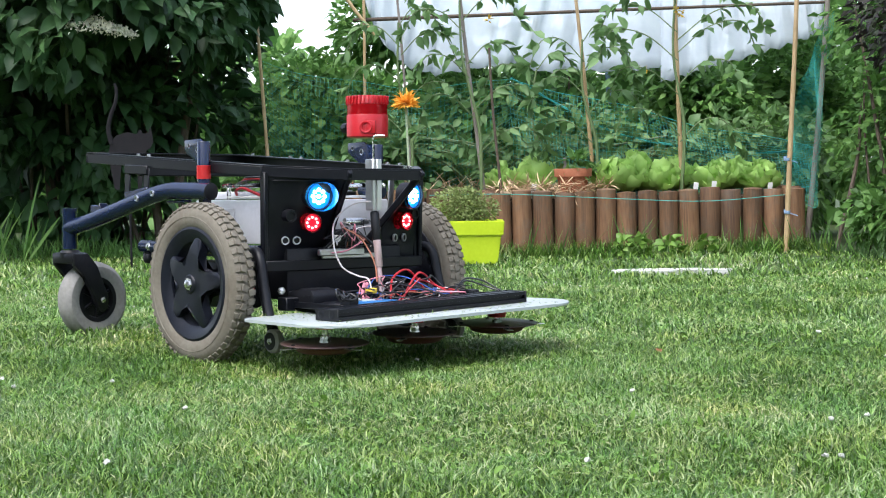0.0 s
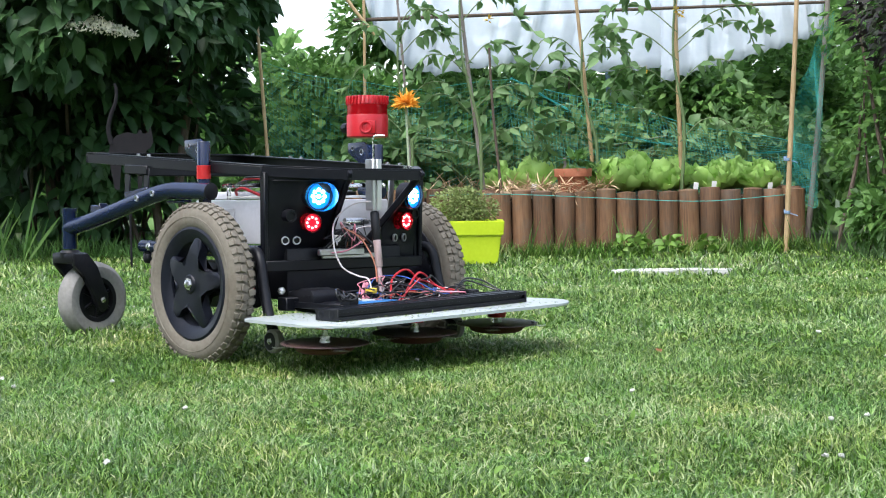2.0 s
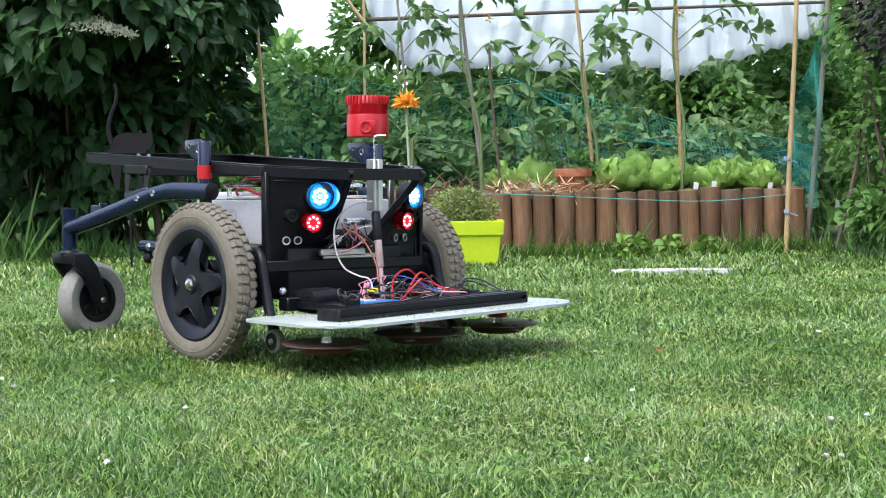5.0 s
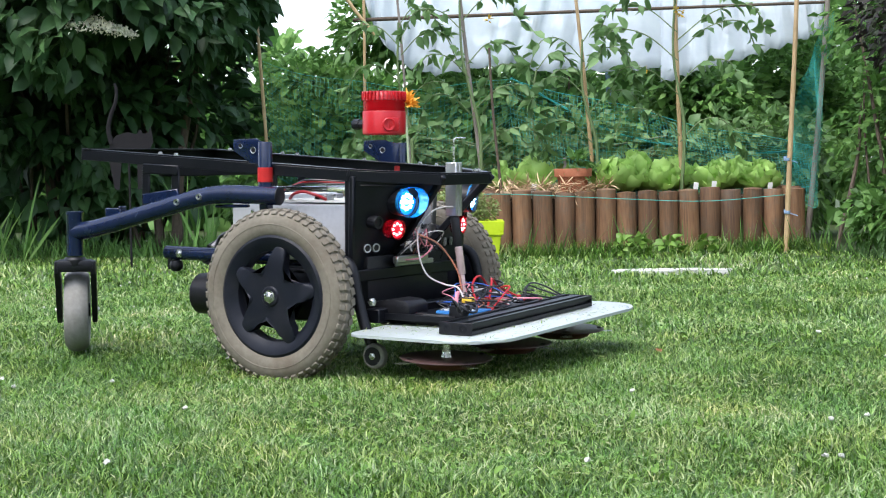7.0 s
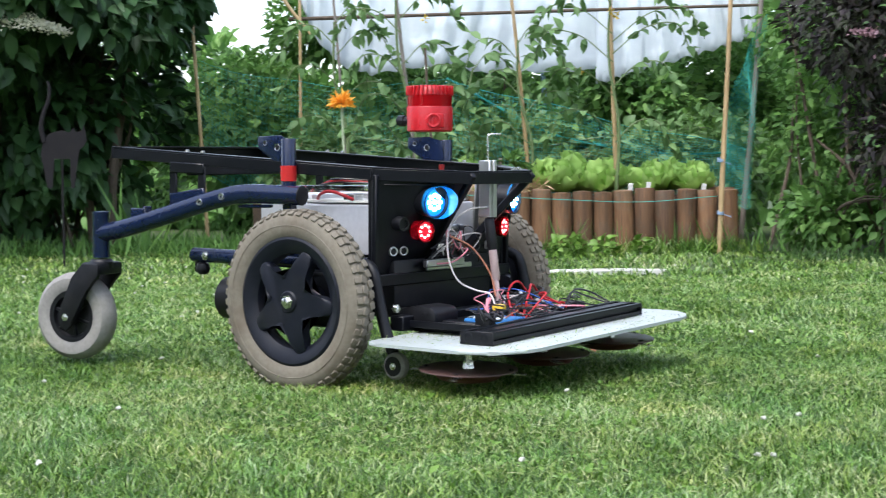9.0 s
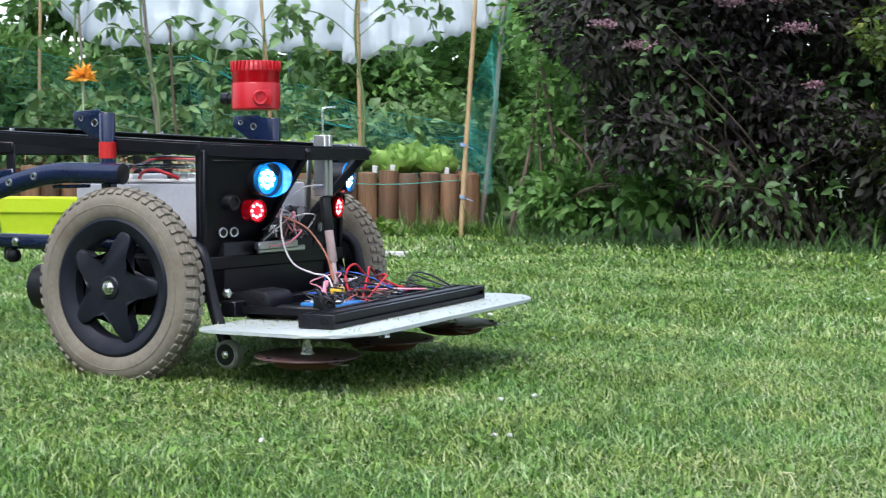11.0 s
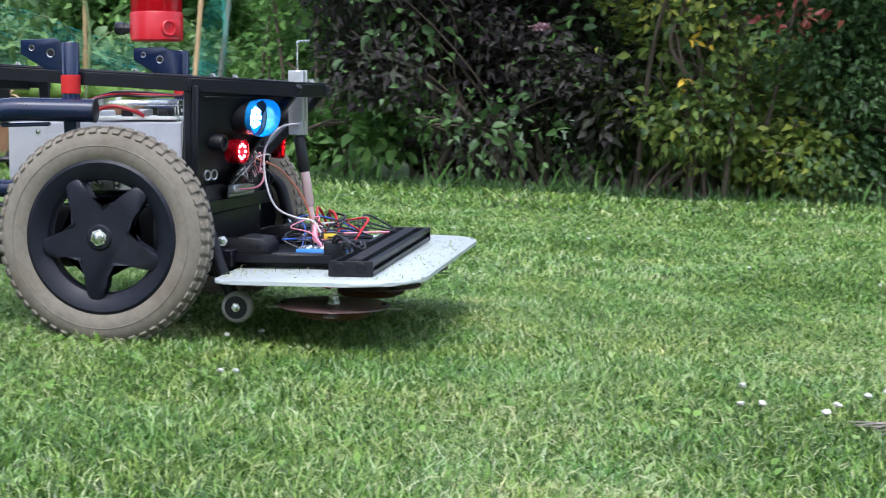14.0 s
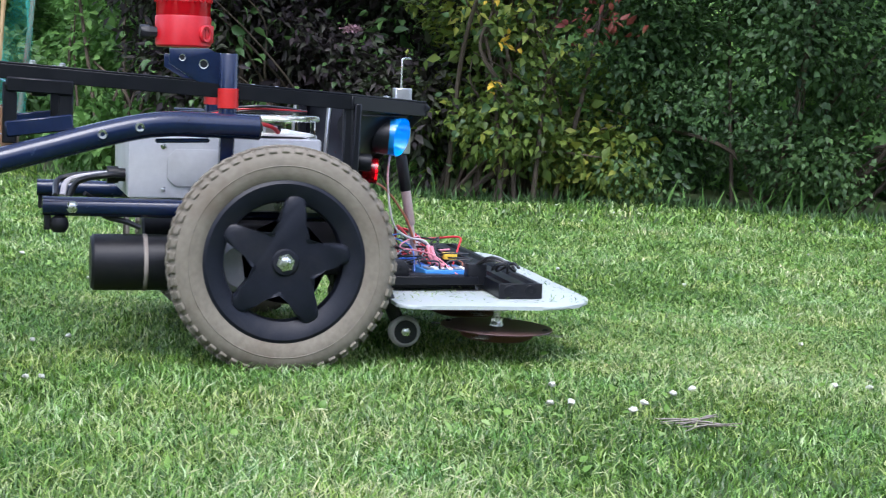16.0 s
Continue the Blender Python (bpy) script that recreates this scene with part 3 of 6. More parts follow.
def drive_wheel():
    """A chunky tyre on a five-spoked rim; the outer face looks towards -y."""
    w = new("drive_wheel")
    tagged(w, "wheelchair drive wheel with a dusty grey tyre")
    bm = bmesh.new()
    prof = [(0.112, -0.020), (0.117, -0.0235), (0.128, -0.0265), (0.140, -0.0258), (0.150, -0.0215), (0.1565, -0.014), (0.1585, 0.0),
            (0.1565, 0.014), (0.150, 0.0215), (0.140, 0.0258), (0.128, 0.0265), (0.117, 0.0235), (0.112, 0.020)]
    lathe(bm, prof, ROLL, 72, close=True)
    for ring in (0.1335,):
        for s in (-1, 1):
            lathe(bm, [(ring - 0.001, s * 0.026), (ring, s * 0.0272), (ring + 0.001, s * 0.026)], ROLL, 72)
    for k in range(54):
        for s in (-1, 1):
            a = 2 * math.pi * (k + (0.5 if s > 0 else 0)) / 54
            m = pose(0, 0, 0, 0, math.degrees(a), 0) @ pose(0, s * 0.0075, 0.1580, 0, 0, s * 14)
            box(bm, -0.0066, 0.0066, -0.0060, 0.0060, -0.003, 0.0034, 0.0008, 1, m)
            m = pose(0, 0, 0, 0, math.degrees(a), 0) @ pose(0, s * 0.0178, 0.1545, -s * 36)
            box(bm, -0.0052, 0.0052, -0.0052, 0.0045, -0.003, 0.0022, 0.0008, 1, m)
    part("tyre", bm, M["tyre"], w, "dusty grey block-tread tyre")
    bm = bmesh.new()
    lathe(bm, [(0.0825, -0.002), (0.0832, -0.009), (0.0862, -0.0155), (0.092, -0.0205), (0.100, -0.0232), (0.108, -0.0242), (0.1125, -0.0236), (0.1145, -0.021), (0.114, 0.021), (0.109, 0.0238), (0.098, 0.0215), (0.0845, 0.013), (0.0825, 0.006)], ROLL, 60, close=True)
    part("rim", bm, M["rim"], w, "black plastic rim ring")
    star = bmesh.new()
    arm = [(0.0238, 0.0328), (0.0210, 0.0400), (0.0184, 0.056), (0.0162, 0.072), (0.0148, 0.083), (0.0115, 0.0905), (0.0050, 0.0945), (-0.0050, 0.0945), (-0.0115, 0.0905), (-0.0148, 0.083), (-0.0162, 0.072), (-0.0184, 0.056), (-0.0210, 0.0400), (-0.0238, 0.0328)]
    outline = []
    for k in range(5):
        c, d = math.cos(2 * math.pi * k / 5), math.sin(2 * math.pi * k / 5)
        outline += [(x * c - y * d, x * d + y * c) for x, y in arm]
    vs = prism(star, outline, 0.020, None, 0.0048)
    for v in vs:
        v.co.z += 0.009 - 0.010 * max(0, math.hypot(v.co.x, v.co.y) - 0.045) / 0.050
    bmesh.ops.transform(star, matrix=ROLL, verts=star.verts[:])
    part("spoke_star", star, M["rim"], w, "five-armed black plastic wheel star")
    bm = bmesh.new()
    lathe(bm, [(0, 0.0298), (0.012, 0.0297), (0.017, 0.0292), (0.019, 0.027), (0.030, 0.008), (0.030, -0.02), (0.022, -0.05), (0, -0.05)], ROLL, 30)
    part("hub", bm, M["rim"], w)
    bolt((0, -0.0294, 0), (0, -1, 0), 0.0085, w, "hub_bolt", height=0.006)
    return w


wheel_near = drive_wheel()
wheel_near.parent = robot
wheel_near.matrix_basis = pose(0, -0.277, AXLE)
wheel_far = copy_thing(wheel_near, pose(0, 0.277, AXLE, 0, 0, 180))


def at_rail(x, y):
    return (x, y, 0.4015 - 0.060 * (x + 0.0))


# top frame
corners = [(-0.535, -0.215), (0.108, -0.205), (0.243, -0.095), (0.243, 0.095), (0.108, 0.205), (-0.535, 0.215)]
frame_part = part("top_frame", bmesh.new(), M["black"], robot, "flat black steel top frame")
for (xa, ya), (xb, yb) in zip(corners, corners[1:] + corners[:1]):
    a, b = Vector(at_rail(xa, ya)), Vector(at_rail(xb, yb))
    d = (b - a).normalized()
    a, b = a - d * 0.003, b + d * 0.003
    beam("rail", a - Vector((0, 0, 0.011)), b - Vector((0, 0, 0.011)), 0.004, 0.020, M["black"], frame_part, bevel=0.0008)
    inw = Vector((0, 0, 1)).cross(d) * 0.010
    beam("rail_flange", a + inw + Vector((0, 0, 0.0006)), b + inw + Vector((0, 0, 0.0006)), 0.022, 0.003, M["black"], frame_part, bevel=0.0008)
for x, y in ((-0.34, -0.205), (-0.30, -0.205), (-0.34, 0.205), (-0.30, 0.205), (0.02, 0.195), (0.06, 0.195), (-0.12, 0.197), (0.222, 0.07), (0.222, 0.085), (-0.48, 0.2)):
    bolt(Vector(at_rail(x, y)) + Vector((0, 0, 0.002)), (0, 0, 1), 0.004, frame_part, "frame_bolt", height=0.004)

# lamp panels: outwards by 35 degrees
for s in (-1, 1):
    # a sheet twisted between the upright outer edge and the inner edge that leans back
    def sheet(u, z, off=0.0):
        k = (0.385 - z) / 0.17
        inner = Vector((0.248 - 0.155 * k, s * (0.092 - 0.052 * k), z))
        p = Vector((0.110, s * 0.206, z)).lerp(inner, u)
        return p + Vector((0.86, s * 0.42, -0.28)).normalized() * off
    bm = bmesh.new()
    nu, nz = 8, 10
    grids = []
    for off in (0.0, -0.004):
        grids.append([[bm.verts.new(sheet(a / nu * (1.0 if z > 0.215 else max(0.35, 1 - (0.215 - z) / 0.04)), z, off)) for a in range(nu + 1)] for z in [0.384 - 0.194 * q / nz for q in range(nz + 1)]])
    for g, turn in zip(grids, (1, -1)):
        for q in range(nz):
            for a in range(nu):
                bm.faces.new((g[q][a], g[q][a + 1], g[q + 1][a + 1], g[q + 1][a])[::turn])
    f, b = grids
    rim_f = [f[0][a] for a in range(nu + 1)] + [f[q][nu] for q in range(1, nz + 1)] + [f[nz][a] for a in range(nu - 1, -1, -1)] + [f[q][0] for q in range(nz - 1, 0, -1)]
    rim_b = [b[0][a] for a in range(nu + 1)] + [b[q][nu] for q in range(1, nz + 1)] + [b[nz][a] for a in range(nu - 1, -1, -1)] + [b[q][0] for q in range(nz - 1, 0, -1)]
    for a in range(len(rim_f)):
        c = (a + 1) % len(rim_f)
        bm.faces.new((rim_f[a], rim_f[c], rim_b[c], rim_b[a]))
    panel = part("lamp_panel", bm, M["black"], robot, "black sheet panel carrying lamps")
    beam("edge_strip", sheet(0.985, 0.384, 0.003), sheet(0.985, 0.216, 0.003), 0.010, 0.014, M["black"], panel)
    beam("edge_strip", sheet(0.03, 0.384, 0.003), sheet(0.03, 0.192, 0.003), 0.010, 0.010, M["black"], panel)
    beam("panel_frame", sheet(0.12, 0.366, 0.001), sheet(0.86, 0.366, 0.001), 0.004, 0.003, M["blackplastic"], panel)
    face = Vector((0.975, s * 0.21, -0.06)).normalized()
    # headlamp: black barrel, ring of white diodes, blue hood
    head = Vector((0.178, s * 0.122, 0.335))
    bm = bmesh.new()
    lathe(bm, [(0, -0.02), (0.026, -0.02), (0.0275, 0.0), (0.0275, 0.012), (0.0255, 0.012), (0.0245, 0.004), (0, 0.004)], along(head, head + face), 28)
    lamp = part("headlamp", bm, M["blackplastic"], robot, "round headlamp with glowing blue-white diodes")
    bm = bmesh.new()
    lathe(bm, [(0, 0.0045), (0.0243, 0.0045), (0.0243, 0.006), (0, 0.006)], along(head, head + face), 28)
    part("reflector", bm, M["ledblue"], lamp, "blue glowing reflector")
    for k in range(8):
        a = 2 * math.pi * k / 8
        bm = bmesh.new()
        lathe(bm, [(0, 0.006), (0.0040, 0.006), (0.0036, 0.009), (0.002, 0.0105), (0, 0.0108)], along(head, head + face) @ pose(0.0125 * math.cos(a), 0.0125 * math.sin(a), 0), 10)
        part("diode", bm, M["ledwhite"], lamp, "white glowing diode")
    bm = bmesh.new()
    lathe(bm, [(0, 0.006), (0.0045, 0.006), (0.0035, 0.010), (0, 0.0105)], along(head, head + face), 10)
    part("diode", bm, M["ledwhite"], lamp, "white glowing diode")
    # hood: a slanted translucent tube, longest over the inner upper side
    bm = bmesh.new()
    hm = along(head, head + face)
    inner = hm.to_3x3().inverted() @ Vector((0.2, 0.85, 0.25))
    ang = math.atan2(inner.y, inner.x)
    n = 28
    rings = []
    for r in (0.0272, 0.0282):
        lo = [bm.verts.new(hm @ Vector((r * math.cos(2 * math.pi * i / n), r * math.sin(2 * math.pi * i / n), 0.004))) for i in range(n)]
        hi = []
        for i in range(n):
            a = 2 * math.pi * i / n
            reach = (0.012 if s < 0 else 0.007) + (0.024 if s < 0 else 0.003) * max(0.0, 0.5 + 0.5 * math.cos(a - ang)) ** 1.3
            grow = 1 + 0.06 * reach / 0.035
            hi.append(bm.verts.new(hm @ Vector((r * grow * math.cos(a), r * grow * math.sin(a), reach))))
        rings.append((lo, hi))
    (l0, h0), (l1, h1) = rings
    for i in range(n):
        j = (i + 1) % n
        bm.faces.new((l0[i], l0[j], h0[j], h0[i]))
        bm.faces.new((l1[j], l1[i], h1[i], h1[j]))
        bm.faces.new((h0[i], h0[j], h1[j], h1[i]))
        bm.faces.new((l0[j], l0[i], l1[i], l1[j]))
    part("hood", bm, M["bluelens"], lamp, "translucent blue lamp hood")
    # red lamp
    red = Vector((0.158, s * 0.122, 0.283))
    bm = bmesh.new()
    lathe(bm, [(0, -0.015), (0.0185, -0.015), (0.0195, 0.008), (0.018, 0.0085), (0.0175, 0.003), (0, 0.003)], along(red, red + face), 24)
    rl = part("red_lamp", bm, M["redlens"], robot, "small round lamp with glowing red diodes")
    bm = bmesh.new()
    lathe(bm, [(0, 0.0035), (0.0172, 0.0035), (0.0172, 0.0045), (0, 0.0045)], along(red, red + face), 24)
    part("reflector", bm, M["ledredglow"], rl, "red glowing reflector")
    for k in range(8):
        a = 2 * math.pi * k / 8
        bm = bmesh.new()
        lathe(bm, [(0, 0.0045), (0.0026, 0.0045), (0.0020, 0.0070), (0, 0.0078)], along(red, red + face) @ pose(0.0112 * math.cos(a), 0.0105 * math.sin(a), 0), 10)
        part("diode", bm, M["ledred"], rl, "red glowing diode")
    # round black sensor beside it
    knob = Vector((0.136, s * 0.160, 0.297))
    bm = bmesh.new()
    lathe(bm, [(0, -0.01), (0.013, -0.01), (0.013, 0.008), (0.012, 0.012), (0.0085, 0.012), (0.008, 0.008), (0, 0.008)], along(knob, knob + face), 20)
    part("round_sensor", bm, M["blackplastic"], robot, "round black plastic sensor")
    # ultrasonic eyes
    for off in (0.0, 0.026):
        eye = sheet(0.33 + off * 6.6, 0.2475, 0.001)
        nrm = Vector((0.93, s * 0.36, -0.05)).normalized()
        bm = bmesh.new()
        lathe(bm, [(0.0060, 0), (0.0060, 0.004), (0.0075, 0.0045), (0.0085, 0.004), (0.0088, 0)], along(eye, eye + nrm), 20)
        ring = part("ultrasonic_eye", bm, M["alu"], robot, "ultrasonic eye with a silver ring")
        bm = bmesh.new()
        lathe(bm, [(0, 0.001), (0.006, 0.001), (0.006, 0.003), (0, 0.0025)], along(eye, eye + nrm), 16)
        part("mesh_cap", bm, M["blackplastic"], ring)
    bolt(sheet(0.4, 0.202, 0.001), nrm, 0.0045, panel, "panel_bolt")
    # upright behind the panel, and side post to the chassis
    beam("upright", (0.104, s * 0.196, 0.20), (0.104, s * 0.196, 0.385), 0.014, 0.014, M["black"], robot)
    beam("upright", (0.075, s * 0.15, 0.215), (0.085, s * 0.15, 0.385), 0.016, 0.004, M["alu"], robot, "aluminium strip")

# near tube to the caster
tube_line = spline([(-0.495, -0.285, 0.268), (-0.43, -0.277, 0.281), (-0.33, -0.262, 0.308), (-0.232, -0.249, 0.335), (-0.165, -0.241, 0.347), (-0.10, -0.235, 0.347), (-0.032, -0.230, 0.3455)], 6)
bm = bmesh.new()
tube(bm, tube_line, 0.0175, 20)
arm = part("caster_arm", bm, M["navy"], robot, "glossy navy steel tube bent down to the caster")
bm = bmesh.new()
lathe(bm, [(0, 0), (0.0178, 0), (0.0178, 0.002), (0.016, 0.003), (0, 0.003)], along((-0.032, -0.230, 0.3455), (0.012, -0.226, 0.3445)), 20)
part("end_plug", bm, M["blackplastic"], arm, "black plastic end plug")
for x, z, y in ((-0.248, 0.332, -0.2685), (-0.198, 0.3425, -0.2620)):
    bm = bmesh.new()
    lathe(bm, [(0.0032, -0.004), (0.0032, 0.0022), (0.0058, 0.0026), (0.0066, -0.001)], along((x, y, z), (x, y - 1, z)), 16)
    part("eyelet", bm, M["steel"], arm, "bright eyelet")
beam("arm_strip", (-0.175, -0.238, 0.324), (-0.10, -0.234, 0.326), 0.012, 0.006, M["navy"], arm)
bm = bmesh.new()
box(bm, -0.425, -0.385, -0.275, -0.271, 0.292, 0.318, 0.002, 1)
box(bm, -0.39, -0.386, -0.275, -0.255, 0.292, 0.322, 0.001, 1)
part("arm_bracket", bm, M["navy"], arm)
bm = bmesh.new()
lathe(bm, [(0, 0.222), (0.0165, 0.222), (0.0165, 0.302), (0.0172, 0.304), (0.0172, 0.310), (0.012, 0.311), (0, 0.311)], pose(-0.495, -0.285, 0), 20)
part("caster_post", bm, M["navy"], arm, "navy caster post")
# far tube, mostly hidden
bm = bmesh.new()
tube(bm, spline([(-0.105, 0.231, 0.347), (-0.075, 0.230, 0.347), (-0.044, 0.228, 0.3455)], 5), 0.0175, 18)
part("side_tube", bm, M["navy"], robot, "navy steel side tube")
# carriers under the rear of the top frame
for s in (-1, 1):
    for x in (-0.37, -0.295):
        beam("hanger", (x, s * 0.215, 0.325 if x > -0.3 else 0.315), (x, s * 0.213, 0.398), 0.005, 0.020, M["black"], robot)
    beam("hanger_bar", (-0.375, s * 0.217, 0.396), (-0.285, s * 0.217, 0.392), 0.006, 0.020, M["black"], robot)
    beam("hanger_bar", (-0.375, s * 0.217, 0.334), (-0.285, s * 0.217, 0.346), 0.006, 0.022, M["navy"], robot)
beam("cross_bar", (-0.33, -0.21, 0.392), (-0.33, 0.21, 0.392), 0.022, 0.024, M["black"], robot)

# upright posts with red sleeves and hole plates
for s in (-1, 1):
    px, py = (-0.073 if s < 0 else -0.043), s * 0.218
    bm = bmesh.new()
    lathe(bm, [(0, 0.352), (0.0135, 0.352), (0.0135, 0.446), (0.0125, 0.4475), (0, 0.4475)], pose(px, py, 0), 20)
    post = part("bracket_post", bm, M["navy"], robot, "navy tube post")
    bm = bmesh.new()
    lathe(bm, [(0.0134, 0.371), (0.0146, 0.3715), (0.0146, 0.3985), (0.0134, 0.399)], pose(px, py, 0), 20)
    part("sleeve", bm, M["redsleeve"], post, "bright red sleeve")
    bm = bmesh.new()
    prism(bm, [(-0.155, 0.452), (-0.155, 0.431), (-0.112, 0.405), (-0.080, 0.402), (-0.066, 0.402), (-0.066, 0.446), (-0.092, 0.448), (-0.100, 0.454)], 0.004, pose(px + 0.073, py - s * 0.012, 0, 90), 0.0012)
    plate = part("hole_plate", bm, M["navy"], post, "navy steel plate with holes")
    for hx, hz, hr in ((-0.137, 0.440, 0.0045), (-0.107, 0.432, 0.0065)):
        for dy in (-0.0005, 0.0045):
            bm = bmesh.new()
            y = py - s * 0.012 - dy
            at = along((hx + px + 0.073, y, hz), (hx + px + 0.073, y - (1 if dy > 0 else -1), hz))
            lathe(bm, [(hr * 0.80, 0), (hr * 0.85, 0.0004), (hr, 0.0006), (hr * 1.05, 0)], at, 14)
            hole = part("plate_hole", bm, M["steel"], plate, "hole with a bare metal edge")
            # the hole is not cut: a black cap paints the dark inside it
            bm = bmesh.new()
            lathe(bm, [(0, 0.0002), (hr * 0.82, 0.0002), (hr * 0.82, 0)], at, 14)
            part("hole_inside", bm, M["blackplastic"], plate)

# siren on the far plate
SX, SY = -0.092, 0.232
bm = bmesh.new()
lathe(bm, [(0, 0.464), (0.043, 0.464), (0.046, 0.467), (0.0463, 0.512), (0.0450, 0.515), (0, 0.515)], pose(SX, SY, 0), 36)
siren = part("siren", bm, M["redplastic"], robot, "red siren with a ribbed clear red beacon")
bm = bmesh.new()
lathe(bm, [(0.0445, 0.515), (0.0450, 0.538), (0.0430, 0.538), (0.0425, 0.515)], pose(SX, SY, 0), 36, close=True)
part("beacon_lens", bm, M["redclear"], siren, "clear red lens band")
bm = bmesh.new()
lathe(bm, [(0, 0.516), (0.036, 0.516), (0.034, 0.537), (0, 0.537)], pose(SX, SY, 0), 24)
part("beacon_core", bm, M["redplastic"], siren)
bm = bmesh.new()
lathe(bm, [(0, 0.5385), (0.0440, 0.5385), (0.0430, 0.545), (0.0400, 0.553), (0.035, 0.557), (0, 0.558)], pose(SX, SY, 0), 36)
part("cap", bm, M["redplastic"], siren)
for k in range(30):
    bm = bmesh.new()
    box(bm, 0.0385, 0.0478, -0.0016, 0.0016, 0.537, 0.556, 0.0006, 1, pose(SX, SY, 0, 0, 0, 12 * k))
    part("rib", bm, M["redplastic"], siren)
horn = Vector((SX, SY, 0.486)) + Vector((0.71, -0.70, 0)) * 0.044
hd = Vector((0.71, -0.70, 0))
bm = bmesh.new()
lathe(bm, [(0.0085, 0.001), (0.0085, 0.005), (0.0125, 0.006), (0.0145, 0.004), (0.0145, -0.006)], along(horn, horn + hd), 22)
part("horn_ring", bm, M["redplastic"], siren)
bm = bmesh.new()
box(bm, -0.0145, 0.0145, -0.022, 0.0, -0.006, 0.0035, 0.002, 2, along(horn, horn + hd) @ pose(0, 0, 0, 0, 0, 90))
part("horn_foot", bm, M["redplastic"], siren)
bm = bmesh.new()
lathe(bm, [(0, 0), (0.009, 0), (0.009, 0.012), (0.0115, 0.012), (0.0115, 0.026), (0.010, 0.028), (0, 0.028)], along((SX - 0.044, SY - 0.008, 0.487), (SX - 1, SY - 0.1, 0.487)), 8)
part("cable_gland", bm, M["blackplastic"], siren, "black cable gland")

# grey battery box with a recessed side, and a clear lid box on it
bm = bmesh.new()
box(bm, -0.205, 0.075, -0.150, 0.150, 0.238, 0.328, 0.004, 2)
bat = part("control_box", bm, M["greybox"], robot, "light grey metal control box")
for s in (-1, 1):
    bm = bmesh.new()
    prism(bm, [(-0.150, 0.268), (-0.138, 0.256), (-0.06, 0.256), (-0.06, 0.310), (-0.138, 0.310), (-0.150, 0.298)], 0.003, pose(0, s * 0.1505 + (0 if s > 0 else 0.0), 0, 90) if s < 0 else pose(0, 0.1535, 0, 90), 0.001)
    part("side_panel", bm, M["greybox"], bat)
    for x, z in ((-0.155, 0.313), (-0.155, 0.251)):
        bolt((x, s * 0.150, z), (0, s, 0), 0.0028, bat, "screw", height=0.002)
bm = bmesh.new()
box(bm, -0.115, 0.072, -0.146, 0.146, 0.353, 0.362, 0.003, 2)
for x, y in ((-0.108, -0.138), (0.060, -0.138), (-0.108, 0.130), (0.060, 0.130)):
    box(bm, x, x + 0.007, y, y + 0.007, 0.327, 0.355, 0.001, 1)
lid = part("raised_lid", bm, M["perspex"], bat, "clear plastic lid raised over electronics")
bm = bmesh.new()
box(bm, -0.108, 0.065, -0.138, 0.138, 0.331, 0.336, 0.001, 1)
part("circuit_board", bm, M["tag"], lid, "pale circuit board")
for k in range(14):
    bm = bmesh.new()
    x, y = -0.10 + 0.14 * random.random(), -0.135 + 0.23 * random.random()
    box(bm, x, x + 0.018, y, y + 0.025, 0.335, 0.342 + 0.008 * random.random(), 0.001, 1)
    part("component", bm, (M["blackplastic"], M["alu"], M["blackplastic"])[k % 3], lid)
bm = bmesh.new()
box(bm, -0.215, -0.12, -0.10, 0.10, 0.329, 0.345, 0.004, 2)
part("tray", bm, M["greybox"], bat, "shallow pale tray")
for k in range(3):
    bm = bmesh.new()
    z = 0.367 + 0.003 * k
    tube(bm, spline([(-0.13, -0.12 + 0.03 * k, 0.350), (-0.04, -0.14, z), (0.02, -0.125, z), (0.06, -0.10, 0.368)], 5), 0.0018, 8)
    part("cable", bm, (M["wire_black"], M["wire_red"], M["wire_black"])[k], bat)
bm = bmesh.new()
tube(bm, spline([(-0.075, -0.135, 0.338), (-0.055, -0.151, 0.347), (-0.030, -0.153, 0.352), (0.0, -0.152, 0.345), (0.012, -0.138, 0.337)], 6), 0.0030, 8)
part("cable", bm, M["wire_red"], bat, "red cable")

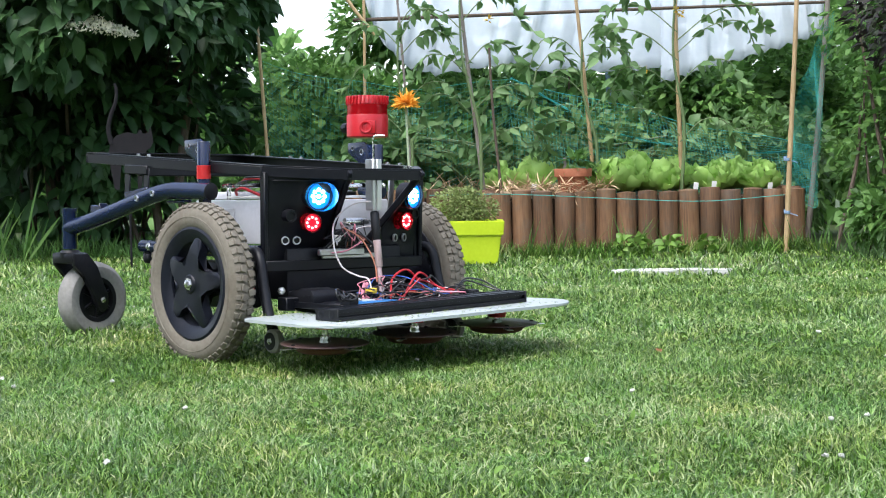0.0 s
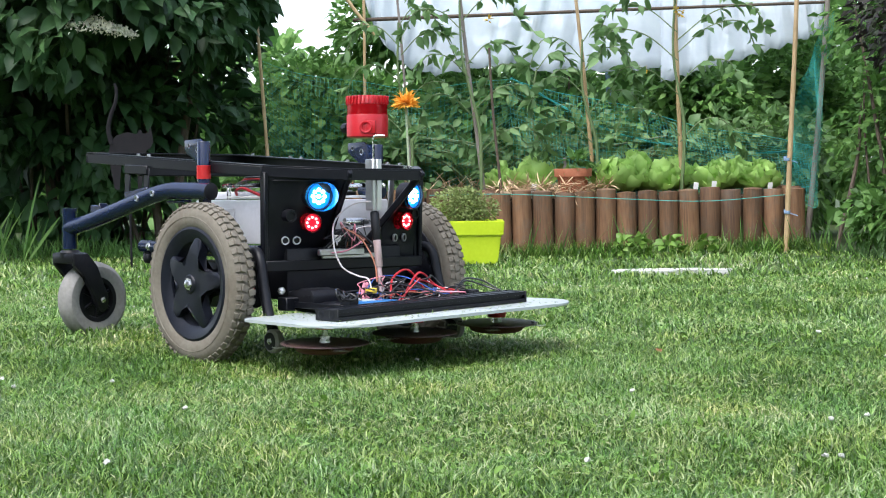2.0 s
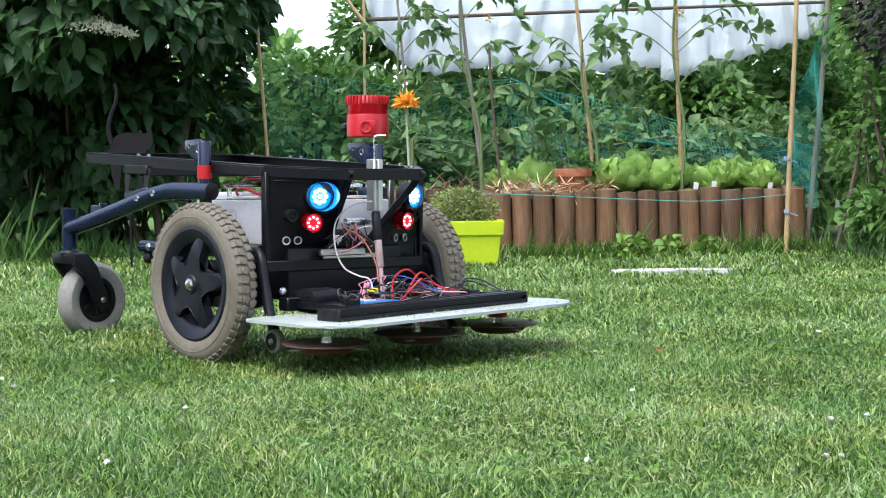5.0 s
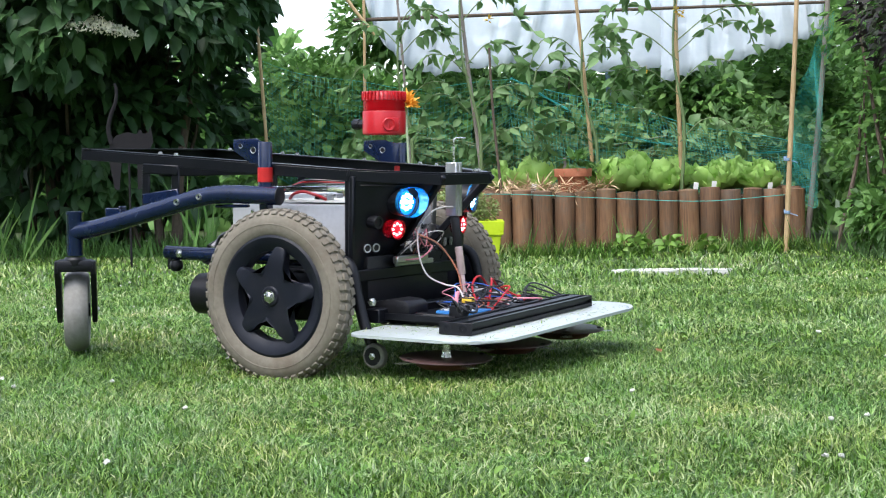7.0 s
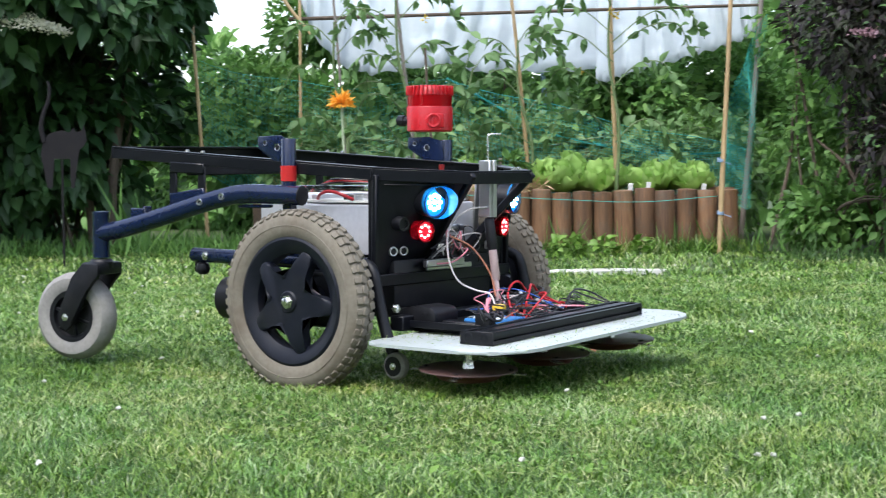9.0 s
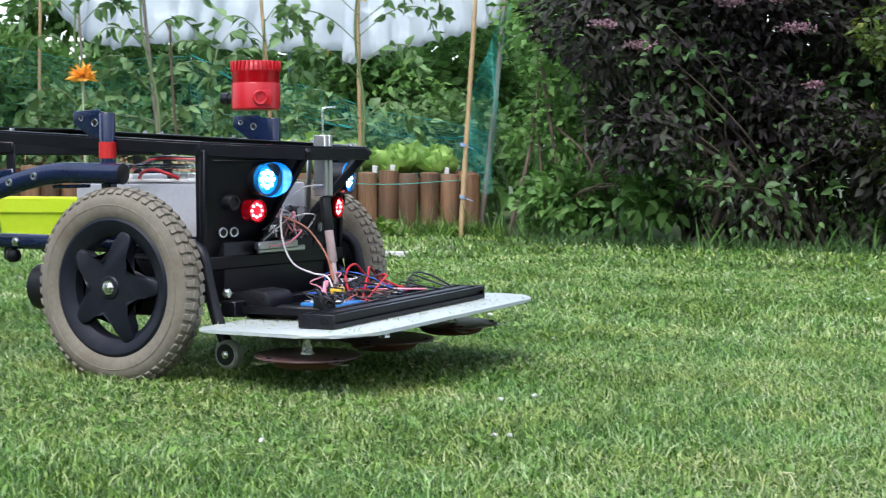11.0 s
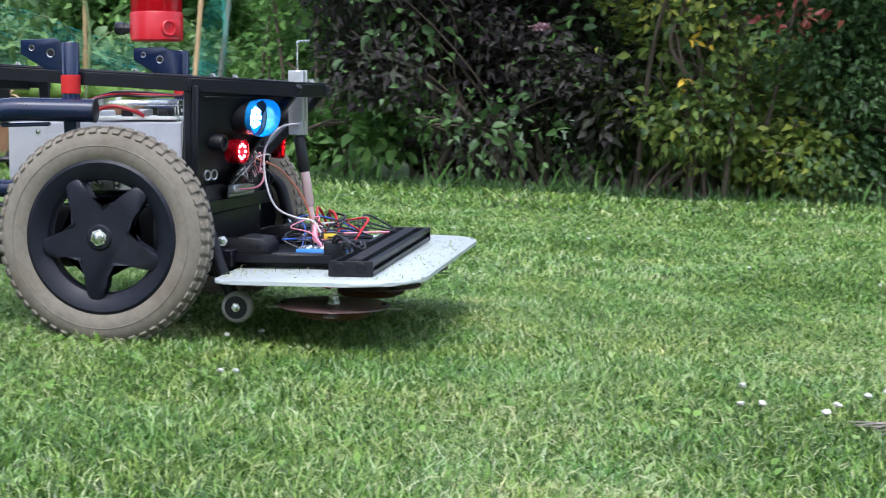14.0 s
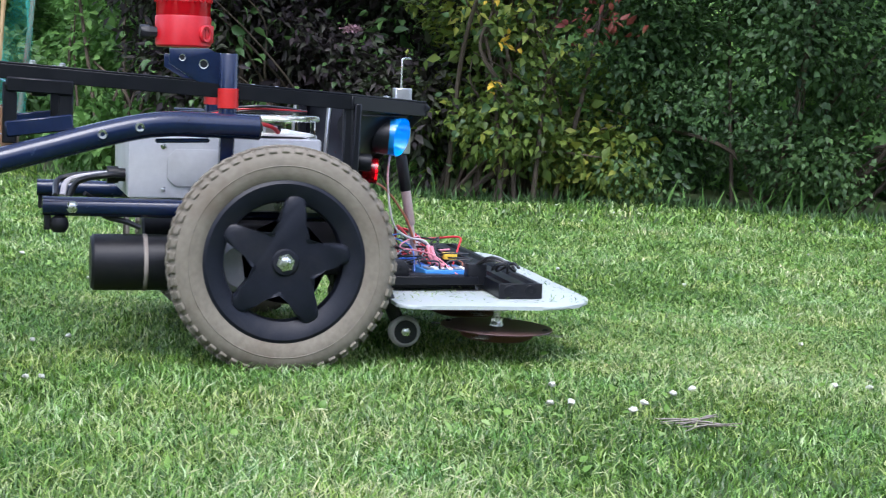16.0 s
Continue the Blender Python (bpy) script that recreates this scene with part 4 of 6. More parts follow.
# chassis, lower tubes and motors
bm = bmesh.new()
box(bm, -0.09, 0.115, -0.150, 0.150, 0.128, 0.232, 0.006, 2)
part("chassis", bm, M["blackplastic"], robot, "black chassis block")
beam("front_plate", (0.118, -0.205, 0.197), (0.118, 0.205, 0.197), 0.006, 0.022, M["black"], robot)
beam("front_plate", (0.125, -0.07, 0.213), (0.125, 0.07, 0.213), 0.006, 0.010, M["alu"], robot, "aluminium strip")
for s in (-1, 1):
    bm = bmesh.new()
    tube(bm, [(-0.325, s * 0.205, 0.2295), (0.10, s * 0.205, 0.2245)], 0.0135, 16)
    lt = part("lower_tube", bm, M["navy"], robot, "navy lower frame tube")
    bolt((-0.285, s * 0.217, 0.229), (0, s, 0), 0.006, lt, height=0.004)
    beam("upper_post", (-0.075, s * 0.205, 0.235), (-0.073, s * 0.218, 0.345), 0.020, 0.020, M["navy"], robot)
    bm = bmesh.new()
    lathe(bm, [(0, 0), (0.008, 0.001), (0.0125, 0.006), (0.0135, 0.013), (0.011, 0.021), (0.006, 0.024), (0, 0.024)], pose(-0.302, s * 0.205, 0.192), 18)
    part("knob", bm, M["blackplastic"], lt, "round black knob")
    beam("knob_arm", (-0.318, s * 0.205, 0.222), (-0.318, s * 0.205, 0.196), 0.006, 0.010, M["blackplastic"], lt)
    bm = bmesh.new()
    lathe(bm, [(0, 0), (0.036, 0), (0.040, 0.004), (0.040, 0.155), (0, 0.155)], along((-0.258 if s < 0 else -0.16, s * 0.185, 0.1495), (0.0, s * 0.185, 0.1495)), 32)
    mot = part("motor", bm, M["blackplastic"], robot, "black cylindrical drive motor")
    bm = bmesh.new()
    lathe(bm, [(0.0400, 0.072), (0.0408, 0.073), (0.0408, 0.077), (0.0400, 0.078)], along((-0.258, s * 0.185, 0.1495), (0.0, s * 0.185, 0.1495)), 32)
    part("seam", bm, M["greystick"], mot, "dull metal seam ring")
    bm = bmesh.new()
    box(bm, -0.11, 0.055, s * 0.19 - 0.03, s * 0.19 + 0.03, 0.110, 0.205, 0.012, 2)
    part("gearbox", bm, M["blackplastic"], robot)
    bm = bmesh.new()
    tube(bm, spline([(-0.19, s * 0.2, 0.20), (-0.21, s * 0.2, 0.208), (-0.235, s * 0.2, 0.214), (-0.25, s * 0.19, 0.222)], 5), 0.004, 8)
    part("cable", bm, M["wire_black"], mot)
for k in range(3):
    bm = bmesh.new()
    tube(bm, spline([(-0.205, -0.10 + 0.03 * k, 0.268), (-0.235, -0.11 + 0.03 * k, 0.268), (-0.272 - 0.012 * k, -0.10 + 0.03 * k, 0.258), (-0.285 - 0.01 * k, -0.10, 0.236)], 6), 0.0045, 8)
    part("cable", bm, (M["wire_black"], M["wire_white"], M["wire_black"])[k], robot)
bm = bmesh.new()
lathe(bm, [(0, 0), (0.010, 0), (0.010, 0.010), (0.013, 0.010), (0.013, 0.026), (0, 0.026)], along((-0.205, -0.09, 0.268), (-1, -0.09, 0.268)), 10)
part("cable_gland", bm, M["blackplastic"], robot, "black cable gland")

for s in (-1, 1):
    bm = bmesh.new()
    box(bm, -0.045, 0.065, s * 0.222 - 0.003, s * 0.222 + 0.003, 0.226, 0.250, 0.002, 1)
    axle_plate = part("axle_plate", bm, M["alu"], robot, "bare aluminium axle plate")
    for x in (-0.03, 0.0, 0.028, 0.052):
        bolt((x, s * 0.225, 0.238), (0, s, 0), 0.006, axle_plate, height=0.006)
    bm = bmesh.new()
    lathe(bm, [(0, 0), (0.030, 0), (0.036, 0.006), (0.039, 0.016), (0.039, 0.050), (0, 0.050)], along((-0.050, s * 0.238, 0.150), (-0.060, 0, 0.150)), 28)
    part("gear_cover", bm, M["greybox"], robot, "rounded grey gearbox cover")

# white front plate, black bar, carrier rails
outline = []
for cx, cy, a0 in ((0.372, -0.216, -90), (0.376, 0.246, 0), (0.195, 0.285, 90), (0.195, -0.275, 180)):
    rad = 0.097 if cx > 0.3 else 0.030
    for k in range(10):
        a = math.radians(a0 + 10 * k)
        outline.append((cx + rad * math.cos(a), cy + rad * math.sin(a)))
bm = bmesh.new()
prism(bm, outline, 0.0055, pose(0, 0, 0.1055, 1.6, 0, 0), 0.002)
front = part("front_plate", bm, M["whiteplate"], robot, "white plastic mower plate strewn with grass clippings")


def on_plate(x, y, dz=0.0):
    return Vector((x, y, 0.1115 + 0.028 * y + dz))


def flat_bar(x0, x1, y0, y1, h):
    """A slotted black extrusion lying across the plate."""
    z = 0.0
    prof = [(x0, 0), (x1, 0), (x1, h * 0.32), (x1 - 0.007, h * 0.36), (x1 - 0.007, h * 0.64), (x1, h * 0.68), (x1, h),
            ((x0 + x1) / 2 + 0.024, h), ((x0 + x1) / 2 + 0.022, h - 0.006), ((x0 + x1) / 2 + 0.012, h - 0.006), ((x0 + x1) / 2 + 0.010, h),
            ((x0 + x1) / 2 - 0.010, h), ((x0 + x1) / 2 - 0.012, h - 0.006), ((x0 + x1) / 2 - 0.022, h - 0.006), ((x0 + x1) / 2 - 0.024, h), (x0, h)]
    bm = bmesh.new()
    prism(bm, [(x, zz + z) for x, zz in prof], y1 - y0, pose(0, 0, 0.1125, 1.6, 0, 0) @ pose(0, y1, 0, 90))
    return part("slotted_bar", bm, M["black"], robot, "black slotted aluminium bar", smooth=False)


bar = flat_bar(0.327, 0.392, -0.243, 0.243, 0.021)
for s in (-1, 1):
    bm = bmesh.new()
    box(bm, 0.326, 0.393, s * 0.243 - 0.002, s * 0.243 + 0.002, on_plate(0.318, s * 0.243, 0.0005).z, on_plate(0.318, s * 0.243, 0.0228).z, 0.001, 1)
    cap = part("end_cap", bm, M["blackplastic"], bar)
    for x in (0.343, 0.375):
        bm = bmesh.new()
        c = (x, s * 0.245, on_plate(0.318, s * 0.243, 0.012).z)
        lathe(bm, [(0.003, -0.002), (0.003, 0.0004), (0.0075, 0.0006), (0.0085, 0.0002), (0.0088, 0)], along(c, Vector(c) + Vector((0, s, 0))), 18)
        part("socket", bm, M["black"], cap)
for s in (-1, 1):
    beam("carrier_rail", (0.10, s * 0.125, 0.119), (0.320, s * 0.125, 0.115), 0.030, 0.024, M["black"], robot)
bm = bmesh.new()
box(bm, 0.150, 0.316, -0.168, 0.168, 0.1175, 0.1225, 0.001, 1)
box(bm, 0.150, 0.316, -0.171, -0.168, 0.1165, 0.129, 0.001, 1)
box(bm, 0.150, 0.316, 0.168, 0.171, 0.1165, 0.129, 0.001, 1)
part("electronics_tray", bm, M["black"], robot, "shallow black sheet tray")
beam("carrier_cross", (0.15, -0.19, 0.124), (0.15, 0.19, 0.124), 0.030, 0.026, M["black"], robot)
for s in (-1, 1):
    bm = bmesh.new()
    prism(bm, [(0.128, 0.112), (0.212, 0.112), (0.212, 0.133), (0.203, 0.142), (0.168, 0.145), (0.158, 0.138), (0.128, 0.138)], 0.070, pose(0, s * 0.125 + 0.035, 0.010, 90), 0.004)
    mh = part("motor_housing", bm, M["blackplastic"], robot, "low black plastic housing")
    for x in (0.185, 0.198):
        bolt((x, s * 0.125 - 0.0352, 0.140), (0, -1, 0), 0.0025, mh, "screw", M["blackplastic"], 0.001)
    bolt((0.150, s * 0.19, 0.150), (0.5, s, 0), 0.0055, robot, height=0.008)

# cutting discs under the plate
discs = []
for y, x in ((-0.226, 0.330), (-0.010, 0.338), (0.205, 0.346)):
    d = new("cutting_disc")
    d.parent = robot
    d.matrix_basis = pose(x, y, 0.0690 + 0.034 * y, 1.4, 1.6)
    tagged(d, "dark brown steel cutting disc")
    bm = bmesh.new()
    lathe(bm, [(0.008, -0.0015), (0.078, -0.0015), (0.083, -0.0008), (0.0833, 0), (0.083, 0.0008), (0.078, 0.0015), (0.008, 0.0015)], None, 48)
    part("disc_plate", bm, M["smoke"], d, "brown disc plate")
    bm = bmesh.new()
    lathe(bm, [(0, -0.004), (0.010, -0.004), (0.010, 0.004), (0.0085, 0.006), (0.0085, 0.014), (0.006, 0.015), (0.006, 0.034), (0, 0.034)], None, 6)
    part("spindle", bm, M["steel"], d, "bright steel spindle")
    for k in range(4):
        bm = bmesh.new()
        a = math.pi / 2 * k
        lathe(bm, [(0, -0.004), (0.0045, -0.004), (0.0045, 0.003), (0.003, 0.004), (0, 0.004)], pose(0.074 * math.cos(a), 0.074 * math.sin(a), 0), 8)
        part("blade_screw", bm, M["blackplastic"], d)
        bm = bmesh.new()
        box(bm, 0.066, 0.100, -0.006, 0.006, -0.0048, -0.0040, 0, 1, pose(0, 0, 0, 0, 0, 90 * k))
        part("blade", bm, M["steel"], d, "thin steel blade")
    bm = bmesh.new()
    lathe(bm, [(0, -0.004), (0.057, -0.004), (0.059, -0.006), (0.052, -0.014), (0.045, -0.017), (0, -0.018)], None, 36)
    part("blade_carrier", bm, M["carrier"], d, "red-brown blade carrier under the disc")
    discs.append((d, x, y))
    bm = bmesh.new()
    lathe(bm, [(0, 0.088), (0.018, 0.088), (0.020, 0.0995), (0, 0.0995)], pose(x, y, 0), 20)
    part("spindle_mount", bm, M["redplastic"], robot, "dark red spindle mount")

# curved arms with small support wheels
for s in (-1, 1):
    bm = bmesh.new()
    tube(bm, spline([(0.085, s * 0.215, 0.225), (0.112, s * 0.222, 0.226), (0.130, s * 0.226, 0.210), (0.142, s * 0.228, 0.165), (0.158, s * 0.230, 0.115), (0.175, s * 0.231, 0.078), (0.185, s * 0.231, 0.062)], 6), 0.0105, 14)
    sup = part("support_arm", bm, M["blackplastic"], robot, "black curved support arm")
    bm = bmesh.new()
    lathe(bm, [(0.008, -0.010), (0.019, -0.010), (0.023, -0.006), (0.0235, 0), (0.023, 0.006), (0.019, 0.010), (0.008, 0.010)], pose(0.187, s * 0.237, 0.057) @ ROLL, 24, close=True)
    sw = part("support_wheel", bm, M["casterrubber"], sup, "small grey rubber wheel")
    bm = bmesh.new()
    lathe(bm, [(0, -0.011), (0.017, -0.011), (0.018, 0), (0.017, 0.011), (0, 0.011)], pose(0.187, s * 0.237, 0.057) @ ROLL, 20)
    part("wheel_core", bm, M["blackplastic"], sup)
    bolt((0.187, s * 0.248, 0.057), (0, s, 0), 0.0045, sup, height=0.003)

# linear actuator and its slider block
bm = bmesh.new()
box(bm, 0.212, 0.236, -0.028, -0.004, 0.306, 0.408, 0.0015, 1)
box(bm, 0.234, 0.240, -0.020, -0.012, 0.306, 0.408, 0.0008, 1)
block = part("slider_block", bm, M["alu"], robot, "silver aluminium slider block")
bm = bmesh.new()
tube(bm, spline([(0.224, -0.016, 0.40), (0.224, -0.016, 0.447), (0.226, -0.014, 0.4535), (0.233, -0.007, 0.4545), (0.240, 0.000, 0.4545)], 4), 0.0018, 8)
part("hook_rod", bm, M["steel"], block, "thin bent steel rod")
bm = bmesh.new()
lathe(bm, [(0, 0), (0.0075, 0), (0.0092, 0.004), (0.0092, 0.055), (0.0075, 0.058), (0, 0.058)], along((0.226, -0.016, 0.304), (0.250, -0.021, 0.160)), 18)
act = part("actuator", bm, M["blackplastic"], robot, "linear actuator with a rose-tinted rod")
bm = bmesh.new()
lathe(bm, [(0, 0.056), (0.0076, 0.056), (0.0076, 0.110), (0.0062, 0.112), (0.0048, 0.112), (0.0048, 0.175), (0, 0.175)], along((0.226, -0.016, 0.304), (0.250, -0.021, 0.160)), 18)
part("rod", bm, M["rosealu"], act, "rose-tinted metal rod")

# controller and brackets seen between the lamp panels
bm = bmesh.new()
box(bm, 0.100, 0.130, -0.058, 0.022, 0.233, 0.268, 0.003, 2)
mod = part("controller_module", bm, M["blackplastic"], robot, "black controller module with plugs and thin wires")
for y in (-0.045, -0.020, 0.006):
    bm = bmesh.new()
    box(bm, 0.129, 0.139, y, y + 0.014, 0.242, 0.256, 0.001, 1)
    part("plug", bm, M["tag"] if y < -0.03 else M["blackplastic"], mod)
bm = bmesh.new()
box(bm, 0.078, 0.083, -0.064, -0.012, 0.233, 0.332, 0.001, 1)
part("mounting_plate", bm, M["alu"], robot, "bare aluminium mounting plate")
bm = bmesh.new()
lathe(bm, [(0, 0), (0.0075, 0), (0.008, 0.002), (0.008, 0.044), (0.0055, 0.046), (0.0055, 0.060), (0, 0.060)], along((0.112, 0.0, 0.282), (0.112, 1.0, 0.282)), 16)
part("steel_spacer", bm, M["steel"], robot, "turned steel spacer")
beam("silver_bar", (0.134, -0.085, 0.222), (0.134, 0.03, 0.222), 0.012, 0.014, M["alu"], robot, "silver aluminium bar")
ww = random.Random(4)
for k in range(9):
    y0 = -0.05 + 0.011 * k
    pts = [(0.136, y0, 0.250)]
    for j in range(3):
        pts.append((0.140 + ww.uniform(0.0, 0.022), y0 + ww.uniform(-0.03, 0.03), 0.250 + ww.uniform(-0.022, 0.035)))
    pts.append((0.128, y0 + ww.uniform(-0.03, 0.03), 0.230))
    bm = bmesh.new()
    tube(bm, spline(pts, 6), 0.0012, 6)
    part("wire", bm, M[("wire_black", "wire_white", "wire_black", "wire_pink", "wire_black", "wire_brown")[k % 6]], mod)

# loose electronics and cables on the plate
bm = bmesh.new()
box(bm, 0.245, 0.318, -0.120, -0.035, 0.118, 0.133, 0.002, 2)
brd = part("motor_driver", bm, M["blueboard"], robot, "blue motor driver module")
for k in range(6):
    bm = bmesh.new()
    box(bm, 0.25 + 0.011 * k, 0.257 + 0.011 * k, -0.115, -0.085, 0.133, 0.136, 0.0005, 1)
    part("heat_fin", bm, (M["alu"], M["tag"])[k % 2], brd)
for x0, y0, w, d, h, mat, nm in ((0.30, -0.165, 0.030, 0.022, 0.020, "blackplastic", "relay_box"), (0.282, -0.088, 0.022, 0.013, 0.009, "yellow", "connector"), (0.26, 0.055, 0.05, 0.045, 0.022, "blackplastic", "speed_controller"),
                              (0.27, 0.12, 0.035, 0.05, 0.018, "blackplastic", "speed_controller"), (0.25, 0.0, 0.045, 0.04, 0.012, "blueboard", "motor_driver"), (0.26, 0.18, 0.03, 0.03, 0.014, "blackplastic", "relay_box")):
    bm = bmesh.new()
    z = 0.128 if nm in ("relay_box", "connector") else 0.108
    low = z - 0.012
    if nm == "connector":
        low, z = 0.146, 0.148
    box(bm, x0, x0 + w, y0, y0 + d, low, z + h, 0.002, 2)
    part(nm, bm, M[mat], robot, {"yellow": "yellow plug connector", "blueboard": "blue motor driver board"}.get(mat, ""))
kinds = ["wire_black", "wire_red", "wire_black", "wire_black", "wire_black", "wire_black", "wire_pink", "wire_black", "wire_black", "wire_blue", "wire_black", "wire_white", "wire_black", "wire_blue", "wire_black", "wire_brown"]
wr = random.Random(11)
for k in range(28):
    y = wr.uniform(-0.15, 0.10)
    x = wr.uniform(0.235, 0.31)
    pts = [(x, y, 0.125)]
    hgt = wr.choice((0.008, 0.014, 0.022, 0.035))
    yy, xx = y, x
    for j in range(wr.choice((3, 4, 5))):
        yy += wr.uniform(-0.015, 0.055)
        xx = min(0.345, max(0.205, xx + wr.uniform(-0.045, 0.045)))
        pts.append((xx, yy, 0.136 + hgt * math.sin((j + 1) / 5 * 3.0) * wr.uniform(0.7, 1.2)))
    pts.append((min(0.345, xx + wr.uniform(-0.02, 0.03)), min(0.235, yy + wr.uniform(0.0, 0.04)), 0.138))
    bm = bmesh.new()
    tube(bm, spline(pts, 6), wr.choice((0.0011, 0.0014, 0.0018)), 6)
    part("wire", bm, M[kinds[k % len(kinds)]], robot)
coil = [(0.352 + 0.016 * math.cos(0.9 * q), -0.205 + 0.003 * q + 0.012 * math.sin(0.9 * q), 0.146 + 0.006 * math.sin(1.7 * q)) for q in range(14)]
for pts, rad, mat in ((coil, 0.0022, "wire_black"),
                      ([(0.235, -0.02, 0.325), (0.205, -0.055, 0.318), (0.190, -0.088, 0.285), (0.192, -0.092, 0.235), (0.205, -0.082, 0.195), (0.232, -0.066, 0.178), (0.258, -0.060, 0.172), (0.275, -0.065, 0.150)], 0.0017, "wire_white"),
                      ([(0.16, -0.04, 0.27), (0.20, -0.03, 0.25), (0.235, -0.025, 0.205), (0.250, -0.03, 0.165)], 0.0018, "wire_brown"),
                      ([(0.12, -0.03, 0.25), (0.15, 0.0, 0.26), (0.17, 0.03, 0.235), (0.15, 0.06, 0.22)], 0.0022, "wire_black"),
                      ([(0.12, 0.03, 0.24), (0.16, 0.01, 0.245), (0.165, -0.04, 0.225), (0.13, -0.06, 0.22)], 0.0018, "wire_pink"),
                      ([(0.265, -0.075, 0.165), (0.270, -0.085, 0.145), (0.285, -0.095, 0.135), (0.30, -0.09, 0.13)], 0.0034, "wire_pink"),
                      ([(0.262, -0.065, 0.165), (0.266, -0.078, 0.145), (0.280, -0.075, 0.135), (0.30, -0.06, 0.13)], 0.0034, "wire_pink"),
                      ([(0.29, 0.0, 0.13), (0.27, 0.05, 0.172), (0.25, 0.09, 0.178), (0.25, 0.13, 0.15), (0.27, 0.17, 0.14)], 0.0022, "wire_red"),
                      ([(0.28, -0.02, 0.13), (0.25, 0.01, 0.17), (0.24, 0.06, 0.185), (0.25, 0.10, 0.14)], 0.0022, "wire_red"),
                      ([(0.30, 0.13, 0.14), (0.29, 0.17, 0.165), (0.30, 0.21, 0.16), (0.33, 0.232, 0.14)], 0.0018, "wire_black"),
                      ([(0.29, 0.14, 0.14), (0.28, 0.18, 0.160), (0.29, 0.22, 0.15), (0.325, 0.236, 0.138)], 0.0018, "wire_black"),
                      ([(0.31, -0.15, 0.14), (0.325, -0.19, 0.16), (0.345, -0.21, 0.155), (0.35, -0.205, 0.138)], 0.0022, "wire_black"),
                      ([(0.31, -0.145, 0.14), (0.33, -0.18, 0.155), (0.35, -0.195, 0.150), (0.355, -0.19, 0.138)], 0.0022, "wire_black")):
    bm = bmesh.new()
    tube(bm, spline(pts, 7), rad, 7)
    part("wire", bm, M[mat], robot)
n = 900
cp = np.stack([rng.uniform(0.17, 0.465, n), rng.uniform(-0.28, 0.28, n), np.zeros(n)], 1)
cp[:, 2] = 0.1118 + 0.028 * cp[:, 1]
away = unit(np.stack([rng.normal(0, 1, n), rng.normal(0, 1, n), np.full(n, 0.05)], 1))
clip = leaves("grass_clipping", cp, away, 0.010, 0.0016, M["grass"], robot, "scattered grass clippings", droop=0.0, level=3.0)
tagged(clip, kind="stuff")

# caster: fork and wheel turn about the post
caster = new("caster_fork")
caster.parent = robot
caster.matrix_basis = pose(-0.495, -0.285, 0.0)
tagged(caster, "black caster fork with a grey wheel")
bm = bmesh.new()
lathe(bm, [(0, 0.197), (0.020, 0.197), (0.023, 0.203), (0.023, 0.214), (0.019, 0.219), (0.0, 0.221)], None, 24)
for s in (-1, 1):
    prism(bm, [(0.020, 0.212), (-0.018, 0.212), (-0.044, 0.184), (-0.071, 0.120), (-0.073, 0.092), (-0.058, 0.080), (-0.043, 0.094), (-0.012, 0.160), (0.018, 0.186)], 0.011, pose(0, s * 0.035 + 0.0055, 0, 90), 0.003)
box(bm, -0.024, 0.022, -0.036, 0.036, 0.190, 0.214, 0.006, 2)
part("fork", bm, M["blackplastic"], caster, "black plastic fork")
bolt((-0.058, -0.0405, 0.108), (0, -1, 0), 0.005, caster, height=0.003)
bolt((-0.058, 0.0405, 0.108), (0, 1, 0), 0.005, caster, height=0.003)
cwheel = new("caster_wheel")
cwheel.parent = caster
cwheel.matrix_basis = pose(-0.058, 0, 0.108)
bm = bmesh.new()
lathe(bm, [(0.050, -0.020), (0.060, -0.0245), (0.073, -0.0235), (0.0820, -0.015), (0.085, 0), (0.0820, 0.015), (0.073, 0.0235), (0.060, 0.0245), (0.050, 0.020)], ROLL, 44, close=True)
part("tyre", bm, M["casterrubber"], cwheel, "smooth grey rubber tyre")
bm = bmesh.new()
lathe(bm, [(0, -0.026), (0.014, -0.026), (0.016, -0.014), (0.030, -0.012), (0.038, -0.012), (0.041, -0.020), (0.050, -0.021), (0.050, 0.021), (0.041, 0.020), (0.038, 0.012), (0.016, 0.014), (0.014, 0.026), (0, 0.026)], ROLL, 30)
for k in range(6):
    box(bm, -0.003, 0.003, -0.017, 0.017, 0.014, 0.042, 0.001, 1, pose(0, 0, 0, 0, 60 * k, 0))
part("rim", bm, M["blackplastic"], cwheel, "black plastic rim")


# ---- raised bed of upright logs ----
bed = thing("raised_bed", "raised vegetable bed edged with brown upright half-logs", "raised bed")
bm = bmesh.new()
prism(bm, [(0.20, 7.52), (1.58, 7.50), (1.62, 9.2), (-0.60, 9.2), (-0.60, 8.10), (0.20, 8.09)], 0.255, pose(0, 0, -0.01))
bmesh.ops.subdivide_edges(bm, edges=bm.edges[:], cuts=6, use_grid_fill=True)
part("bed_soil", bm, M["earth"], bed, "dark mulched soil", smooth=False)
lr = random.Random(5)
log_meshes = []
for k in range(5):
    bm = bmesh.new()
    lathe(bm, [(0.0455, -0.02), (0.0462, 0.12), (0.0450, 0.272 + 0.004 * k % 0.01), (0.041, 0.2795), (0, 0.281 + 0.002 * (k % 3))], None, 16)
    for v in bm.verts:
        v.co.x *= 1 + 0.03 * math.sin(k * 2 + 9 * v.co.z)
        v.co.y *= 0.96
    tmp = part("log", bm, M["log"], bed)
    log_meshes.append(tmp.data)
    bpy.data.objects.remove(tmp)
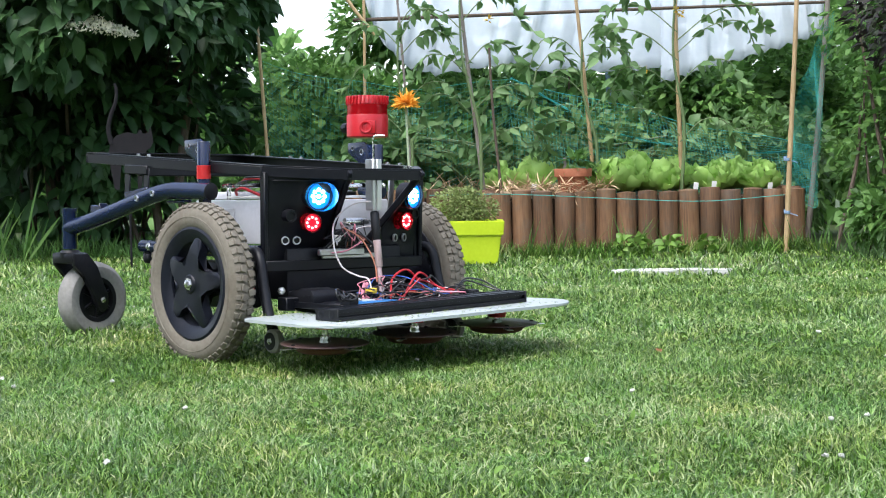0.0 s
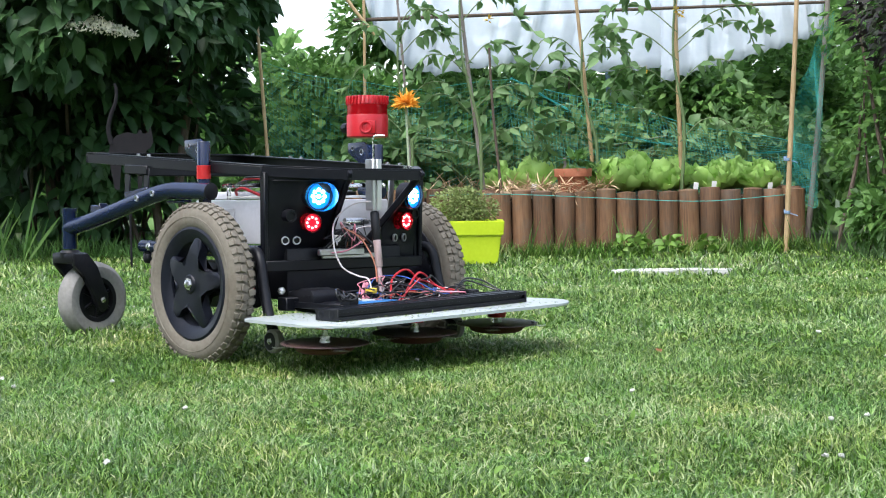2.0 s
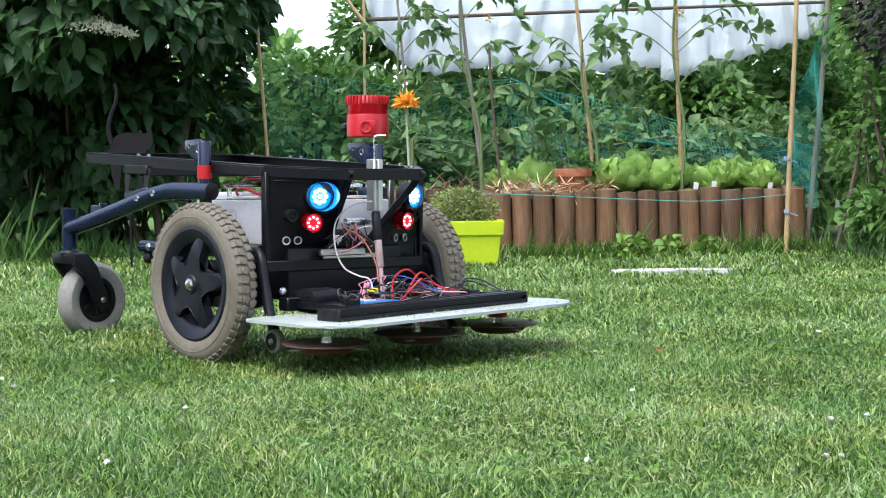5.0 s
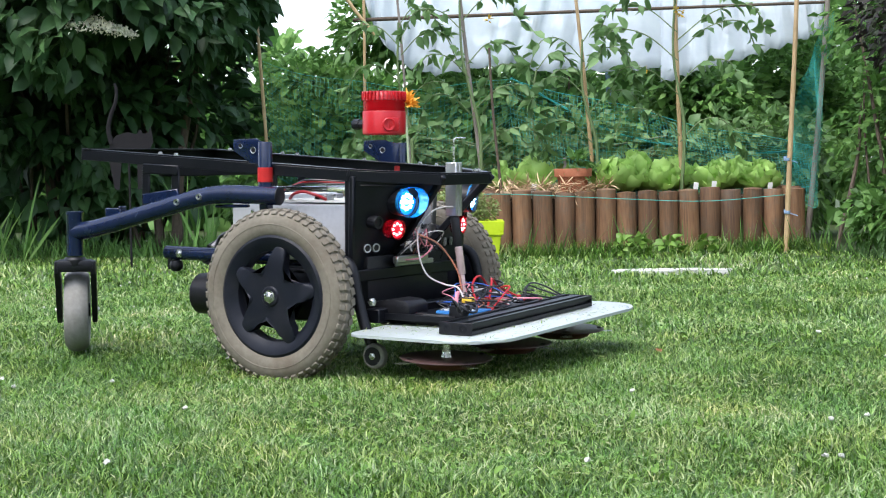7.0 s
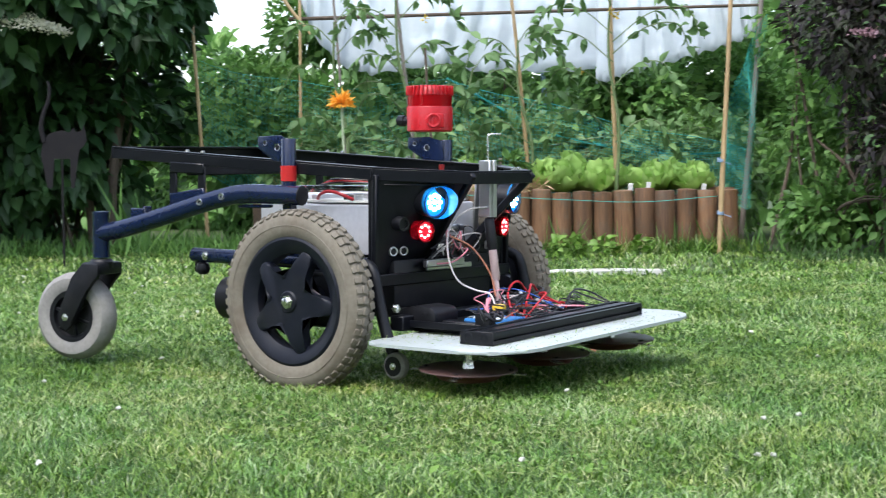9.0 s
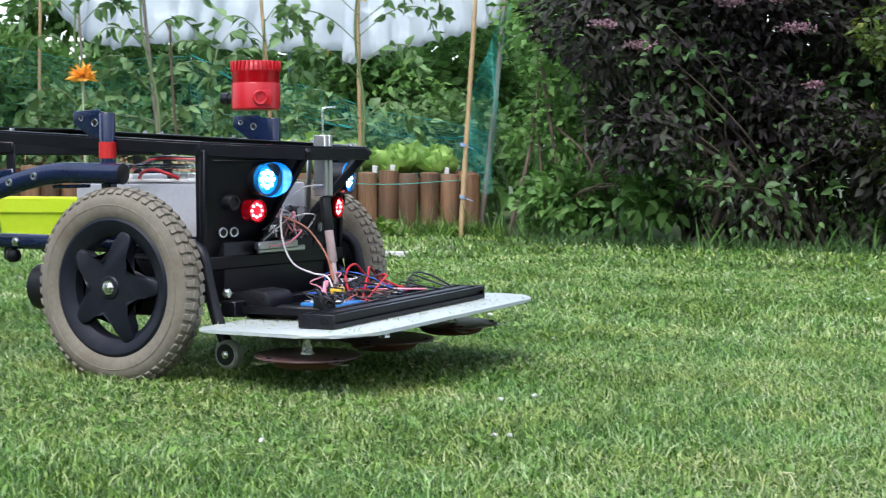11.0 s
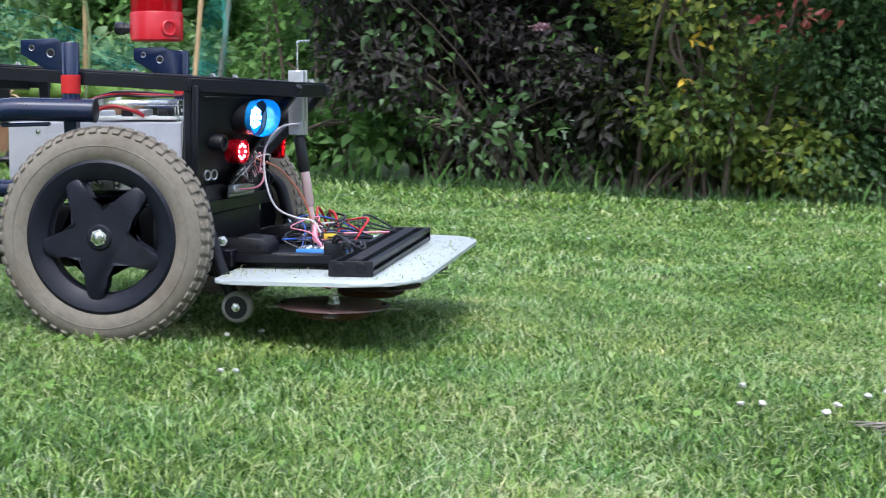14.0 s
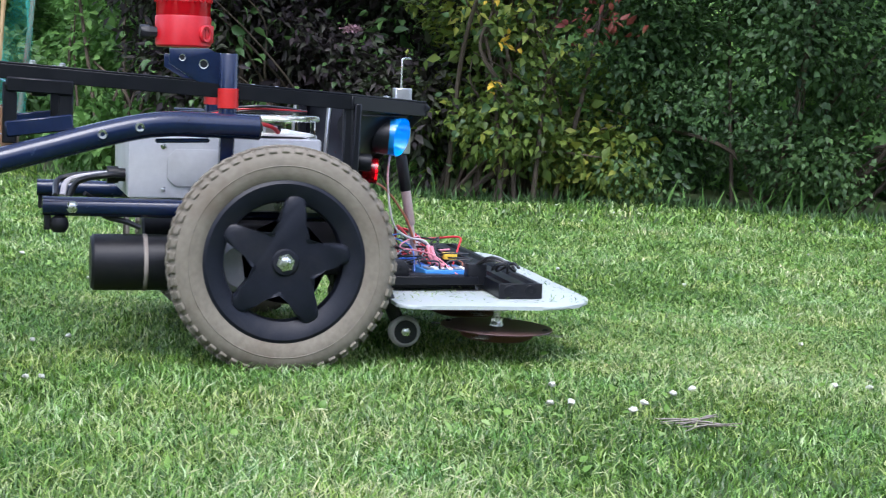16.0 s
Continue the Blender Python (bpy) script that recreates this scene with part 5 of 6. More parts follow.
spots = [(0.262 + 0.0925 * i, 7.452 + lr.uniform(-0.006, 0.006)) for i in range(14)]
spots += [(0.215, 7.53 + 0.092 * i) for i in range(6)] + [(0.15 - 0.092 * i, 8.06) for i in range(8)] + [(1.575 + 0.004 * i, 7.50 + 0.093 * i) for i in range(12)]
for i, (x, y) in enumerate(spots):
    ob = new("log", log_meshes[lr.randrange(5)])
    ob.parent = bed
    ob.matrix_basis = pose(x, y, lr.uniform(-0.012, 0.008), lr.uniform(-1, 1), lr.uniform(-1, 1), lr.uniform(0, 360))
n = 3000
sp = np.stack([rng.uniform(-0.5, 0.75, n), 7.48 + 1.0 * rng.random(n) ** 1.6, np.full(n, 0.262) + rng.uniform(0, 0.045, n)], 1)
ok = (sp[:, 0] > 0.24) | (sp[:, 1] > 8.12)
st = leaves("straw_mulch", sp[ok], unit(rng.normal(0, 1, (ok.sum(), 3)) * np.array([1, 1, 0.15])), 0.09, 0.007, M["straw"], None, droop=0, level=2.0)
tagged(st, "dry straw mulch strewn over the bed", "straw", kind="stuff")

# ---- canes, posts and the fleece roof ----
def cane(a, b, r, name, label, material, nodes=True):
    """A cane from its foot a to its head b, with knots."""
    a, b = Vector(a), Vector(b)
    steps = 14
    pts, rad = [], []
    for i in range(steps + 1):
        t = i / steps
        pts.append(a.lerp(b, t) + Vector((0.004 * math.sin(5 * t + a.x * 7), 0.003 * math.sin(4 * t + a.y), 0)))
        rad.append(r * (1.08 - 0.25 * t) * (1.12 if nodes and i % 2 else 1.0))
    bm = bmesh.new()
    tube(bm, pts, rad, 8)
    ob = part(name, bm, material)
    return tagged(ob, label, "stick" if name != "bamboo_cane" else "cane")


BAMBOO = "pale bamboo cane standing in the garden"
cane((-0.828, 8.200, -0.020), (-0.895, 8.200, 1.450), 0.0085, "bamboo_cane", BAMBOO, M["bamboo"])
cane((-0.373, 8.400, 0.180), (-0.378, 8.400, 1.450), 0.0075, "bamboo_cane", BAMBOO, M["bamboo"])
cane((-0.135, 8.000, 0.180), (-0.214, 8.000, 1.450), 0.0065, "plant_stake", "thin weathered wooden plant stake", M["greystick"], False)
cane((0.195, 7.800, 0.220), (0.072, 7.800, 1.450), 0.009, "plant_stake", "thin weathered wooden plant stake beside a tomato", M["greystick"], False)
cane((0.262, 7.600, 0.290), (0.220, 7.600, 0.926), 0.0065, "plant_stake", "short brown wooden plant stake", M["bark"], False)
cane((0.671, 8.800, 0.220), (0.665, 8.800, 1.450), 0.006, "plant_stake", "thin brown wooden stake behind the bed", M["bark"], False)
cane((0.717, 7.800, 0.220), (0.600, 7.800, 1.450), 0.0085, "bamboo_cane", BAMBOO, M["bamboo"])
cane((1.087, 7.650, 0.220), (1.065, 7.650, 1.450), 0.0095, "bamboo_cane", BAMBOO, M["bamboo"])
tall = cane((1.495, 7.300, -0.020), (1.553, 7.300, 1.450), 0.0105, "bamboo_cane", "stout pale bamboo cane before the log edging", M["bamboo"])
cane((1.712, 7.900, -0.020), (1.843, 7.900, 1.450), 0.013, "plant_stake", "grey weathered post holding green netting", M["greystick"], False)
cane((-0.429, 8.420, 1.131), (1.921, 8.420, 1.183), 0.0085, "bamboo_cane", "bamboo cross pole carrying white fleece", M["bark"])
cane((-0.461, 8.380, 1.242), (-0.325, 8.380, 1.053), 0.008, "bamboo_cane", "slanting bamboo brace under the fleece", M["bamboo"])
cane((0.900, 9.000, 0.517), (0.898, 9.000, 0.884), 0.016, "plant_stake", "pale blue painted stake among the leaves", M["string"], False)
for z0 in (0.17, 0.40):
    bm = bmesh.new()
    for k in range(3):
        lathe(bm, [(0.0125, -0.003), (0.0145, 0), (0.0125, 0.003)], pose(*(1.496, 7.300, 0.000)) @ pose(0, 0, z0 + 0.006 * k, 10 * k, 5, 0), 12)
    tube(bm, [(Vector((1.496, 7.300, 0.000)) + Vector(o)) for o in ((0.01, 0, z0), (0.03, -0.01, z0 - 0.006), (0.045, -0.01, z0 - 0.012))], 0.0022, 6)
    tagged(part("string_knot", bm, M["string"]), "pale blue string tied round a bamboo cane", "string")


def fleece(name, edge, tops, label):
    """A sagging white sheet from a top line down to a scalloped edge."""
    edge, tops = [Vector(e) for e in edge], [Vector(e) for e in tops]
    nu, nv = 48, 14
    vs, fs = [], []
    for i in range(nu + 1):
        u = i / nu * (len(edge) - 1)
        k = min(int(u), len(edge) - 2)
        lo = edge[k].lerp(edge[k + 1], u - k)
        hi = tops[0].lerp(tops[1], i / nu)
        for j in range(nv + 1):
            t = j / nv
            p = lo.lerp(hi, t)
            p += Vector((0, 0.02 * math.sin(9 * u + 3 * t) + 0.012 * math.sin(23 * u + 7 * t) - 0.05 * math.sin(math.pi * t), 0.01 * math.sin(14 * u + 5 * t) * (1 - t)))
            vs.append(p)
    for i in range(nu):
        for j in range(nv):
            a = i * (nv + 1) + j
            fs.append((a, a + nv + 1, a + nv + 2, a + 1))
    ob = raw(name, [tuple(v) for v in vs], fs, M["fleece"], smooth=True)
    sol = ob.modifiers.new("thickness", "SOLIDIFY")
    sol.thickness = 0.003
    return tagged(ob, label, "fleece")


fleece("fleece_sheet", [(-0.388, 8.500, 1.267), (-0.301, 8.500, 1.040), (-0.167, 8.500, 0.902), (-0.026, 8.500, 0.860), (0.231, 8.500, 0.895), (0.359, 8.500, 0.910), (0.529, 8.500, 0.862), (0.799, 8.500, 0.864), (1.198, 8.500, 0.874)],
       [(-0.517, 8.900, 1.752), (1.262, 8.900, 1.753)], "white garden fleece hanging over the vegetable bed")
fleece("fleece_sheet", [(1.105, 8.450, 0.799), (1.275, 8.450, 0.847), (1.474, 8.450, 0.901), (1.700, 8.450, 0.965), (1.842, 8.450, 1.013), (1.921, 8.450, 1.068)],
       [(1.158, 8.900, 1.754), (2.027, 8.900, 1.741)], "white garden fleece with a slanting hem")


# ---- netting ----
def net(name, corners, nu, nv, sag, label, r=0.0008):
    """Knotted garden net: two sets of thin strands between four corners."""
    a, b, c, d = [Vector(v) for v in corners]
    bm = bmesh.new()

    def spot(u, v):
        p = a.lerp(b, u).lerp(d.lerp(c, u), v)
        return p + Vector((0.01 * math.sin(9 * u + 5 * v), 0.03 * math.sin(7 * u + 11 * v), -sag * 4 * u * (1 - u) * (0.6 + 0.4 * math.sin(3 * v + 1)) + 0.01 * math.sin(13 * u + 3 * v)))
    for i in range(nu + 1):
        tube(bm, [spot(i / nu, j / 14) for j in range(15)], r, 3, False)
    for j in range(nv + 1):
        tube(bm, [spot(i / 18, j / nv) for i in range(19)], r if j not in (0, nv) else r * 2.6, 3, False)
    return tagged(part(name, bm, M["net"], smooth=False), label, "netting", kind="stuff")


net("garden_net", [(-0.868, 8.300, 0.396), (0.343, 8.300, 0.377), (0.350, 8.300, 0.821), (-0.857, 8.300, 0.923)], 64, 30, 0.26, "fine teal garden netting behind the bed", 0.0005)
net("garden_net", [(0.328, 7.950, 0.298), (1.756, 7.950, 0.275), (1.757, 7.950, 0.456), (0.335, 7.950, 0.803)], 84, 24, 0.04, "fine teal garden netting along the bed")
net("garden_net", [(1.595, 7.950, 0.197), (1.696, 7.600, 0.190), (1.759, 7.600, 1.066), (1.705, 7.950, 0.781)], 26, 50, 0.0, "teal garden netting bunched round a post", 0.0006)
bm = bmesh.new()
for k in range(5):
    tube(bm, spline([(0.347, 8.250, 0.818), (0.565, 8.220, 0.690), (0.768, 8.200, 0.576), (1.015, 8.200, 0.498), (1.427, 8.200, 0.436), (1.668, 8.100, 0.437)], 5), 0.0013, 5)
    for v in bm.verts:
        v.co += Vector((rng.normal(0, 0.0012), rng.normal(0, 0.0012), rng.normal(0, 0.0012) + 0.0016))
tagged(part("net_cord", bm, M["net"]), "teal gathered net edge cord", "cord")
bm = bmesh.new()
tube(bm, spline([(-0.056, 7.390, 0.271), (0.292, 7.390, 0.270), (0.788, 7.390, 0.242), (1.160, 7.390, 0.226), (1.503, 7.390, 0.248)], 6), 0.0018, 6)
tagged(part("net_cord", bm, M["net"]), "thin green cord along the log edging", "cord")


# ---- pots and small garden things ----
bm = bmesh.new()
lathe(bm, [(0, 0), (0.058, 0), (0.072, 0.078), (0.084, 0.080), (0.087, 0.112), (0.085, 0.116), (0.078, 0.116), (0.070, 0.095), (0, 0.092)], None, 32)
pot = tagged(new("terracotta_pot"), "terracotta flower pot with a seedling on the bed", "flower pot")
pot.matrix_world = pose(0.592, 7.60, 0.262)
part("pot_body", bm, M["terracotta"], pot, "weathered terracotta")
d = unit(rng.normal(0, 1, (46, 3)) + np.array([0, 0, 0.7]))
leaves("seedling", d * np.array([0.05, 0.05, 0.05]) + np.array([0.015, 0, 0.115]), d, 0.06, 0.04, M["bramble"], pot, "green leafy seedling")
bm = bmesh.new()
box(bm, -0.045, -0.030, -0.01, -0.007, 0.09, 0.165, 0.001, 1)
part("plant_tag", bm, M["greystick"], pot, "grey wooden plant tag")

planter = tagged(new("planter"), "long rectangular lime-green plastic planter with a herb on the lawn", "planter")
planter.matrix_world = pose(-0.113, 6.93, 0.0, 0, 0, 0)
bm = bmesh.new()
lo = [(-1, -1), (1, -1), (1, 1), (-1, 1)]
lev = [(0.336, 0.060, -0.005), (0.352, 0.075, 0.112), (0.360, 0.083, 0.113), (0.365, 0.088, 0.172), (0.358, 0.081, 0.174), (0.351, 0.074, 0.150)]
rings = [[bm.verts.new((x * a, y * b, z)) for x, y in lo] for a, b, z in lev]
bm.faces.new(rings[0][::-1])
bm.faces.new(rings[-1])
for a, b in zip(rings, rings[1:]):
    for i in range(4):
        bm.faces.new((a[i], a[(i + 1) % 4], b[(i + 1) % 4], b[i]))
bmesh.ops.bevel(bm, geom=bm.edges[:], offset=0.003, segments=2, affect="EDGES")
part("planter_body", bm, M["lime"], planter, "glossy lime-green plastic")
p0, d0 = shell(2600, (0.216, 0, 0.23), (0.128, 0.08, 0.075), 0.8, 0.2, 9.0, 0.15)
leaves("herb", p0, d0, 0.018, 0.009, M["herb"], planter, "dull green thyme-like herb", droop=0.0)

slab = bmesh.new()
sp_ = [(0.60, 6.06), (0.72, 6.02), (0.88, 6.04), (1.03, 6.01), (1.05, 6.10), (0.93, 6.17), (0.74, 6.19), (0.62, 6.15)]
prism(slab, sp_, 0.016, pose(0, 0, -0.006), 0.004)
tagged(part("stone_slab", slab, M["stone"]), "flat pale stone slab lying in the lawn", "stone")

bm = bmesh.new()
prism(bm, [(-0.085, 0.0), (-0.075, 0.05), (-0.05, 0.085), (0.0, 0.098), (0.035, 0.088), (0.050, 0.110), (0.060, 0.092), (0.082, 0.092), (0.094, 0.118), (0.100, 0.085), (0.104, 0.055), (0.090, 0.03), (0.075, 0.02), (0.06, -0.06), (0.05, -0.14), (0.035, -0.14), (0.035, -0.02), (-0.03, -0.02), (-0.04, -0.14), (-0.06, -0.14)], 0.004, pose(-1.299, 7.000, 0.462) @ pose(0, 0, 0, 90))
tail = spline([Vector((-1.299, 7.000, 0.462)) + Vector(o) for o in ((-0.07, 0, 0.05), (-0.082, 0, 0.11), (-0.070, 0, 0.17), (-0.050, 0, 0.22), (-0.045, 0, 0.27), (-0.052, 0, 0.30))], 5)
tube(bm, tail, [0.011 - 0.0002 * i for i in range(len(tail))], 8)
tube(bm, [Vector((-1.299, 7.000, 0.462)) + Vector((0, 0.002, -0.02)), (-1.299, 7.002, 0.0)], 0.005, 6)
tagged(part("garden_cat_figure", bm, M["iron"]), "black sheet-metal cat cut-out on a garden stake", "garden ornament")

flower = tagged(new("orange_flower"), "orange daisy-like bloom on a pale stem", "flower")
flower.matrix_world = pose(-0.116, 5.600, 0.0)
FZ = 0.601
bm = bmesh.new()
tube(bm, spline([(0.008, 0, -0.01), (0.012, 0, 0.2), (0.006, 0, 0.42), (0, 0, FZ - 0.004)], 5), 0.0036, 8)
part("flower_stem", bm, M["palestem"], flower, "pale green stem")
pp, dd = [], []
for ring, (cnt, tilt, rr) in enumerate(((30, -0.12, 0.010), (30, 0.05, 0.010), (28, 0.25, 0.009), (24, 0.5, 0.007), (18, 0.9, 0.005), (12, 1.5, 0.003))):
    for k in range(cnt):
        a = 2 * math.pi * (k + 0.3 * ring) / cnt
        pp.append((rr * math.cos(a), rr * math.sin(a), FZ + 0.003 * ring))
        dd.append((math.cos(a), math.sin(a), tilt))
leaves("petals", np.array(pp), unit(np.array(dd)) * 8, 0.040, 0.012, M["orange"], flower, "orange petals", droop=0.1)

for x, y, z in ((0.41, 7.53, 0.29), (1.14, 7.56, 0.285), (1.22, 7.55, 0.29), (1.47, 7.54, 0.28)):
    bm = bmesh.new()
    box(bm, -0.011, 0.011, -0.001, 0.001, -0.05, 0.022, 0.0008, 1, pose(x, y, z, 5, 6, 10))
    tagged(part("plant_tag", bm, M["tag"]), "small white plastic plant tag in the bed", "plant tag", "plant tags in the bed")


# ---- vegetables ----
def lettuce_leaf(seed):
    """A broad ruffled leaf that grows along y."""
    sr = random.Random(seed)
    vs, fs = [], []
    for j in range(6):
        t = j / 5
        wide = 0.075 * math.sin(math.pi * min(0.12 + 0.80 * t, 1.0)) ** 0.7
        for i in range(7):
            u = i / 3 - 1
            ruffle = 0.022 * abs(u) ** 1.5 * math.sin(13 * t + 4 * u + seed) * (0.4 + t) + 0.008 * math.sin(9 * u + 5 * t + seed)
            vs.append((u * wide, 0.15 * t - 0.02 * u * u * t, 0.028 * u * u + 0.045 * t * t + ruffle + sr.uniform(-0.002, 0.002)))
    for j in range(5):
        for i in range(6):
            a = j * 7 + i
            fs.append((a, a + 1, a + 8, a + 7))
    ob = raw("leaf", vs, fs, M["lettuce"], smooth=True)
    me = ob.data
    bpy.data.objects.remove(ob)
    return me


LETTUCE_LEAF = [lettuce_leaf(k) for k in range(4)]


def lettuce(x, y, z, r, count):
    ob = tagged(new("lettuce"), "loose-headed light green lettuce in the bed", "lettuce", "lettuces in the bed")
    ob.matrix_world = pose(x, y, z)
    pp, oo = [], []
    for k in range(count):
        a, t = k * 2.4, (k / count) ** 0.6
        pp.append((0.25 * r * t * math.cos(a), 0.25 * r * t * math.sin(a), 0.02 + 0.03 * (1 - t)))
        oo.append((math.cos(a) * (0.25 + t), math.sin(a) * (0.25 + t), 1.05 - 0.85 * t + rng.uniform(-0.2, 0.25)))
    for q, o in zip(pp, oo):
        leaf = new("leaf", LETTUCE_LEAF[rng.integers(0, 4)])
        leaf.parent = ob
        leaf.matrix_basis = Matrix.Translation(q) @ Vector(o).to_track_quat("Y", "Z").to_matrix().to_4x4() @ pose(0, 0, 0, 0, rng.uniform(-25, 25), 0) @ Matrix.Scale(r / 0.13 * rng.uniform(0.75, 1.15), 4)


for x, y, r in ((0.80, 7.66, 0.11), (0.90, 7.72, 0.125), (0.99, 7.64, 0.10), (1.26, 7.68, 0.10), (1.36, 7.74, 0.11), (1.46, 7.66, 0.09), (0.42, 7.85, 0.12), (0.30, 7.95, 0.09), (1.10, 7.85, 0.10)):
    lettuce(x, y, 0.250, r, 19)


def tomato(foot, head, sprays, label):
    """A staked tomato plant: a stem with side shoots that carry leaflets."""
    ob = tagged(new("tomato_plant"), label, "tomato plant", "tomato plants in the bed")
    foot, head = Vector(foot), Vector(head)
    ob.location = foot
    bm = bmesh.new()
    tube(bm, spline([(0, 0, -0.02), (head - foot) * 0.3 + Vector((0.02, 0, 0)), (head - foot) * 0.65 - Vector((0.02, 0, 0)), head - foot], 5), [0.009 - 0.0003 * i for i in range(16)], 7)
    part("tomato_stem", bm, M["stem"], ob)
    pp, oo = [], []
    for (dx, dz, length, droop) in sprays:
        t = dz
        root = (head - foot) * t
        tip = root + Vector((dx * length, rng.uniform(-0.12, 0.05), length * 0.45))
        midp = root.lerp(tip, 0.5) + Vector((0, 0, 0.05))
        end = tip + Vector((dx * 0.06, 0, -droop))
        line = spline([root, midp, tip, end], 6)
        bm = bmesh.new()
        tube(bm, line, 0.0028, 5)
        part("side_shoot", bm, M["stem"], ob)
        for i, q in enumerate(line[5::2]):
            for s in (-1, 1):
                pp.append(tuple(q))
                oo.append((dx * 0.7 + rng.normal(0, 0.3), s * 0.8, rng.normal(-0.1, 0.4)))
        for _ in range(4):
            pp.append(tuple(end))
            oo.append((dx * 0.8, rng.normal(0, 0.6), rng.normal(-0.3, 0.5)))
    leaves("tomato_leaves", np.array(pp), unit(np.array(oo)), 0.070, 0.040, M["tomato"], ob, droop=0.45)


TL = "staked tomato plant with drooping green leaves"
tomato((0.182, 7.750, 0.302), (0.092, 7.750, 1.209), [(-1, 0.55, 0.2, 0.12), (1, 0.62, 0.18, 0.1), (-1, 0.78, 0.22, 0.1), (1, 0.84, 0.2, 0.1), (-1, 0.95, 0.15, 0.05), (1, 0.97, 0.14, 0.06), (-1, 0.35, 0.2, 0.15), (1, 0.38, 0.24, 0.12), (1, 0.16, 0.25, 0.1)], TL)
tomato((1.081, 7.600, 0.290), (1.064, 7.600, 1.203), [(-1, 0.45, 0.26, 0.1), (1, 0.50, 0.22, 0.1), (-1, 0.62, 0.30, 0.12), (1, 0.66, 0.30, 0.12), (-1, 0.76, 0.28, 0.10), (1, 0.72, 0.32, 0.10), (-1, 0.9, 0.16, 0.06), (1, 0.93, 0.16, 0.06), (-1, 0.25, 0.25, 0.12), (1, 0.22, 0.2, 0.12)], TL)
tomato((0.710, 7.750, 0.294), (0.653, 7.750, 0.968), [(1, 0.5, 0.2, 0.1), (-1, 0.6, 0.2, 0.1), (1, 0.8, 0.16, 0.12), (-1, 0.85, 0.2, 0.12), (1, 0.98, 0.12, 0.08), (-1, 0.3, 0.2, 0.1)], TL)
tomato((-0.144, 7.900, 0.306), (-0.192, 7.900, 1.072), [(1, 0.5, 0.2, 0.1), (-1, 0.6, 0.2, 0.1), (1, 0.8, 0.2, 0.12), (-1, 0.85, 0.2, 0.12), (1, 0.98, 0.14, 0.08), (-1, 0.3, 0.2, 0.1), (1, 0.25, 0.2, 0.1)], TL)
tomato((0.434, 8.200, 0.293), (0.470, 8.200, 0.868), [(1, 0.5, 0.2, 0.1), (-1, 0.6, 0.2, 0.1), (1, 0.8, 0.2, 0.12), (-1, 0.85, 0.2, 0.12), (1, 0.98, 0.14, 0.08), (-1, 0.3, 0.2, 0.1), (1, 0.25, 0.2, 0.1)], TL)


for x, y, z in ((1.079, 7.55, 1.059), (1.056, 7.55, 1.077), (0.225, 7.7, 1.061), (0.916, 7.58, 0.82)):
    d = unit(rng.normal(0, 1, (11, 3)) + np.array([0, -0.6, 0.1]))
    bloom = leaves("tomato_bloom", d * 0.006 + np.array([x, y, z]), d, 0.022, 0.009, M["yellowleaf"], None, droop=0.2)
    tagged(bloom, "small yellow tomato flowers on a leafy shoot", "flower", "tomato flowers")


# ---- shrubs and hedges ----
def shrub(name, label, foot, lumps, material, size, stems, seed, category="shrub", level=0.55, droop=0.25, bark="bark", gaps=1.5):
    """A shrub: branching stems and crowns of single leaves in lumps (count, centre, radii)."""
    ob = thing(name, label, category, pose(*foot))
    sr = random.Random(seed)
    f = Vector(foot)
    for _ in range(stems):
        n_, c_, r_ = lumps[sr.randrange(len(lumps))]
        goal = Vector(c_) - f + Vector((sr.uniform(-0.7, 0.7) * r_[0], sr.uniform(-0.5, 0.5) * r_[1], sr.uniform(-0.1, 0.6) * r_[2]))
        start = Vector((sr.uniform(-0.3, 0.3), sr.uniform(-0.15, 0.15), -0.03))
        line = spline([start, start.lerp(goal, 0.35) + Vector((sr.uniform(-0.08, 0.08), sr.uniform(-0.08, 0.08), 0.12)), start.lerp(goal, 0.7) + Vector((sr.uniform(-0.08, 0.08), 0, 0.08)), goal], 5)
        r0 = sr.uniform(0.006, 0.014)
        bm = bmesh.new()
        tube(bm, line, [r0 * (1 - 0.8 * i / len(line)) for i in range(len(line))], 6)
        part("stem", bm, M[bark], ob)
    pos, out, inner, inward = [], [], [], []
    for n_, c_, r_ in lumps:
        p_, d_ = shell(n_, c_, r_, 0.65, gaps, 5.0, 0.04)
        pos.append(p_ - np.array(foot))
        out.append(d_)
        k_ = max(n_ // 3, 20)
        d_ = unit(rng.normal(0, 1, (k_, 3)))
        p_ = np.array(c_) + d_ * rng.uniform(0.1, 0.7, (k_, 1)) * np.array(r_)
        inner.append(np.maximum(p_, [-99, -99, 0.06]) - np.array(foot))
        inward.append(d_)
    leaves("crown", np.concatenate(pos), np.concatenate(out), size[0], size[1], material, ob, droop=droop, level=level)
    leaves("inner_crown", np.concatenate(inner), np.concatenate(inward), size[0] * 1.4, size[1] * 1.6, material, ob, droop=droop, level=level)
    return ob


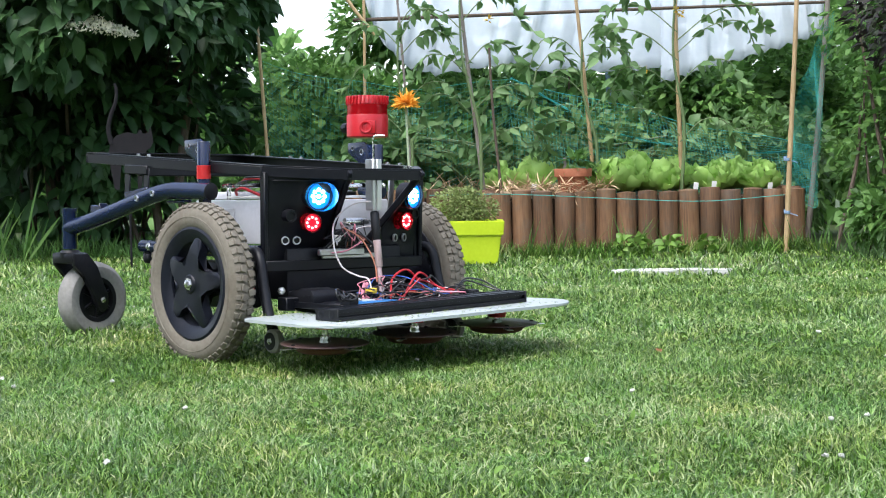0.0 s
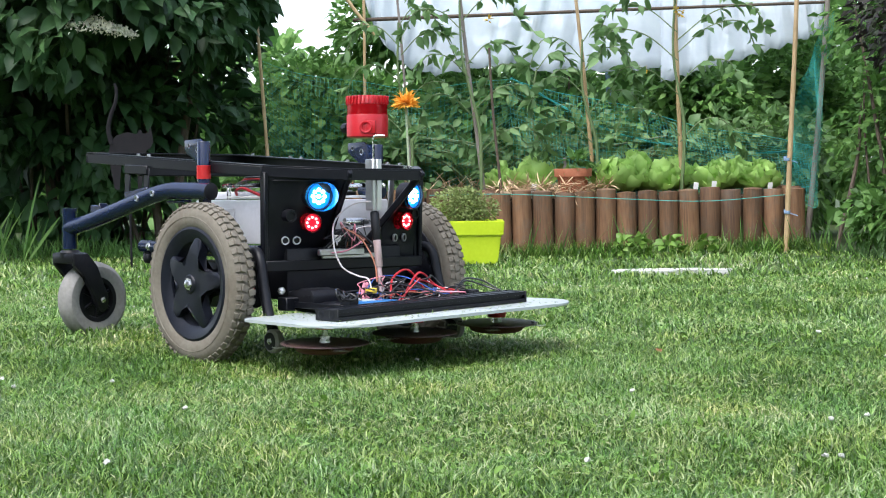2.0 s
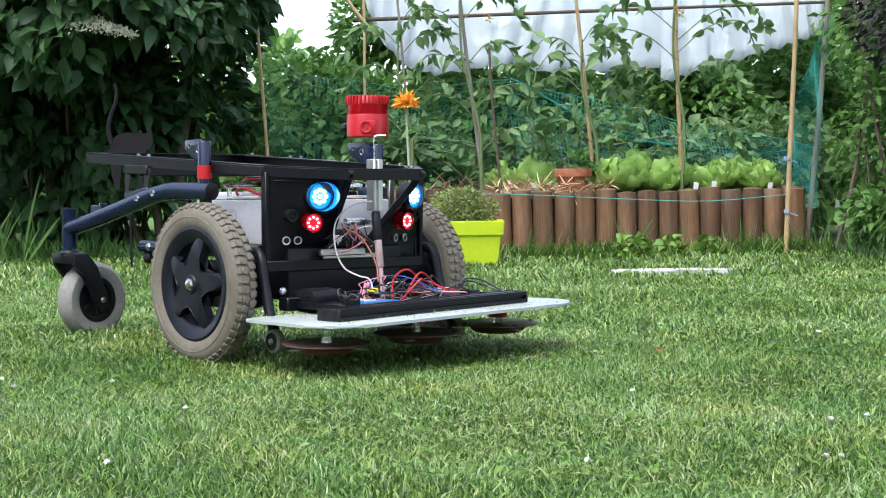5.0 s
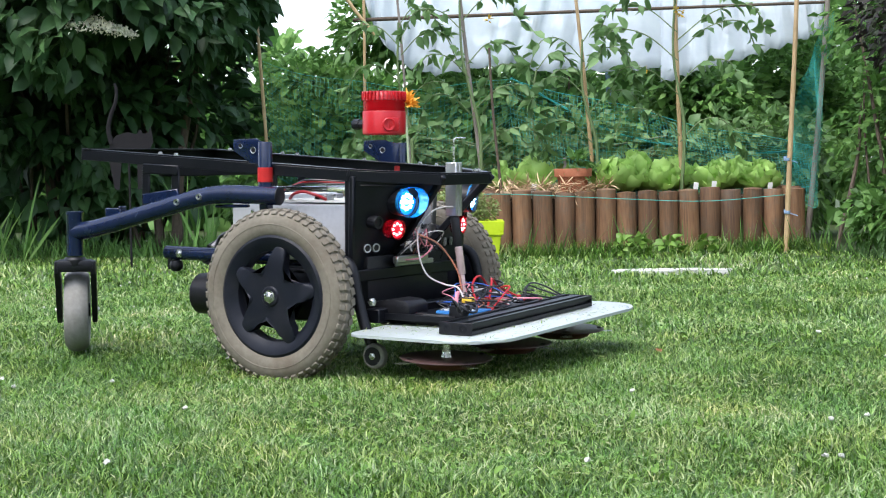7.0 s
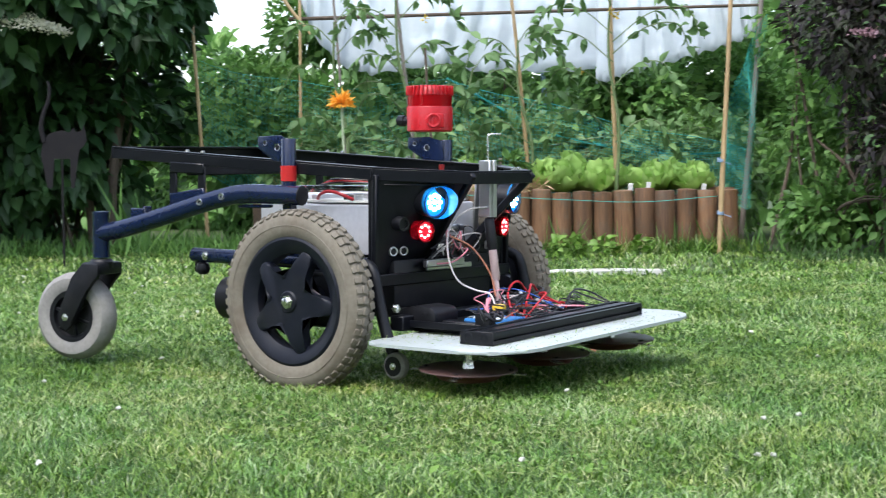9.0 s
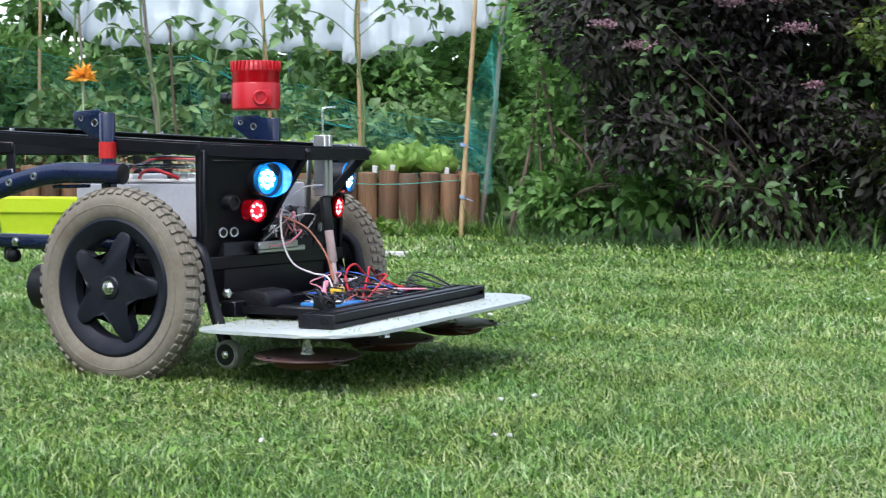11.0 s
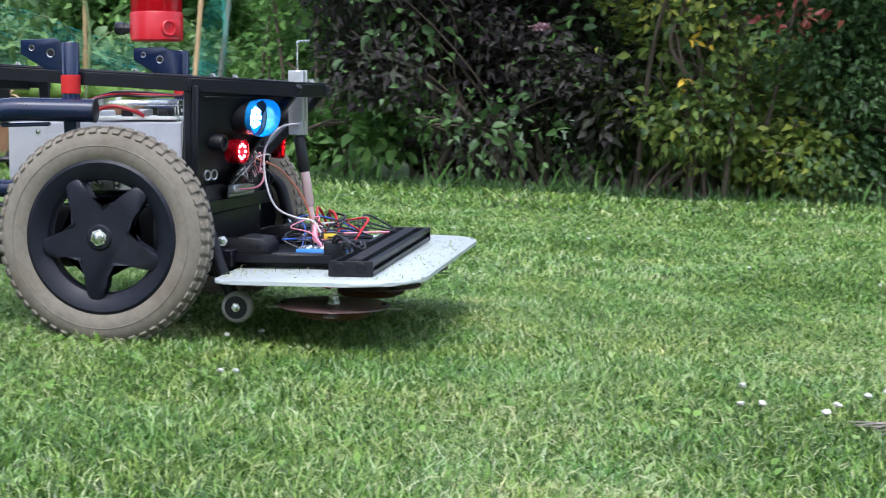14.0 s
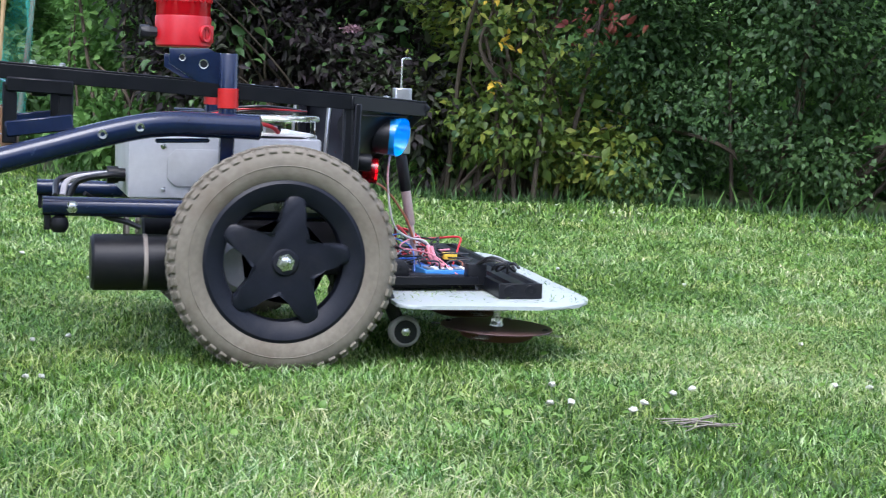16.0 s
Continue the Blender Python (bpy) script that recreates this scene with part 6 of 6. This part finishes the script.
# the lumps from z 1.7 up are unseen, added to shade the elder
elder = shrub("elder_bush", "large dark green elder bush with one cream umbel", (-1.75, 8.4, 0), [(2600, (-1.75, 8.42, 0.72), (0.74, 0.5, 0.62)), (2100, (-1.6, 7.85, 1.25), (0.62, 0.6, 0.4)), (1500, (-2.1, 8.0, 1.2), (0.5, 0.6, 0.6)), (300, (-1.02, 8.2, 1.25), (0.22, 0.3, 0.24)), (1200, (-1.75, 8.5, 0.9), (0.7, 0.5, 0.9)), (420, (-1.8, 8.2, 2.25), (0.85, 0.6, 0.5)), (900, (-2.6, 7.5, 1.7), (0.6, 0.7, 1.0))], M["elder"], (0.115, 0.070), 18, 3, "bush", droop=0.35, level=0.9, gaps=1.6)
bm = bmesh.new()
for a, b, c, r in (((-1.30, 8.2, -0.02), (-1.26, 8.15, 0.45), (-1.12, 8.15, 1.2), 0.032), ((-1.38, 8.25, -0.02), (-1.42, 8.2, 0.5), (-1.5, 8.2, 1.3), 0.026), ((-1.9, 8.3, -0.02), (-1.95, 8.25, 0.6), (-2.1, 8.2, 1.5), 0.03)):
    line = spline([Vector(p) - Vector((-1.75, 8.4, 0)) for p in (a, b, c)], 6)
    tube(bm, line, [r * (1 - 0.05 * i) for i in range(len(line))], 9)
part("trunk", bm, M["bark"], elder, "brown elder trunks")
uc = Vector((-1.468, 7.350, 1.016)) - Vector((-1.75, 8.4, 0))
n = 900
a = rng.uniform(0, 2 * np.pi, n)
r = np.sqrt(rng.random(n))
up_ = np.stack([uc.x + 0.155 * r * np.cos(a), uc.y + 0.10 * r * np.sin(a), uc.z + 0.035 - 0.05 * r ** 2 + rng.normal(0, 0.008, n) - 0.02 * np.cos(a)], 1)
leaves("umbel", up_, unit(rng.normal(0, 1, (n, 3)) + np.array([0, -0.4, 1])), 0.014, 0.012, M["creambloom"], elder, "cream flower umbel", droop=0)

shrub("raspberry_hedge", "leafy green raspberry canes behind the bed", (0.6, 9.3, 0), [(3400, (-0.62, 9.2, 0.50), (0.6, 0.4, 0.46)), (3800, (0.3, 9.2, 0.55), (0.7, 0.4, 0.55)), (4000, (1.1, 9.2, 0.55), (0.7, 0.4, 0.5)), (3800, (1.9, 9.1, 0.6), (0.6, 0.4, 0.6)), (800, (-0.28, 9.3, 1.15), (0.28, 0.3, 0.30)), (800, (-0.75, 9.4, 0.85), (0.35, 0.3, 0.22)), (1700, (1.35, 8.75, 0.68), (0.6, 0.22, 0.30)), (1400, (0.45, 8.8, 0.66), (0.6, 0.22, 0.28))], M["bramble"], (0.060, 0.036), 56, 8, "hedge", bark="stem", gaps=1.7)
shrub("bean_plants", "low leafy green plants growing in the bed", (0.5, 8.5, 0.2), [(800, (-0.25, 8.4, 0.42), (0.35, 0.25, 0.22)), (760, (0.6, 8.35, 0.42), (0.4, 0.25, 0.24)), (700, (1.3, 8.3, 0.42), (0.3, 0.25, 0.24)), (430, (1.7, 8.3, 0.40), (0.2, 0.25, 0.3))], M["tomato"], (0.060, 0.040), 26, 9, "plants", bark="stem")
# bramble and purple elder each end with an unseen overhead lump, added for shade
shrub("bramble_bush", "bright green bramble bush by the netting", (2.0, 7.3, 0), [(1500, (2.22, 7.7, 0.55), (0.42, 0.4, 0.5)), (1100, (2.2, 7.7, 1.1), (0.45, 0.4, 0.5)), (520, (2.0, 7.2, 0.16), (0.24, 0.18, 0.15)), (400, (2.2, 6.75, 0.2), (0.25, 0.2, 0.22)), (900, (2.3, 7.8, 1.75), (0.6, 0.6, 0.4))], M["bramble"], (0.054, 0.034), 20, 10, "bush")
shrub("purple_elder", "dark purple-leaved elder shrub with faded pink blooms", (2.65, 6.75, 0), [(4600, (2.55, 6.75, 0.95), (0.62, 0.45, 0.60)), (3800, (2.75, 6.7, 0.50), (0.55, 0.42, 0.48)), (2200, (2.35, 6.75, 1.3), (0.45, 0.4, 0.35)), (2400, (3.05, 6.60, 1.05), (0.42, 0.4, 0.5)), (2700, (2.06, 6.72, 0.98), (0.40, 0.35, 0.42)), (700, (2.1, 6.5, 0.5), (0.25, 0.25, 0.2)), (1500, (3.02, 6.25, 0.40), (0.28, 0.24, 0.36)), (1800, (2.7, 6.35, 1.95), (0.9, 0.75, 0.5))], M["purple"], (0.052, 0.022), 34, 11)
pe = bpy.data.objects["purple_elder"]
for (x, y, z, s) in ((2.28, 6.30, 1.04, 0.07), (2.36, 6.32, 0.98, 0.05), (2.55, 6.28, 1.0, 0.06), (2.62, 6.28, 0.88, 0.06), (2.0, 6.36, 0.80, 0.05), (1.86, 6.36, 0.88, 0.045), (2.7, 6.28, 0.66, 0.035)):
    n = 130
    q = rng.normal(0, 1, (n, 3)) * np.array([s * 0.6, s * 0.4, s * 0.16]) + np.array([x, y, z]) - np.array([2.65, 6.75, 0])
    fl = leaves("bloom", q, unit(rng.normal(0, 1, (n, 3)) + np.array([0, -0.5, 1])), 0.016, 0.012, M["pinkbloom"], pe, "faded pink flower cluster", droop=0)
    tagged(fl, "faded pink flower cluster", kind="stuff")
shrub("green_shrub", "mixed green shrub growing through the purple elder", (2.6, 6.6, 0), [(200, (2.15, 6.45, 0.7), (0.4, 0.3, 0.5)), (170, (2.95, 6.4, 0.70), (0.35, 0.25, 0.6)), (150, (2.5, 6.32, 0.25), (0.5, 0.22, 0.25))], M["privet"], (0.044, 0.024), 8, 17)
shrub("green_shrub", "mixed green shrub between the purple elder and the hedge", (3.4, 5.95, 0), [(170, (3.2, 5.85, 0.55), (0.33, 0.25, 0.5)), (520, (3.62, 5.72, 0.85), (0.28, 0.25, 0.6)), (90, (3.12, 6.0, 1.1), (0.26, 0.3, 0.4))], M["privet"], (0.036, 0.022), 14, 18)
# its last two lumps hang over unseen, added to keep the foot dark
shrub("yellow_shrub", "yellow-green shrub with some red young leaves", (3.35, 6.15, 0), [(2600, (3.3, 6.1, 0.75), (0.45, 0.4, 0.75)), (1700, (3.45, 6.05, 1.25), (0.45, 0.4, 0.4)), (700, (3.2, 6.15, 0.35), (0.26, 0.3, 0.36)), (1200, (3.42, 5.9, 0.3), (0.32, 0.28, 0.32)), (900, (3.62, 5.72, 0.22), (0.25, 0.22, 0.24)), (1500, (3.4, 5.85, 1.95), (0.7, 0.6, 0.5)), (1200, (3.2, 5.4, 1.5), (0.6, 0.4, 0.35))], M["yellowgreen"], (0.044, 0.026), 34, 12, gaps=1.9)
ys = bpy.data.objects["yellow_shrub"]
for (x, y, z, cnt, mat) in ((3.27, 5.47, 0.69, 12, "redleaf"), (3.36, 5.45, 0.73, 13, "redleaf"), (3.43, 5.43, 0.66, 10, "redleaf"), (3.34, 5.46, 0.80, 12, "redleaf"), (3.0, 5.62, 0.45, 7, "yellowleaf"), (3.05, 5.62, 0.62, 8, "yellowleaf"), (2.98, 5.62, 0.80, 12, "yellowleaf"), (3.12, 5.58, 0.90, 10, "yellowleaf")):
    q = rng.normal(0, 1, (cnt, 3)) * np.array([0.05, 0.04, 0.035]) * (1.0 if mat == "redleaf" else 0.4) + np.array([x, y, z]) - np.array([3.35, 6.15, 0])
    leaves("red_shoot", q, unit(rng.normal(0, 1, (cnt, 3)) + np.array([0, -0.5, 0.4])), 0.042, 0.024, M[mat], ys, "red young shoots" if mat == "redleaf" else "yellowed leaves")["kind"] = "stuff"
# privet lumps from z 1.4 up: unseen overhang added to shade the lower hedge
shrub("privet_hedge", "dense dark green privet hedge with pale young sprigs", (4.3, 5.5, 0), [(5600, (3.88, 5.80, 0.72), (0.5, 0.42, 0.72)), (5200, (4.25, 5.35, 0.78), (0.5, 0.45, 0.72)), (1700, (3.80, 5.68, 0.24), (0.38, 0.26, 0.26)), (1500, (4.34, 5.30, 0.24), (0.36, 0.26, 0.26)), (1200, (4.85, 4.95, 0.24), (0.36, 0.26, 0.26)), (3600, (4.0, 5.55, 1.3), (0.6, 0.5, 0.45)), (3400, (4.7, 4.98, 0.80), (0.45, 0.42, 0.65)), (2600, (4.6, 4.85, 1.35), (0.5, 0.5, 0.45)), (1800, (5.2, 4.4, 0.9), (0.45, 0.45, 0.8)), (2400, (4.2, 5.05, 2.0), (0.95, 0.85, 0.45)), (1500, (4.75, 5.9, 0.9), (0.8, 0.4, 0.95)), (1500, (4.1, 4.8, 1.48), (0.8, 0.45, 0.36)), (1500, (4.25, 6.1, 0.35), (0.75, 0.35, 0.4)), (1500, (5.0, 4.0, 1.4), (0.5, 0.5, 0.4))], M["privet"], (0.030, 0.019), 20, 13, "hedge", gaps=1.8)

# trees beyond the garden; the closing hedge is unseen, added to darken reflections
shrub("far_hedge", "tall green trees and hedge beyond the garden", (3.0, 11.5, 0), [(1500, (-3.6, 11.8, 0.5), (1.4, 0.6, 0.9)), (1700, (-1.2, 11.8, 0.35), (1.4, 0.6, 0.75)), (1700, (1.0, 11.8, 0.6), (1.5, 0.6, 1.1)), (1700, (3.2, 11.2, 1.0), (1.5, 0.7, 1.6)), (1700, (5.0, 9.2, 1.0), (1.3, 0.9, 1.8)), (1700, (6.2, 7.0, 1.0), (1.2, 1.0, 1.8)), (1900, (5.2, 7.4, 0.9), (1.1, 0.7, 1.2)), (1300, (4.2, 7.9, 0.9), (0.9, 0.6, 1.2)), (1500, (6.8, 5.0, 1.0), (1.0, 1.2, 1.8))], M["bramble"], (0.17, 0.12), 20, 21, "trees")
shrub("far_hedge", "unseen hedge added behind the camera to block sky light", (0.0, -7.0, 0), [(1100, (-5.0, -7.5, 1.5), (3.6, 1.0, 3.0)), (1100, (1.0, -8.0, 1.5), (3.8, 1.0, 3.0)), (1100, (7.5, -5.0, 1.5), (2.2, 3.4, 3.0)), (1100, (-8.0, 1.0, 1.5), (1.4, 4.4, 3.0))], M["privet"], (0.42, 0.30), 12, 22, "hedge")


# ---- long grass, clover and daisies ----
def tufts(n, xs, ys_, tall_, name, label, material, wide=0.007):
    x, y = rng.uniform(*xs, n), rng.uniform(*ys_, n)
    if ys_[1] <= 1.0:
        y = hedge_foot(x) + y
    pos = np.stack([x, y, lie(x, y) - 0.005], 1)
    out = unit(np.stack([rng.normal(0, 0.35, n), rng.normal(-0.1, 0.35, n), np.full(n, 1.0)], 1)) * 2.5
    ob = leaves(name, pos, out, tall_, wide, material, None, droop=0.0, level=0.1)
    return tagged(ob, label, "grass", kind="stuff")


tufts(170, (-0.1, 1.7), (-0.02, 0.12), 0.17, "long_grass", "tall grass stems along the log edging", M["bramble"], 0.006)
tufts(3000, (-0.1, 1.65), (0.0, 0.14), 0.085, "long_grass", "long grass and weeds along the log edging", M["grass"])
tufts(2600, (1.6, 5.2), (-0.02, 0.4), 0.065, "long_grass", "long uncut grass at the foot of the shrubs", M["privet"], 0.008)
tufts(130, (1.6, 5.2), (0.05, 0.4), 0.13, "long_grass", "tall weeds at the foot of the shrubs", M["bramble"], 0.012)
tufts(3000, (-2.9, -0.3), (-0.8, 0.2), 0.11, "long_grass", "long uncut grass below the elder bush", M["bramble"], 0.010)
for xs in ((-2.2, -2.05), (-2.05, -1.85), (-1.2, -1.0)):
    tufts(13, xs, (-0.95, -0.6), 0.36, "grass_tuft", "tall arching grass tuft beside the elder bush", M["bramble"], 0.016)
for x0, z0 in ((0.86, 7.27), (0.78, 7.25), (0.98, 7.26), (1.14, 7.27)):
    d = unit(rng.normal(0, 1, (26, 3)) + np.array([0, -0.4, 0.8]))
    w_ = leaves("weed", d * 0.035 + np.array([x0, z0, 0.03]), d, 0.045, 0.035, M["clover"], None)
    tagged(w_, "broad-leaved green weed at the log edging", "weed", "weeds at the bed", "stuff")

n = 13000
r = np.sqrt(rng.uniform(2.0 ** 2, 6.5 ** 2, n))
az = np.radians(rng.uniform(-18, 44, n))
cl = np.stack([r * np.sin(az), r * np.cos(az)], 1)
patch = np.sin(cl[:, 0] * 4.1 + 1) * np.sin(cl[:, 1] * 3.3) + rng.normal(0, 0.4, n)
cl = cl[(patch > 0.1) & (cl[:, 1] < hedge_foot(cl[:, 0]))]
n = len(cl)
cp = np.concatenate([np.stack([cl[:, 0], cl[:, 1], lie(cl[:, 0], cl[:, 1]) + rng.uniform(0.006, 0.018, n)], 1)] * 3)
th = np.concatenate([np.arange(n) * 0 + k * 2.09 for k in range(3)]) + np.tile(rng.uniform(0, 6.28, n), 3)
c_ob = leaves("clover", cp, np.stack([np.cos(th), np.sin(th), np.full(3 * n, 0.25)], 1) * 2, 0.010, 0.008, M["clover"], None, droop=0, level=2.0, fold=0.1)
tagged(c_ob, "clover leaves mixed through the lawn", "clover", kind="stuff")


def daisy_mesh(r):
    bm = bmesh.new()
    lathe(bm, [(0, 0), (r * 0.7, 0.001), (r, 0.006 * r / 0.01), (r * 0.75, 0.010 * r / 0.01), (r * 0.3, 0.012 * r / 0.01), (0, 0.0115 * r / 0.01)], None, 9)
    for v in bm.verts:
        v.co += Vector((rng.normal(0, 0.14) * r, rng.normal(0, 0.14) * r, rng.normal(0, 0.12) * r))
    return bm


first = tagged(new("clover_flower"), "small white clover flower on the lawn", "flower", "white flowers on the lawn")
part("bloom", daisy_mesh(0.0058), M["petal"], first, "white bloom")
bm = bmesh.new()
tube(bm, spline([(0.006, 0, -0.045), (0.002, 0, -0.02), (0, 0, 0.002)], 3), 0.0012, 5)
part("flower_stem", bm, M["stem"], first, "thin stem")
blooms = [(1.255, 1.809, 0.024), (1.318, 1.855, 0.02), (1.142, 1.728, 0.022), (1.183, 1.768, 0.022), (1.091, 1.793, 0.022), (1.132, 1.911, 0.022), (1.06, 1.792, 0.022), (1.543, 1.832, 0.02), (1.584, 1.805, 0.02),
          (0.808, 3.622, 0.024), (0.556, 2.414, 0.022), (0.616, 2.44, 0.022), (0.481, 2.119, 0.02), (0.18, 2.118, 0.02)]
fr = random.Random(3)
while len(blooms) < 90:
    rr, aa = math.sqrt(fr.uniform(1.7 ** 2, 6.6 ** 2)), math.radians(fr.uniform(-17, 43))
    x, y = rr * math.sin(aa), rr * math.cos(aa)
    if y < float(hedge_foot(x)) and fr.random() < (0.9 if x < -0.4 else 0.35):
        blooms.append((x, y, fr.uniform(0.016, 0.028)))
first.matrix_world = pose(*blooms[0], 10, 15, 0)
small = copy_thing(first, pose(-0.9, 4.4, 0.02, 10, 10, 0))
for ob in list(small.children):
    bpy.data.objects.remove(ob)
part("bloom", daisy_mesh(0.0045), M["petal"], small, "white bloom")
for i, (x, y, z) in enumerate(blooms[1:]):
    copy_thing(first if i < 9 else small, pose(x, y, z, fr.uniform(-30, 30), fr.uniform(-30, 30), fr.uniform(0, 360)))
root = tagged(new("dry_root"), "bleached dry root stalks lying on the lawn", "root")
root.matrix_world = pose(1.190, 1.655, 0.018)
for k in range(7):
    a, b = rng.uniform(-0.35, 0.35), rng.uniform(-0.012, 0.012)
    line = [Vector(((q - 0.5) * 0.085, b * abs(2 * q - 1) * 3 + 0.010 * a * math.sin(5 * q + k), 0.003 + 0.004 * math.sin(3 * q + k))) for q in (0, 0.2, 0.4, 0.6, 0.8, 1.0)]
    bm = bmesh.new()
    tube(bm, line, [0.0007, 0.0011, 0.0013, 0.0013, 0.0010, 0.0006], 5)
    part("stalk", bm, M["greystick"], root)
bm = bmesh.new()
prism(bm, [(-0.014, -0.006), (0.0, -0.010), (0.014, -0.004), (0.016, 0.004), (0.002, 0.009), (-0.012, 0.006)], 0.002, pose(0.433, 3.354, 0.020, 20, 12, 30))
tagged(part("fallen_leaf", bm, M["terracotta"]), "small curled orange-brown fallen leaf on the lawn", "leaf")
for x, y in ((1.13, 2.02),):
    d = unit(rng.normal(0, 1, (9, 3)) * np.array([1, 1, 0.2]) + np.array([0, 0, 0.7])) * 2.5
    w_ = leaves("weed", np.tile(np.array([[x, y, 0.012]]), (9, 1)), d, 0.026, 0.010, M["clover"], None, droop=0)
    tagged(w_, "small bright green dandelion rosette in the lawn", "weed", "weeds in the lawn", "stuff")


# ---- movement ----
# seconds, turn of the caster fork about its post
FORK = [(0.0, -84), (4.2, -84), (5.4, -80), (6.0, -68), (6.5, -56), (7.0, -50), (7.5, -18), (8.0, 42), (8.2, 45), (8.7, 24), (9.5, 5), (10.5, 0), (12.5, 0), (14.0, 0), (16.0, 0)]
# seconds, roll of the near drive wheel
ROLLED = [(0.0, 11), (4.2, 11), (5.4, 15), (6.0, 33), (6.5, 57), (7.0, 82), (7.5, 99), (8.0, 126), (8.5, 147), (9.5, 187), (10.5, 220), (11.0, 233), (11.5, 252),
          (12.0, 278), (12.5, 300), (13.0, 323), (13.5, 360), (14.0, 403), (14.5, 445), (15.0, 491), (15.5, 541), (16.0, 586)]


def motions():
    """The robot's drive over the lawn, its wheels, its caster and its discs."""
    walk(robot, [(t, pose(x, y, AXLE + lift, tilt, -nose, heading) @ Matrix.Translation((0, 0, -AXLE))) for t, x, y, heading, nose, tilt, lift in DRIVE])
    turned_far = 20.0
    near = [(t, pose(0, -0.277, AXLE, 0, a, 0)) for t, a in ROLLED]
    far, castor = [], []
    last, spun = None, 0.0
    for t, x, y, heading, *_ in DRIVE:
        if last:
            way = math.radians((heading + last[2]) / 2)
            ahead = (x - last[0]) * math.cos(way) + (y - last[1]) * math.sin(way)
            turn = math.radians(heading - last[2])
            turned_far += math.degrees((ahead - turn * 0.272) / AXLE)
            spun += math.degrees((ahead + turn * 0.285) / 0.083)
        far.append((t, pose(0, 0.277, AXLE, 0, 0, 180) @ pose(0, 0, 0, 0, -turned_far, 0)))
        castor.append((t, pose(-0.058, 0, 0.108, 0, spun, 0)))
        last = (x, y, heading)
    walk(wheel_near, near)
    walk(wheel_far, far)
    walk(cwheel, castor)
    walk(caster, [(t, pose(-0.495, -0.285, 0, 0, 0, a)) for t, a in FORK])
    for k, (d, x, y) in enumerate(discs):
        rows = [(0.0, pose(x, y, 0.0690 + 0.034 * y, 1.4, 1.6) @ pose(0, 0, 0, 0, 0, 31 * k)), (1.0, pose(x, y, 0.0690 + 0.034 * y, 1.4, 1.6) @ pose(0, 0, 0, 0, 0, 31 * k))]
        rows += [(1.0 + 0.1 * i, pose(x, y, 0.0690 + 0.034 * y, 1.4, 1.6) @ pose(0, 0, 0, 0, 0, 31 * k + min(70 * i, 7.0 * i * i))) for i in range(1, 151)]
        walk(d, rows)


motions()
